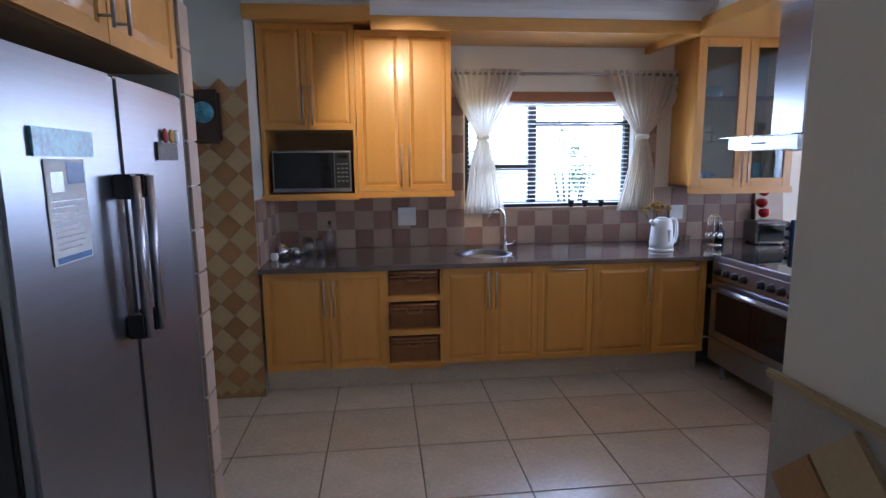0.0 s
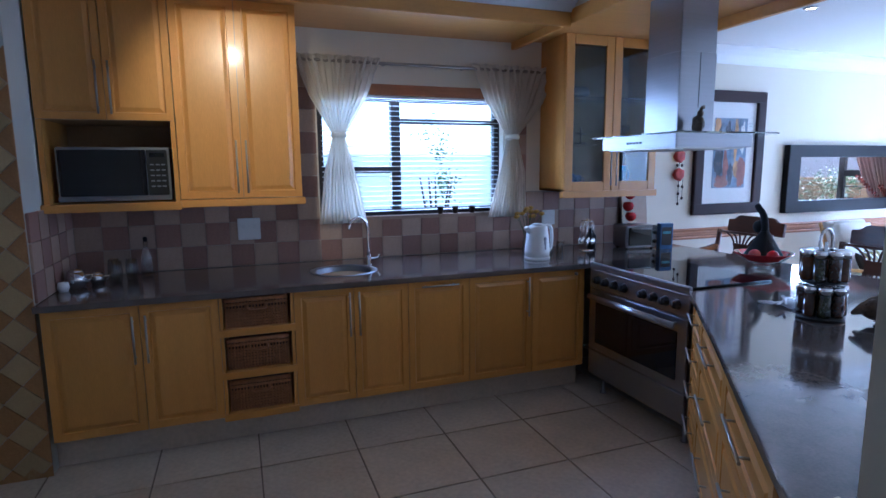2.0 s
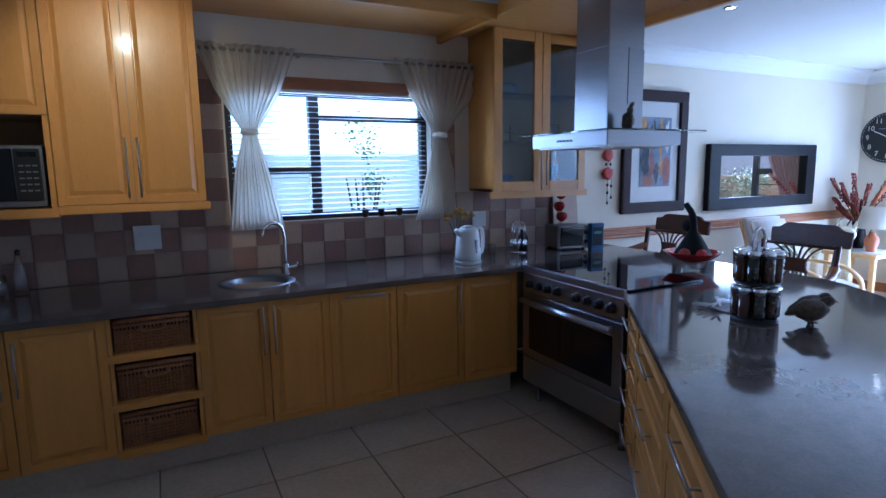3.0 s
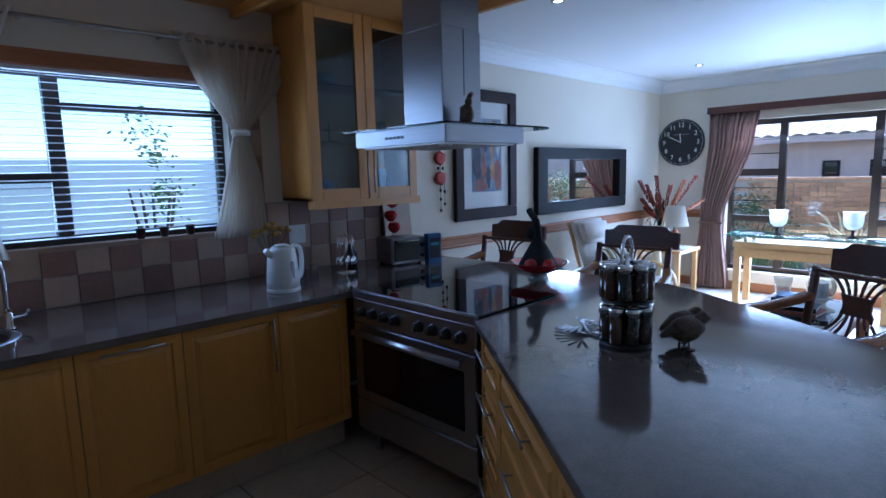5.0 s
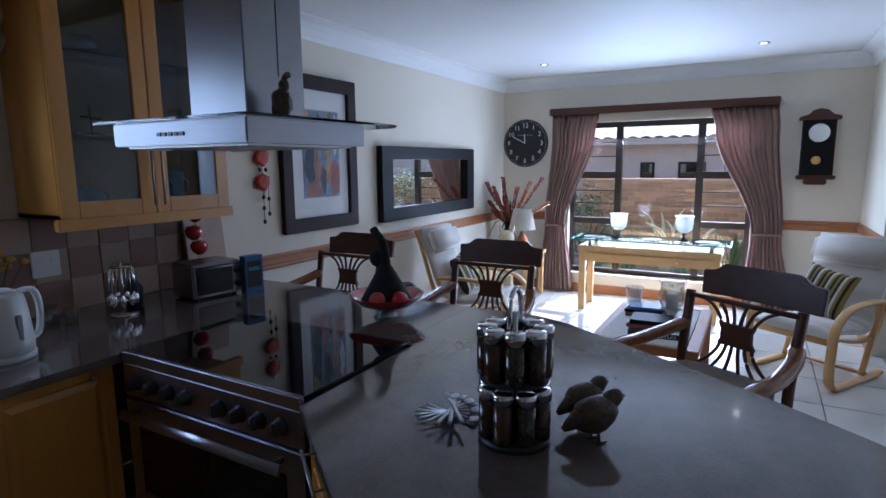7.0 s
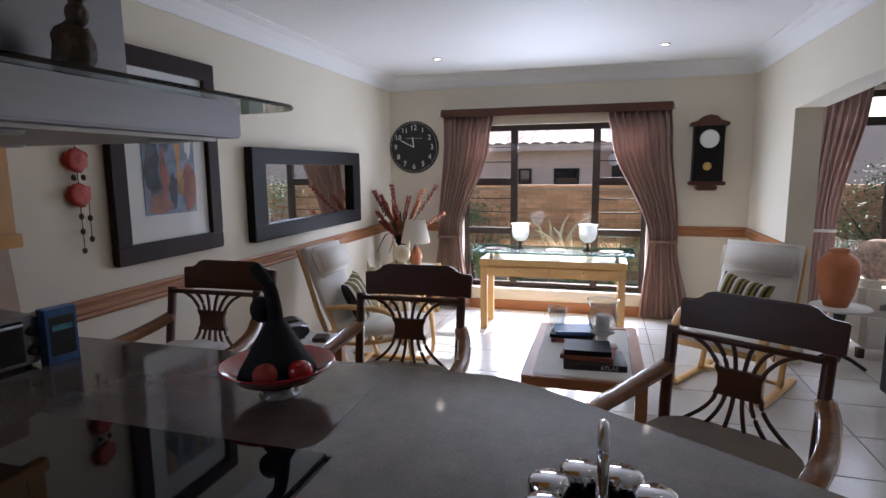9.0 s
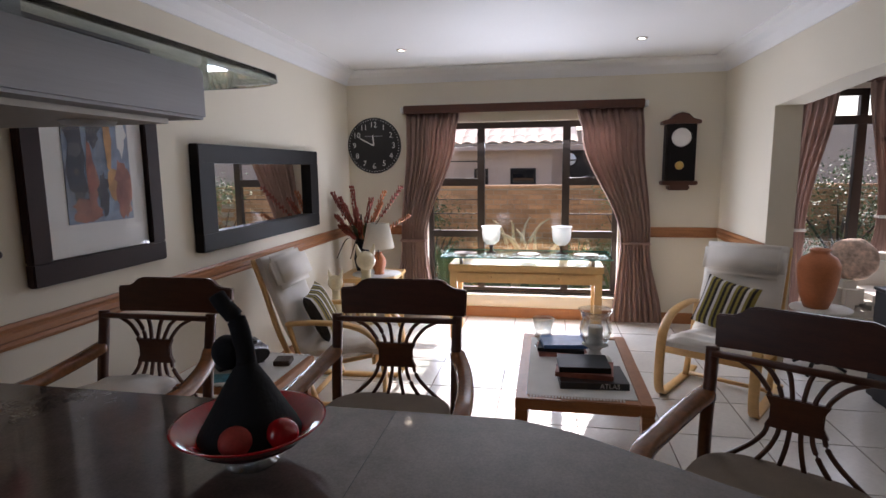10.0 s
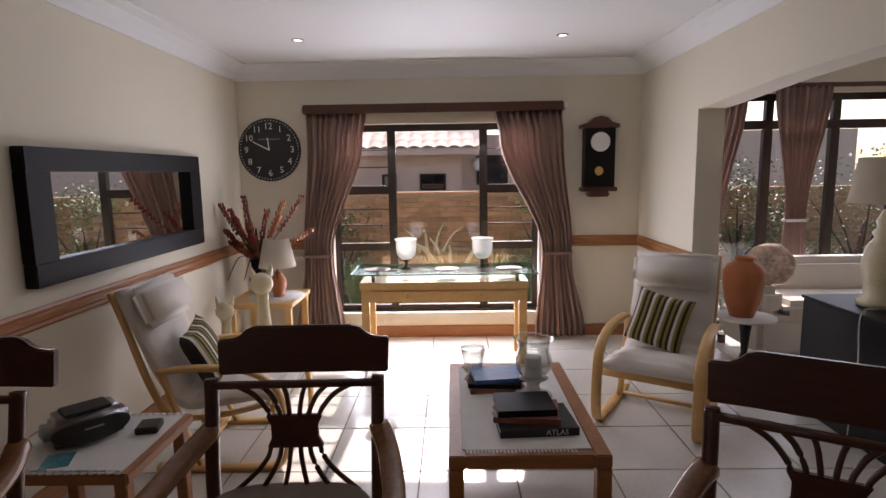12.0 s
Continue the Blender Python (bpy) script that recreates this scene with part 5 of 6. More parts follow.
part("cord", sweep([(0.045, 0, 1.25), (0.045, 0, 1.46)], 0.002, seg=5), M_BROWN, om)
for x, z in ((-0.02, 1.54), (0.03, 1.54), (0.0, 1.36), (0.045, 1.35), (0.0, 1.29), (0.045, 1.25), (0.0, 1.20)):
    part("bead", ball(x, 0, z, 0.012, 0.01, 0.015, 2), M_BROWN, om)

wk = thing("round_wall_clock", "large round black wall clock with pale numerals", "clock")
CY, CZ, CR = 4.66, 1.81, 0.29
E90 = pose(XE - 0.002, CY, CZ, 90, 0, -90)
face = part("face", moved(lathe([(0, 0.022), (CR - 0.012, 0.022), (CR, 0.018), (CR, 0), (0, 0)], 64), pose(XE, CY, CZ, 0, -90, 0)), M_BLACK, wk)
for i in range(1, 13):
    a = math.radians(90 - 30 * i)
    r = CR * 0.74
    letters(str(i), 0.082, M_PAPER, face, pose(XE - 0.023, CY - r * math.cos(a), CZ + r * math.sin(a), 90, 0, -90), "numeral")
for i in range(60):
    a = 2 * math.pi * i / 60
    part("minute_mark", box(XE - 0.0236, XE - 0.022, CY + CR * 0.93 * math.cos(a) - 0.004, CY + CR * 0.93 * math.cos(a) + 0.004, CZ + CR * 0.93 * math.sin(a) - 0.004, CZ + CR * 0.93 * math.sin(a) + 0.004), M_PAPER, face)
for a, ln, w in ((math.radians(90 - 297), 0.17, 0.010), (math.radians(90 + 6), 0.11, 0.012)):
    part("hand_pointer", sweep([(XE - 0.027, CY, CZ), (XE - 0.027, CY - ln * math.cos(a), CZ + ln * math.sin(a))], w, 0.002, side=(0, -math.sin(a), -math.cos(a))), M_PAPER, face)
part("dial_text_bar", box(XE - 0.0236, XE - 0.022, CY - 0.10, CY + 0.10, CZ + 0.095, CZ + 0.103), M_STEEL, face)
pk = thing("pendulum_clock", "dark carved pendulum wall clock with brass bob", "clock")
part("case", box(8.11, XE - 0.001, 1.49, 1.76, 1.42, 1.96, 0.008), M_DARK, pk)
cw = [(-0.17, 0.0), (-0.17, 0.03), (-0.10, 0.05), (-0.06, 0.09), (0.0, 0.105), (0.06, 0.09), (0.10, 0.05), (0.17, 0.03), (0.17, 0.0)]
part("crown", moved(prism(cw, 0, 0.15, (), 0.004), pose(XE - 0.001, 1.625, 1.955, 90, 0, -90)), M_MAHOG, pk)
part("plinth_moulding", box(8.095, XE - 0.001, 1.465, 1.785, 1.385, 1.425, 0.008), M_MAHOG, pk)
part("base_drop", box(8.12, XE - 0.001, 1.53, 1.72, 1.335, 1.388, 0.012), M_MAHOG, pk)
part("dial", moved(lathe([(0, 0.012), (0.075, 0.010), (0.082, 0.014), (0.088, 0.0), (0, 0)], 36), pose(8.11, 1.625, 1.83, 0, -90, 0)), M_PAPER, pk, "pale round dial with metal rim")
part("pendulum_window", box(8.106, 8.111, 1.53, 1.72, 1.45, 1.70, 0.002), M_DARK, pk)
part("bob", moved(lathe([(0, 0.010), (0.035, 0.006), (0.04, 0), (0, 0)], 28), pose(8.106, 1.635, 1.57, 0, -90, 0)), mat("brass", (0.62, 0.42, 0.14), 0.3, 1.0, vary=0.1), pk, "round brass pendulum bob")

cn = thing("console_table", "pale birch console table with raised glass top", "console table")
for x in (7.42, 7.76):
    for y in (2.37, 3.655):
        part("leg", box(x, x + 0.06, y, y + 0.065, 0.0, 0.64, 0.004), M_BIRCH, cn)
part("apron", box(7.425, 7.815, 2.38, 3.71, 0.535, 0.64, 0.004), M_BIRCH, cn)
part("top", box(7.41, 7.83, 2.36, 3.73, 0.64, 0.70, 0.004), M_BIRCH, cn)
for y0, y1 in ((2.46, 3.035), (3.055, 3.63)):
    d = part("drawer", box(7.412, 7.425, y0, y1, 0.548, 0.628, 0.003), M_BIRCH, cn)
    part("knob", ball(7.402, (y0 + y1) / 2, 0.588, 0.012, sub=2), M_BIRCH, d)
for y in (2.45, 3.62):
    for x in (7.46, 7.74):
        part("standoff", lathe([(0, 0.70), (0.016, 0.70), (0.016, 0.765), (0, 0.765)], 14, x, y), M_NICKEL, cn)
part("glass_top", box(7.364, 7.876, 2.294, 3.796, 0.766, 0.778), M_TOPGLASS, cn, "clear glass top")
for a in (box(7.36, 7.364, 2.29, 3.80, 0.766, 0.778), box(7.876, 7.88, 2.29, 3.80, 0.766, 0.778), box(7.364, 7.876, 2.29, 2.294, 0.766, 0.778), box(7.364, 7.876, 3.796, 3.80, 0.766, 0.778)):
    part("glass_edge", a, M_GLASSEDGE, cn, "green polished glass edge")
for y in (2.72, 3.36):
    g = thing("glass_goblet", "frosted white glass candle goblet on a metal foot", "goblet", (7.62, y, 0.778), 0, "candle goblets")
    part("foot", lathe([(0, 0), (0.05, 0), (0.05, 0.008), (0.018, 0.02), (0.012, 0.05), (0.022, 0.075), (0, 0.08)], 24), M_BROWN, g)
    part("bowl", lathe([(0, 0.08), (0.04, 0.085), (0.075, 0.12), (0.085, 0.18), (0.083, 0.23), (0.095, 0.255), (0.09, 0.255), (0.078, 0.23), (0.078, 0.18), (0.07, 0.125), (0, 0.095)], 28), M_OPAL, g, "scalloped white glass bowl")
for y, ln in ((2.5, 0.22), (3.02, 0.2), (3.6, 0.22)):
    g = thing("place_mat", "thin dark leaf-shaped mat on the glass table", "mat", (7.60, y, 0.7785))
    part("mat", prism([(0.09 * math.cos(t), ln / 2 * math.sin(t)) for t in (2 * math.pi * i / 20 for i in range(20))], 0, 0.004), M_BROWN, g)

tb = thing("coffee_table", "low wooden coffee table with inset white top", "coffee table")
tx0, tx1, ty0, ty1 = 5.10, 6.20, 2.345, 3.00
for x in (tx0, tx1 - 0.06):
    for y in (ty0, ty1 - 0.06):
        part("leg", box(x, x + 0.06, y, y + 0.06, 0.0, 0.39, 0.004), M_RAIL, tb)
for a in (box(tx0, tx1, ty0, ty0 + 0.07, 0.39, 0.45, 0.005), box(tx0, tx1, ty1 - 0.07, ty1, 0.39, 0.45, 0.005), box(tx0, tx0 + 0.07, ty0 + 0.07, ty1 - 0.07, 0.39, 0.45, 0.005), box(tx1 - 0.07, tx1, ty0 + 0.07, ty1 - 0.07, 0.39, 0.45, 0.005)):
    part("top_rail", a, M_RAIL, tb)
part("inset_top", box(tx0 + 0.07, tx1 - 0.07, ty0 + 0.07, ty1 - 0.07, 0.425, 0.447), M_BLACKGLASS, tb, "dark glass inset")
rn = thing("table_runner", "white linen runner with frayed lace ends", "table runner", (5.63, 2.69, 0.4515))
part("fabric", box(-0.48, 0.47, -0.272, 0.255, 0, 0.0025), M_LINEN, rn)
for i in range(30):
    y = -0.21 + i * 0.0152
    part("fringe", box(-0.50 - 0.012 * random.random(), -0.478, y, y + 0.009, 0, 0.003), M_LINEN, rn)


def book(x, y, z, w, d, h, turn, material, label):
    b = thing("book", label, "book", (x, y, z), turn, "books on the table")
    part("cover", join(box(-w / 2, w / 2, -d / 2, d / 2, 0, 0.003), join(box(-w / 2, w / 2, -d / 2, d / 2, h - 0.003, h), box(-w / 2, -w / 2 + 0.003, -d / 2, d / 2, 0.003, h - 0.003))), material, b)
    part("pages", box(-w / 2 + 0.004, w / 2 - 0.006, -d / 2 + 0.005, d / 2 - 0.005, 0.0035, h - 0.0035), M_PAPER, b)
    return b


z = 0.4545
atl = book(5.38, 2.62, z, 0.26, 0.34, 0.035, 4, M_BLACK, "thick black atlas lying flat")
letters("ATLAS", 0.034, M_PAPER, atl, pose(-0.1306, -0.075, 0.0175, 90, 0, -90))
book(5.41, 2.65, z + 0.035, 0.22, 0.29, 0.025, -6, M_PAINT4, "red-brown book on the atlas")
book(5.42, 2.66, z + 0.060, 0.21, 0.26, 0.03, 3, M_DARK, "dark glossy book on top of the stack")
book(5.83, 2.76, z, 0.21, 0.28, 0.025, 5, M_PAINT4, "rust coloured magazine stack")
book(5.83, 2.76, z + 0.025, 0.21, 0.27, 0.022, -4, M_DARK, "dark book in the stack")
book(5.84, 2.75, z + 0.047, 0.20, 0.26, 0.022, 8, M_BLUE, "blue book on the stack")
hl = thing("hurricane_lamp", "clear glass hurricane lamp with white candle on turned foot", "candle holder", (5.70, 2.575, z))
part("foot", lathe([(0, 0), (0.095, 0), (0.09, 0.015), (0.04, 0.03), (0.03, 0.06), (0.05, 0.085), (0.075, 0.095), (0, 0.10)], 32), M_LINEN, hl, "cream turned foot")
part("candle", lathe([(0, 0.101), (0.042, 0.101), (0.042, 0.20), (0.036, 0.205), (0, 0.20)], 24), M_PAPER, hl, "white pillar candle")
part("glass_shade", lathe([(0.06, 0.101), (0.085, 0.14), (0.092, 0.19), (0.075, 0.25), (0.085, 0.285), (0.10, 0.30), (0.097, 0.30), (0.082, 0.285), (0.072, 0.25), (0.089, 0.19), (0.082, 0.14), (0.057, 0.101)], 36), M_GLASS, hl)
hs = thing("glass_vase", "small etched clear glass vase on the coffee table", "vase", (5.92, 2.87, z))
part("vase", lathe([(0, 0), (0.05, 0), (0.05, 0.008), (0.02, 0.02), (0.05, 0.06), (0.058, 0.13), (0.068, 0.18), (0.064, 0.18), (0.053, 0.13), (0.045, 0.06), (0, 0.03)], 28), M_GLASS, hs)
rg = thing("floor_rug", "plain sand-coloured woven rug", "rug")
part("rug", box(4.35, 5.40, 2.20, 3.75, 0.0, 0.012, 0.004), M_RUG, rg)


def bentwood(at, turn, label):
    """A bentwood lounge chair, front towards +y."""
    c = thing("bentwood_armchair", label, "armchair", at, turn, "lounge armchairs")
    for s in (-1, 1):
        part("side_frame", sweep([(s * 0.29, -0.30, 0.56), (s * 0.29, -0.10, 0.575), (s * 0.29, 0.16, 0.555), (s * 0.29, 0.31, 0.46), (s * 0.29, 0.35, 0.30), (s * 0.29, 0.355, 0.12), (s * 0.29, 0.31, 0.03), (s * 0.29, 0.20, 0.015), (s * 0.29, -0.20, 0.015), (s * 0.29, -0.34, 0.03)], 0.06, 0.026, side=(1, 0, 0)), M_BIRCH, c)
        part("rear_leg", sweep([(s * 0.255, 0.27, 0.36), (s * 0.255, 0.0, 0.30), (s * 0.255, -0.25, 0.30), (s * 0.255, -0.36, 0.45), (s * 0.255, -0.47, 0.80), (s * 0.255, -0.53, 0.98)], 0.045, 0.022, side=(1, 0, 0)), M_BIRCH, c)
        part("brace", sweep([(s * 0.272, -0.30, 0.56), (s * 0.272, -0.22, 0.30), (s * 0.272, -0.12, 0.03)], 0.04, 0.024, side=(1, 0, 0)), M_BIRCH, c)
    part("front_bar", sweep([(-0.28, 0.28, 0.33), (0.28, 0.28, 0.33)], 0.05, 0.022, side=(0, 0, 1)), M_BIRCH, c)
    part("floor_bar", sweep([(-0.28, -0.18, 0.03), (0.28, -0.18, 0.03)], 0.04, 0.02, side=(0, 1, 0)), M_BIRCH, c)
    line = curve_pts([(0, 0.33, 0.385), (0, 0.20, 0.40), (0, -0.05, 0.365), (0, -0.20, 0.37), (0, -0.30, 0.50), (0, -0.40, 0.75), (0, -0.49, 0.99)], 8)
    bm = bmesh.new()
    top, low = [], []
    for i, p in enumerate(line):
        t = (line[min(i + 1, len(line) - 1)] - line[max(i - 1, 0)]).normalized()
        u = Vector((1, 0, 0)).cross(t)
        rt, rl = [], []
        for j in range(13):
            x = -0.265 + 0.53 * j / 12
            edge = 1 - abs(j - 6) / 6
            puff = 0.035 * min(1, edge * 3) * min(1, i / 3, (len(line) - 1 - i) / 3 + 0.25) + 0.006 * math.sin(i * 1.1) + 0.004 * noise.noise((x * 12, i * 0.5, 1))
            rt.append(bm.verts.new(p + Vector((x, 0, 0)) - u * (puff + 0.012)))
            rl.append(bm.verts.new(p + Vector((x, 0, 0)) + u * 0.02))
        top.append(rt)
        low.append(rl)
    for g in (top, low):
        for a, b in zip(g, g[1:]):
            for j in range(12):
                bm.faces.new((a[j], a[j + 1], b[j + 1], b[j])).smooth = True
    n = len(line)
    rim = [(i, 0) for i in range(n)] + [(n - 1, j) for j in range(1, 13)] + [(i, 12) for i in range(n - 2, -1, -1)] + [(0, j) for j in range(11, 0, -1)]
    for (a, b), (d, e) in zip(rim, rim[1:] + rim[:1]):
        bm.faces.new((top[a][b], top[d][e], low[d][e], low[a][b]))
    bmesh.ops.recalc_face_normals(bm, faces=bm.faces)
    cu = part("cushion", bm, M_CANVAS, c, "white canvas cushion")
    hp = bmesh.new()
    for k in range(1):
        hp = join(hp, tidy(box(-0.270, 0.270, -0.045, 0.045, -0.12, 0.12), 0.042, 5))
    for f in hp.faces:
        f.smooth = True
    hp = moved(hp, pose(0, -0.385, 0.885, 21))
    part("head_pillow", hp, M_CANVAS, cu, "ribbed white head pillow")
    return c


def scatter(at, turn, tilt, lean=0):
    p = thing("scatter_cushion", "olive and dark striped scatter cushion", "cushion", at, turn, "striped cushions")
    n, w = 20, 0.36
    for side in range(n):
        bm = bmesh.new()
        u0, u1 = side / n, (side + 1) / n
        rows = []
        for v in [i / 12 for i in range(13)]:
            line = []
            for u in (u0, u1):
                for s in (1, -1):
                    k = (max(0, 1 - (2 * u - 1) ** 4) * max(0, 1 - (2 * v - 1) ** 4)) ** 0.5
                    pin = 1 - 0.06 * (1 - (2 * v - 1) ** 2)
                    line.append(bm.verts.new(((u - 0.5) * w * pin, s * 0.065 * k, v * w * (1 - 0.05 * (1 - (2 * u - 1) ** 2)))))
            rows.append(line)
        for a, b in zip(rows, rows[1:]):
            bm.faces.new((a[0], a[2], b[2], b[0])).smooth = True
            bm.faces.new((a[1], a[3], b[3], b[1])).smooth = True
        bmesh.ops.recalc_face_normals(bm, faces=bm.faces)
        part("stripe", moved(bm, pose(0, 0, 0.012 * abs(lean) / 5, tilt) @ pose(0, 0, 0, 0, lean, 0)), (M_STRIPE, M_STRIPED, M_STRIPE, M_LINEN, M_STRIPED)[side % 5], p)


bentwood((6.46, 1.66, 0), 58, "bentwood armchair with white cushion beside the arch")
scatter((6.56, 1.68, 0.405), 60, 24, -12)
bentwood((6.10, 4.24, 0), 182, "bentwood armchair with white cushion against the wall")
scatter((6.10, 4.33, 0.405), 188, 24, 8)

st = thing("side_table", "low wooden side table by the wall", "side table")
for x in (4.94, 5.38):
    for y in (4.21, 4.72):
        part("leg", box(x, x + 0.05, y, y + 0.05, 0, 0.44, 0.004), M_RAIL, st)
part("top", box(4.92, 5.45, 4.19, 4.80, 0.44, 0.485, 0.006), M_RAIL, st)
lc = thing("lace_cloth", "white lace-edged cloth on the side table", "tablecloth", (5.185, 4.50, 0.4855))
part("cloth", box(-0.25, 0.25, -0.28, 0.28, 0, 0.003), M_LINEN, lc)
for i in range(18):
    for s in (-1, 1):
        part("lace_scallop", lathe([(0, 0), (0.016, 0), (0.016, 0.003), (0, 0.003)], 8, s * 0.252, -0.27 + i * 0.032), M_LINEN, lc)
rd = thing("portable_radio", "silver and black portable radio player", "radio", (5.22, 4.53, 0.4885), -42)
shell = tidy(box(-0.165, 0.165, -0.105, 0.105, 0, 0.125), 0.04, 5)
for v in shell.verts:
    v.co.y += 0.045 * (v.co.x / 0.165) ** 2 if v.co.y < 0 else 0
    v.co.x *= 1 - 0.10 * v.co.z / 0.125
for f in shell.faces:
    f.smooth = True
part("body", shell, M_STEEL, rd, "grey rounded case")
grille = tidy(prism([(0.145 * math.copysign(abs(math.cos(t)) ** 0.7, math.cos(t)), 0.062 + 0.045 * math.sin(t)) for t in (2 * math.pi * i / 32 for i in range(32))], 0, 0.016), 0.004)
moved(grille, pose(0, -0.094, 0, 90))
for v in grille.verts:
    v.co.y += 0.045 * (v.co.x / 0.165) ** 2
part("front_grille", grille, M_BLACK, rd, "black oval front grille")
part("display_bar", box(-0.035, 0.035, -0.1125, -0.109, 0.074, 0.082, 0.001), M_NICKEL, rd)
part("top_lid", tidy(box(-0.09, 0.09, -0.06, 0.07, 0.121, 0.136), 0.012, 3), M_BLACK, rd, "black disc lid")
sm = thing("small_box", "small dark box on the lace cloth", "box", (5.28, 4.30, 0.4885), 12)
part("box", box(-0.05, 0.05, -0.045, 0.045, 0, 0.03, 0.004), M_BROWN, sm)
cd = thing("paper_card", "printed card on the lace cloth", "card", (5.02, 4.52, 0.4887), 20)
part("card", box(-0.06, 0.06, -0.05, 0.05, 0, 0.002), M_TEALP, cd)

ctb = thing("corner_table", "small wooden table in the corner", "side table")
for x in (7.42, 7.92):
    for y in (4.30, 4.76):
        part("leg", box(x, x + 0.05, y, y + 0.05, 0, 0.50, 0.004), M_BIRCH, ctb)
part("top", box(7.40, 8.0, 4.28, 4.84, 0.50, 0.54, 0.006), M_BIRCH, ctb)
dl = thing("doily", "white round lace doily on the corner table", "doily", (7.70, 4.50, 0.5405))
part("cloth", lathe([(0, 0), (0.24, 0), (0.24, 0.003), (0, 0.003)], 36), M_LINEN, dl)
tl = thing("table_lamp", "terracotta table lamp with white shade", "lamp", (7.68, 4.47, 0.544))
part("base", lathe([(0, 0), (0.05, 0), (0.045, 0.02), (0.07, 0.10), (0.065, 0.15), (0.03, 0.20), (0.035, 0.215), (0, 0.22)], 28), M_TERRA, tl)
part("stem", sweep([(0, 0, 0.21), (0, 0, 0.36)], 0.006), M_NICKEL, tl)
part("shade", lathe([(0.155, 0.26), (0.105, 0.50), (0.102, 0.50), (0.152, 0.26)], 40), M_SHADE, tl, "tapered white shade")
vs = thing("flower_arrangement", "dark vase of rust-red dried flower spikes", "flowers", (7.86, 4.70, 0.544))
part("vase", lathe([(0, 0), (0.06, 0), (0.085, 0.12), (0.06, 0.26), (0.07, 0.30), (0.062, 0.30), (0.05, 0.26), (0, 0.1)], 24), M_DARK, vs)
for i in range(19):
    a = i * 2.399
    sp_ = 0.12 + 0.05 * (i % 8)
    hgt = 0.40 + 0.055 * ((i * 5) % 9)
    tip = Vector((-0.12 + sp_ * math.cos(a) * 0.5, sp_ * math.sin(a) * 1.1 - 0.02, hgt))
    tip.y = min(tip.y, 0.20)
    pts = [(0, 0, 0.28), tuple(tip * 0.6 + Vector((0, 0, 0.1))), tuple(tip)]
    part("stem", sweep(pts, 0.004, seg=5), M_BROWN, vs)
    bm = None
    line = curve_pts(pts, 7)
    for q, p in enumerate(line[6:]):
        for w in range(3):
            o = Vector((math.cos(q * 2 + w * 2.1), math.sin(q * 2 + w * 2.1), 0.3)) * (0.012 + 0.010 * random.random())
            bm = ball(*(p + o), 0.024, 0.007, 0.017, 1, bm, 0.7, tilt=150 * random.random())
    part("flower_spike", bm, M_FLOWER if i % 5 else M_TERRA, vs)
for i in range(14):
    a, up = i * 2.1, 0.42 + 0.03 * (i % 5)
    part("leaf", sweep([(0, 0, 0.28), (-0.06 + 0.07 * math.cos(a), 0.10 * math.sin(a), up), (-0.10 + 0.14 * math.cos(a), min(0.19, 0.24 * math.sin(a)), up + 0.05 - 0.02 * (i % 4))], 0.032, 0.003, taper=0.15), M_GREEN if i % 3 else M_BROWN, vs)
for i in range(4):
    part("leaf", sweep([(0, 0, 0.28), (-0.15, -0.10 * i + 0.1, 0.34), (-0.30, -0.14 * i + 0.16, 0.16)], 0.03, 0.003, taper=0.2), M_BROWN, vs)


def cat(x, y, k, turn):
    bm = lathe([(0, 0), (0.085, 0), (0.09, 0.03), (0.088, 0.16), (0.075, 0.34), (0.052, 0.55), (0.042, 0.70), (0.05, 0.74), (0, 0.76)], 24)
    bm = ball(0, 0.02, 0.82, 0.085, 0.075, 0.085, 3, bm)
    for s in (-1, 1):
        bm = sweep([(s * 0.05, 0.01, 0.87), (s * 0.068, 0.0, 0.92), (s * 0.075, 0.0, 0.965)], 0.03, seg=8, taper=0.15, bm=bm)
        bm = sweep([(s * 0.04, 0.06, 0.42), (s * 0.045, 0.085, 0.2), (s * 0.045, 0.10, 0.02)], 0.026, seg=8, bm=bm)
    bm = sweep([(0.06, -0.06, 0.03), (0.15, -0.08, 0.12), (0.16, -0.08, 0.30), (0.12, -0.07, 0.40), (0.15, -0.07, 0.46)], 0.022, seg=8, bm=bm)
    ob = single("cat_statue", moved(bm, Matrix.Scale(k, 4)), M_CATW, "tall cream ceramic cat statue on the floor", "statue", "cat statues")
    ob.matrix_world = pose(x, y, 0, 0, 0, turn)
    return ob


cat(6.98, 4.37, 0.97, 110)
cat(6.86, 4.60, 0.76, 100)

# recessed downlights
for x, y in ((7.29, 2.14), (7.29, 4.10), (4.2, 2.14), (4.2, 3.80)):
    d = thing("recessed_downlight", "small round recessed ceiling downlight, lit", "downlight", (x, y, CEIL), 0, "downlights")
    part("bezel", lathe([(0.030, -0.001), (0.045, -0.001), (0.043, -0.007), (0.030, -0.009), (0.030, -0.001)], 28), M_NICKEL, d)
    part("bulb", lathe([(0, -0.004), (0.029, -0.003), (0.029, -0.001), (0, -0.001)], 20), M_LAMPON, d, "lit bulb")

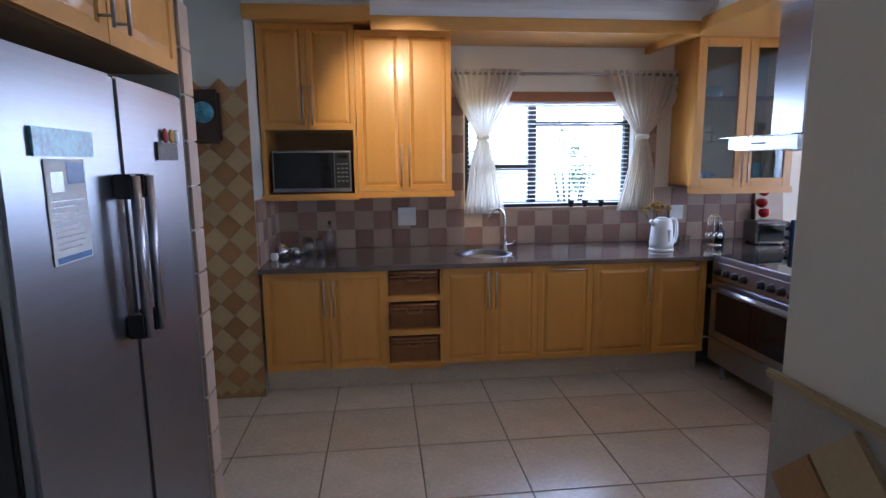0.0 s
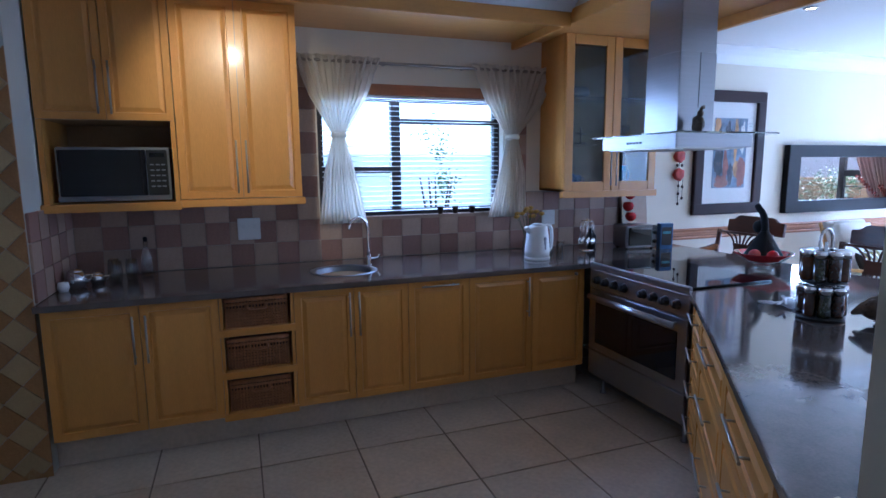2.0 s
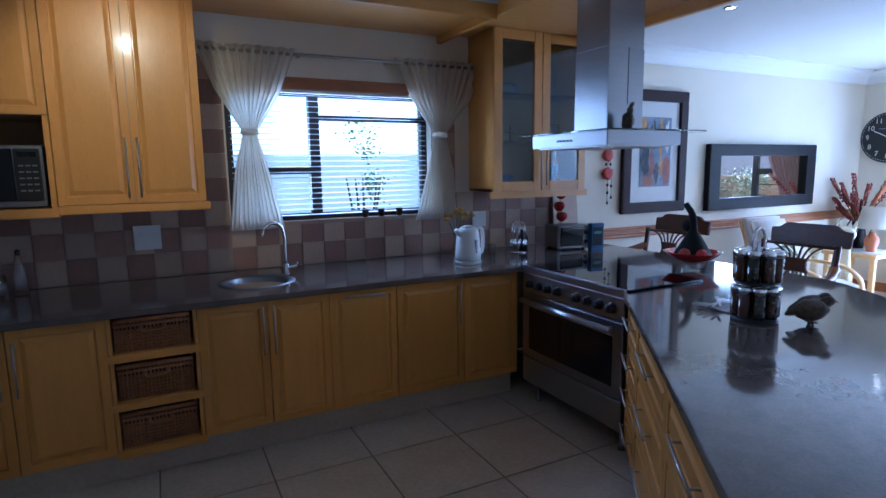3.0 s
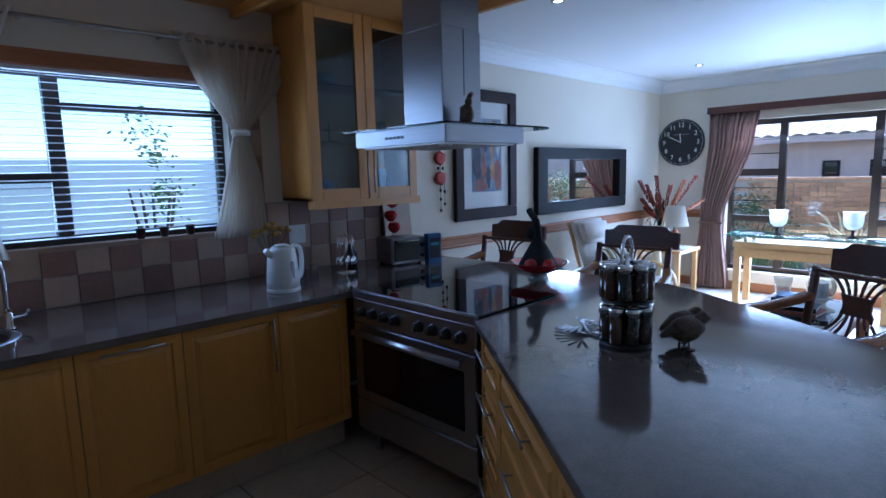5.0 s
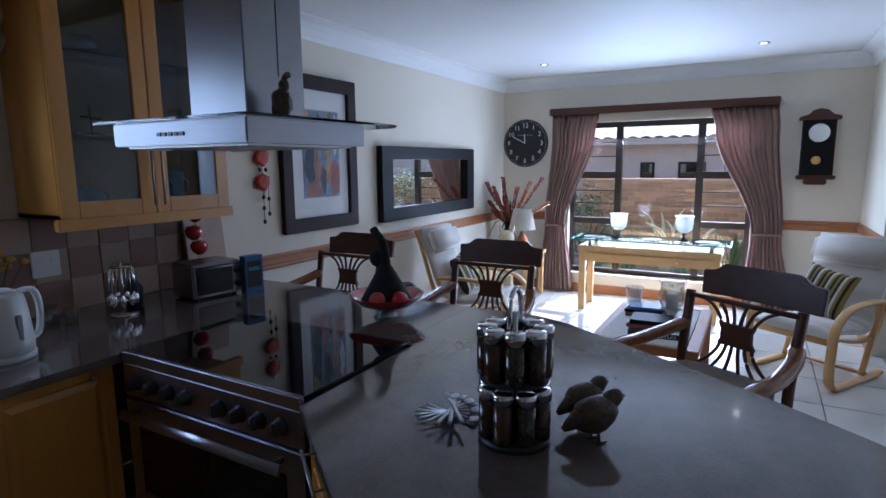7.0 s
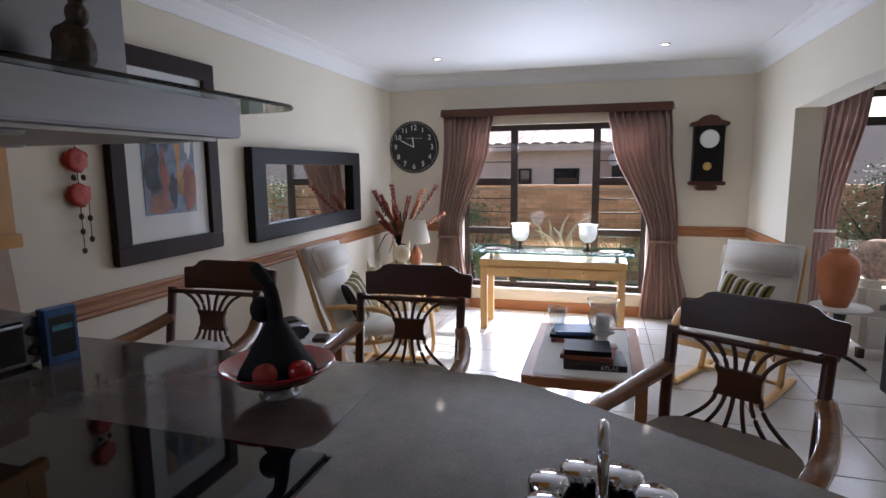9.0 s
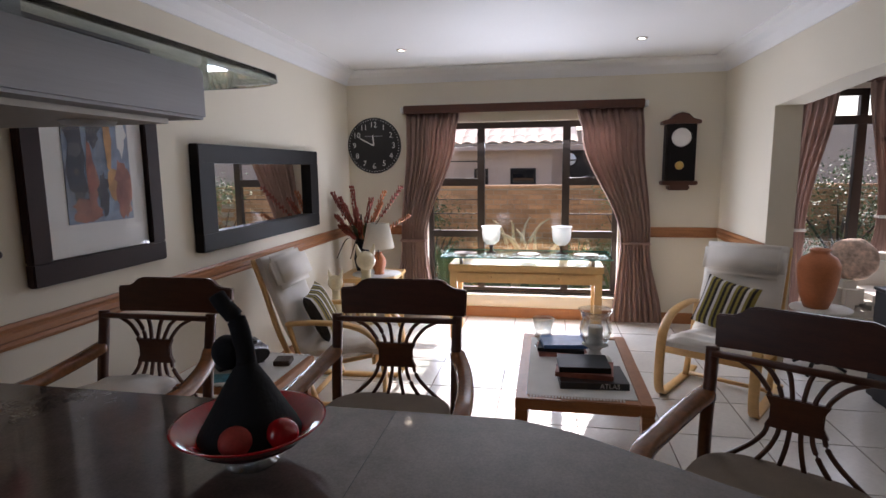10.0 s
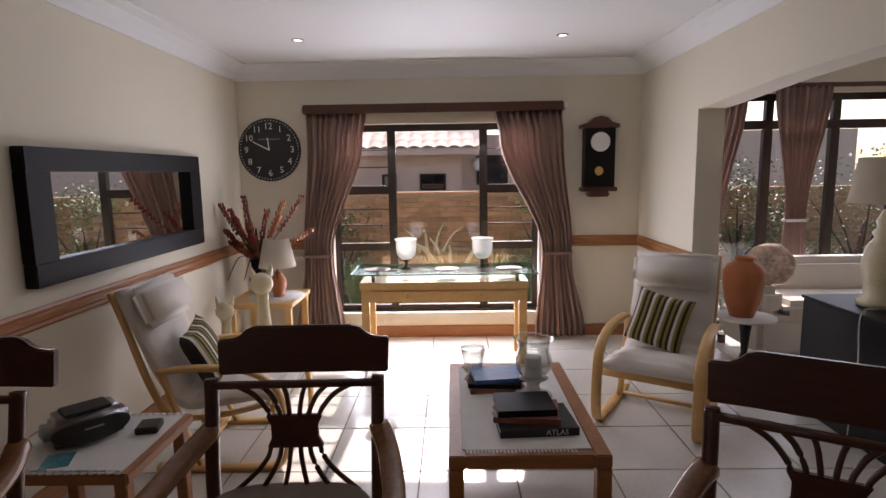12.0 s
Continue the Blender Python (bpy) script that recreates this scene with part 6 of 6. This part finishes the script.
# ---- sun room beyond the arch ----
bc = thing("black_cabinet", "low black cabinet in the sun room", "cabinet")
part("body", box(5.75, 6.54, 0.22, 0.72, 0.03, 0.745, 0.006), M_DARK, bc)
part("top", box(5.74, 6.55, 0.21, 0.73, 0.745, 0.765, 0.004), M_DARK, bc)
part("plinth", box(5.78, 6.51, 0.25, 0.69, 0, 0.03), M_DARK, bc)
cl = thing("large_table_lamp", "large cream turned lamp with linen shade", "lamp", (6.22, 0.47, 0.765))
part("base", lathe([(0, 0), (0.12, 0), (0.125, 0.03), (0.09, 0.06), (0.10, 0.14), (0.115, 0.24), (0.10, 0.34), (0.06, 0.40), (0.075, 0.43), (0.05, 0.46), (0.06, 0.50), (0.03, 0.56), (0, 0.57)], 32), M_CATW, cl)
part("shade", lathe([(0.205, 0.60), (0.165, 0.86), (0.162, 0.86), (0.202, 0.60)], 40), M_SHADE, cl)
part("cord", sweep([(-0.12, 0.10, 0.01), (-0.2, 0.262, 0.0), (-0.22, 0.27, -0.3), (-0.2, 0.28, -0.7)], 0.004, seg=6), M_WHITE, cl)
pt = thing("pedestal_table", "small black pedestal table with pale top", "side table", (7.02, 0.82, 0))
part("top", lathe([(0, 0.48), (0.20, 0.48), (0.205, 0.49), (0.20, 0.50), (0, 0.50)], 36), M_LINEN, pt)
part("column", lathe([(0, 0.06), (0.03, 0.06), (0.045, 0.14), (0.022, 0.22), (0.035, 0.38), (0.05, 0.479), (0, 0.479)], 20), M_BLACK, pt)
for i in range(3):
    a = i * 2 * math.pi / 3 + 0.4
    part("foot", sweep([(0.02 * math.cos(a), 0.02 * math.sin(a), 0.12), (0.10 * math.cos(a), 0.10 * math.sin(a), 0.08), (0.20 * math.cos(a), 0.20 * math.sin(a), 0.012)], 0.018, seg=8, taper=0.7), M_BLACK, pt)
tv = thing("terracotta_jar", "round terracotta jar on the pedestal table", "jar", (7.02, 0.855, 0.501))
part("jar", lathe([(0, 0), (0.08, 0), (0.115, 0.10), (0.138, 0.24), (0.14, 0.32), (0.115, 0.375), (0.07, 0.405), (0.06, 0.42), (0.072, 0.44), (0.064, 0.44), (0.05, 0.42), (0, 0.38)], 36), M_TERRA, tv)
sf = thing("sofa", "beige upholstered sofa in the sun room", "sofa")
part("base", box(7.30, 8.02, -0.75, 0.55, 0.08, 0.40, 0.05), M_CANVAS, sf)
part("seat_cushion", box(7.30, 7.82, -0.72, 0.35, 0.40, 0.53, 0.05), M_CANVAS, sf)
part("arm", box(7.30, 8.02, 0.36, 0.58, 0.40, 0.64, 0.06), M_CANVAS, sf)
part("backrest", box(7.80, 8.02, -0.75, 0.36, 0.40, 0.80, 0.06), M_CANVAS, sf)
for x in (7.34, 7.94):
    for y in (-0.7, 0.5):
        part("foot", box(x, x + 0.05, y, y + 0.05, 0, 0.08), M_MAHOG, sf)
pc = thing("printed_cushion", "white cushion with rust leaf print on the sofa arm", "cushion", (7.45, 0.43, 0.635), 60)
part("cover", moved(ball(0, 0, 0.165, 0.18, 0.07, 0.17, 4, rough=0.1), pose(0, 0, 0, 10)), M_PRINT, pc)


# ---- outdoors ----
structure("ground", prism([(-400, -400), (400, -400), (400, 400), (-400, 400)], -0.31, -0.30), M_LAWN, "green lawn reaching far away", "ground")
structure("pavement", box(XE + 0.24, 9.6, -5, 8, -0.30, -0.06), M_PAVE, "pale paving outside the lounge window", "paving")
bw = thing("garden_wall", "yellow-brown face brick garden wall", "wall")
part("core", box(11.51, 11.70, -6, 10, -0.30, 1.24), M_MORTAR, bw)
part("coping", box(11.46, 11.74, -6, 10, 1.24, 1.29, 0.008), M_BRICK, bw)
brick_me = mesh_of("brick", box(-0.02, 0.02, -0.108, 0.108, -0.034, 0.034, 0.004), M_BRICK)
for r in range(19):
    for i in range(15):
        y = 1.55 + i * 0.226 + (0.113 if r % 2 else 0)
        ob = new("brick", brick_me)
        ob.parent, ob.location = bw, (11.505 + 0.004 * random.random(), y, -0.20 + r * 0.0765)
bm = None
V, F = [], []
for r in range(19):
    for i in range(68):
        y = -5.9 + i * 0.226 + (0.113 if r % 2 else 0)
        if 1.43 < y < 5.0:
            continue
        z = -0.20 + r * 0.0765
        b0 = len(V)
        V += [(11.487 + a, y + b, z + c) for a in (0, 0.03) for b in (-0.107, 0.107) for c in (-0.033, 0.033)]
        F += [tuple(b0 + k for k in f) for f in ((0, 1, 3, 2), (0, 2, 6, 4), (1, 5, 7, 3), (0, 4, 5, 1), (2, 3, 7, 6))]
me = bpy.data.meshes.new("far_bricks")
me.from_pydata(V, [], F)
me.materials.append(M_BRICK)
fbk = new("far_bricks", me)
fbk.parent = bw
tagged(fbk, kind="stuff")
nh = thing("neighbour_house", "pinkish rendered house with tiled roof beyond the garden wall", "house")
part("wall", box(14.6, 19, 2.75, 12, -0.3, 2.03), M_HOUSE, nh)
part("wall", box(15.6, 19, -6, 2.75, -0.3, 2.40), M_HOUSE, nh)
part("fascia", box(14.08, 14.14, 2.30, 12.2, 1.93, 2.05), M_HOUSE, nh)
for y0, y1 in ((3.08, 3.62), (4.1, 4.4)):
    w = part("window", box(14.57, 14.60, y0, y1, 1.22, 1.56), M_DARK, nh)
    part("pane", box(14.565, 14.571, y0 + 0.05, y1 - 0.05, 1.26, 1.52), M_BLACKGLASS, w)
part("window", box(15.56, 15.60, 1.7, 2.4, 1.3, 1.95), M_DARK, nh)
part("alarm_box", moved(lathe([(0, 0), (0.14, 0), (0.14, 0.05), (0, 0.06)], 24), pose(15.6, 2.35, 1.75, 0, -90, 0)), M_WHITE, nh)
rt = None
prof = [(j, 0.045 * math.sin(j / 6 * math.pi)) for j in range(7)]
tile_bm = bmesh.new()
rows2 = []
for d, dz in ((0.0, 0.0), (0.42, 0.012)):
    rows2.append([tile_bm.verts.new((d, -0.13 + 0.26 * j / 6, h_ + dz)) for j, h_ in prof])
for j in range(6):
    tile_bm.faces.new((rows2[0][j], rows2[0][j + 1], rows2[1][j + 1], rows2[1][j])).smooth = True
    lo0, lo1 = tile_bm.verts.new((0, -0.13 + 0.26 * j / 6, prof[j][1] - 0.02)), tile_bm.verts.new((0, -0.13 + 0.26 * (j + 1) / 6, prof[j + 1][1] - 0.02))
    tile_bm.faces.new((rows2[0][j], rows2[0][j + 1], lo1, lo0))
roof_tile = mesh_of("roof_tile", tile_bm, M_ROOF)
slope = math.radians(24)
part("roof", moved(box(0, 4.5, 2.25, 12.3, -0.06, -0.012), pose(14.05, 0, 2.07, 0, -24, 0)), M_ROOF, nh)
for r in range(11):
    for i in range(25):
        y = 2.38 + i * 0.262
        if y - 2.25 < r * 0.36:
            continue
        ob = new("roof_tile", roof_tile)
        ob.parent, ob.matrix_basis = nh, pose(14.05 + r * 0.36 * math.cos(slope), y, 2.07 + r * 0.36 * math.sin(slope), 0, -24 + 2, 0)


def strap_plant(x, y, z, n, length, material, seed, plume=0):
    rnd = random.Random(seed)
    p = thing("strap_leaf_plant", "clump of arching strap-leaved garden plant", "plant", (x, y, z), 0, "garden clumps")
    bm = None
    for i in range(n):
        a, r, h = rnd.uniform(0, 6.28), rnd.uniform(0.3, 1) * length * 0.6, rnd.uniform(0.5, 1) * length
        c, s = math.cos(a), math.sin(a)
        bm = sweep([(0.03 * c, 0.03 * s, 0), (r * 0.35 * c, r * 0.35 * s, h * 0.75), (r * 0.8 * c, r * 0.8 * s, h * 0.9), (r * 1.2 * c, r * 1.2 * s, h * 0.62)], 0.022, 0.002, n=3, bm=bm, taper=0.15)
    part("leaves", bm, material, p)
    for i in range(plume):
        a = rnd.uniform(0, 6.28)
        tip = (0.25 * math.cos(a), 0.35 * math.sin(a), length * 1.25)
        part("plume", join(sweep([(0, 0, 0), (tip[0] * 0.3, tip[1] * 0.3, length * 0.7), tip], 0.004, seg=4), sweep([(tip[0] * 0.6, tip[1] * 0.6, length * 0.95), tip, (tip[0] * 1.5, tip[1] * 1.5, length * 1.4)], 0.03, seg=7, taper=0.3)), M_PLUME, p)


for i, (x, y, n, ln, mt, pl_) in enumerate(((10.4, 4.3, 60, 0.9, M_GREENL, 0), (10.0, 3.75, 60, 0.85, M_GREEN, 0), (10.3, 3.0, 46, 0.7, M_GREENL, 5), (10.8, 3.3, 40, 0.8, M_PLUME, 4), (10.6, 2.4, 60, 0.95, M_GREEN, 0), (10.2, 1.9, 60, 1.0, M_GREENL, 0), (11.0, 1.4, 60, 1.0, M_GREEN, 0), (10.0, 0.3, 60, 1.0, M_GREEN, 0), (10.6, -0.4, 60, 1.1, M_GREENL, 0), (10.0, -1.3, 60, 1.1, M_GREEN, 0))):
    strap_plant(x, y, -0.3, n, ln, mt, i + 3, pl_)


def leafy(name, x, y, z, w, h, n, material, seed, label, trunk=0.0):
    rnd = random.Random(seed)
    p = thing(name, label, name.replace("_", " "), (x, y, z), 0)
    part("trunk", sweep([(0, 0, 0), (0.05, 0.02, h * 0.3), (0.02, -0.05, h * 0.6)], 0.02 + 0.03 * h / 2, seg=8, taper=0.5), M_BROWN, p)
    for i in range(5):
        a = i * 1.3
        part("limb", sweep([(0.03, 0, h * 0.25), (w * 0.2 * math.cos(a), w * 0.2 * math.sin(a), h * 0.5), (w * 0.4 * math.cos(a), w * 0.4 * math.sin(a), h * 0.75)], 0.014 * h, seg=6, taper=0.3), M_BROWN, p)
    V, F = [], []
    lumps = [(rnd.gauss(0, w * 0.25), rnd.gauss(0, w * 0.25), h * rnd.uniform(0.3, 1.0), w * rnd.uniform(0.14, 0.28)) for _ in range(14)]
    for i in range(n):
        lx, ly, lz, lr = rnd.choice(lumps)
        c = Vector((lx + rnd.gauss(0, lr * 0.6), ly + rnd.gauss(0, lr * 0.6), max(trunk, lz + rnd.gauss(0, lr * 0.6))))
        d = Vector((rnd.gauss(0, 1), rnd.gauss(0, 1), rnd.gauss(0, 0.6))).normalized() * rnd.uniform(0.03, 0.07)
        s = d.cross(Vector((rnd.random(), rnd.random(), 1))).normalized() * 0.016
        b0 = len(V)
        V += [tuple(c), tuple(c + d * 0.5 + s), tuple(c + d), tuple(c + d * 0.5 - s)]
        F.append((b0, b0 + 1, b0 + 2, b0 + 3))
    me = bpy.data.meshes.new("crown")
    me.from_pydata(V, [], F)
    me.materials.append(material)
    ob = new("crown", me)
    ob.parent = p


for i, (x, y, w, h, n) in enumerate(((10.9, 1.6, 1.0, 1.6, 2200), (11.0, 4.6, 1.0, 1.2, 1600), (10.8, 0.3, 1.4, 1.6, 2600), (11.1, -1.2, 1.6, 1.9, 3000), (10.6, -2.6, 1.6, 1.9, 2600))):
    leafy("garden_shrub", x, y, -0.3, w, h, n, M_GREEN if i % 2 else M_GREENL, 20 + i, "leafy green garden shrub against the brick wall")
leafy("garden_shrub", 2.75, 7.2, -0.3, 0.5, 2.3, 900, M_GREENL, 40, "leafy green shrub outside the kitchen window")
structure("boundary_wall", box(-3, 7, 9.2, 9.4, -0.3, 1.75), mat("pale_wall_render", (0.72, 0.68, 0.62), 0.8, vary=0.06, scale=2), "pale rendered boundary wall outside the kitchen", "wall")

# ---- tiles ----
def floor_tiles(parent_name, x0, x1, y0, y1, px, py, step, material, label):
    fl = thing(parent_name, label, "floor", kind="structure")
    g = 0.004
    made = {}
    i0, i1 = math.floor((x0 - px) / step), math.ceil((x1 - px) / step)
    j0, j1 = math.floor((y0 - py) / step), math.ceil((y1 - py) / step)
    for i in range(i0, i1):
        for j in range(j0, j1):
            a0, a1 = max(x0, px + i * step + g), min(x1, px + (i + 1) * step - g)
            b0, b1 = max(y0, py + j * step + g), min(y1, py + (j + 1) * step - g)
            if a1 - a0 < 0.02 or b1 - b0 < 0.02:
                continue
            key = (round(a1 - a0, 3), round(b1 - b0, 3))
            if key not in made:
                made[key] = mesh_of("tile", box(-key[0] / 2, key[0] / 2, -key[1] / 2, key[1] / 2, -0.006, 0.0, 0.0015), material)
            ob = new("tile", made[key])
            ob.parent, ob.location = fl, ((a0 + a1) / 2, (b0 + b1) / 2, 0)


floor_tiles("floor_kitchen", XW, 2.90, YS, YN, 1.085, 3.86, 0.510, M_TILE, "cream ceramic kitchen floor tiles")
floor_tiles("floor_lounge", 2.90, XE, YS, YN, 7.30, 1.645, 0.505, M_TILE2, "off-white ceramic lounge floor tiles")

splash = thing("wall_splashback", "checkered pink-brown and beige wall tiles", "wall tiles", kind="structure")
S = 0.1485
tm = [mesh_of("tile", box(0.0015, S - 0.0015, -0.014, -0.001, 0.0015, S - 0.0015, 0.0025), m_) for m_ in (M_SPLASH_A, M_SPLASH_B)]
part("grout", box(-0.415, 1.07, -0.006 + YN, YN - 0.001, 0.89, 1.345), M_MORTAR, splash)
part("grout", box(1.07, 2.51, -0.006 + YN, YN - 0.001, 0.89, 1.187), M_MORTAR, splash)
part("grout", box(2.51, 3.75, -0.006 + YN, YN - 0.001, 0.89, 1.345), M_MORTAR, splash)
for i in range(28):
    for r in range(2 if 1.05 < -0.412 + i * S < 2.42 else 3):
        ob = new("tile", tm[(i + r) % 2])
        ob.parent, ob.location = splash, (-0.412 + i * S, YN, 0.892 + r * S)
part("grout", box(0.915, 1.035, YN - 0.006, YN - 0.001, 1.345, 2.20), M_MORTAR, splash)
part("grout", box(2.545, 2.70, YN - 0.006, YN - 0.001, 1.345, 2.20), M_MORTAR, splash)
for k, x in enumerate((0.92, 2.546)):
    for r in range(6):
        ob = new("tile", tm[(k + r) % 2])
        ob.parent, ob.location = splash, (x, YN, 1.34 + r * S)
dia = thing("wall_diamond_tiles", "tan and cream diamond wall tiles on the pier", "wall tiles", kind="structure")
R = 0.085


def diamond(name, hw0, hw1):
    return prism([(hw0, 0), (0, -R + 0.002), (hw1, 0), (0, R - 0.002)], 0, 0.012, (), 0.002)


dm = [mesh_of("tile", moved(diamond("d", -R + 0.002, R - 0.002), pose(0, 0, 0, 90)), m_) for m_ in (M_DIA_A, M_DIA_B)]
hm = [mesh_of("tile", moved(diamond("d", -R + 0.002, 0.0005), pose(0, 0, 0, 90)), m_) for m_ in (M_DIA_A, M_DIA_B)]
part("grout", box(-1.3, -0.42, 4.160, 4.1645, 0, 2.055), M_MORTAR, dia)
for i in range(11):
    for j in range(25):
        if (i + j) % 2 == 0 or not 0 < j:
            x, z = -0.42 - i * R, j * R - 0.02
            ob = new("tile", (hm if i == 0 else dm)[(j % 2)])
            ob.parent, ob.location = dia, (x, 4.1645, z)
em = mesh_of("tile", box(-0.012, 0.0, 0.002, 0.098, 0.002, 0.148, 0.003), M_SPLASH_B)
ed = thing("wall_edge_tiles", "cream edging tiles on the nib wall", "wall tiles", kind="structure")
for i in range(14):
    ob = new("tile", em)
    ob.parent, ob.location = ed, (-0.233, 2.40, i * 0.15)
for i in range(3):
    for k in range(5):
        ob = new("tile", tm[(i + k) % 2])
        ob.parent, ob.matrix_basis = ed, pose(-0.42, 4.17 + k * S, 0.892 + i * S, 0, 0, 90)
# dado of diamonds on the wall end near the entrance
nd = thing("wall_entrance_tiles", "cream and tan diamond dado tiles on the wall end", "wall tiles", kind="structure")
part("grout", box(1.121, 1.13, 0.0, 1.355, 0, 1.165), M_MORTAR, nd)
part("cap", box(1.114, 1.13, 0.0, 1.372, 1.165, 1.18, 0.003), M_DIA_B, nd)
ndm = [mesh_of("tile", moved(diamond("d", -R + 0.002, R - 0.002), pose(0, 0, 0, 90, 0, -90)), m_) for m_ in (M_DIA_A, M_DIA_B)]
for i in range(15):
    for j in range(1, 14):
        if (i + j) % 2 == 0:
            ob = new("tile", ndm[j % 2])
            ob.parent, ob.location = nd, (1.122, 1.25 - i * R, j * R - 0.03)
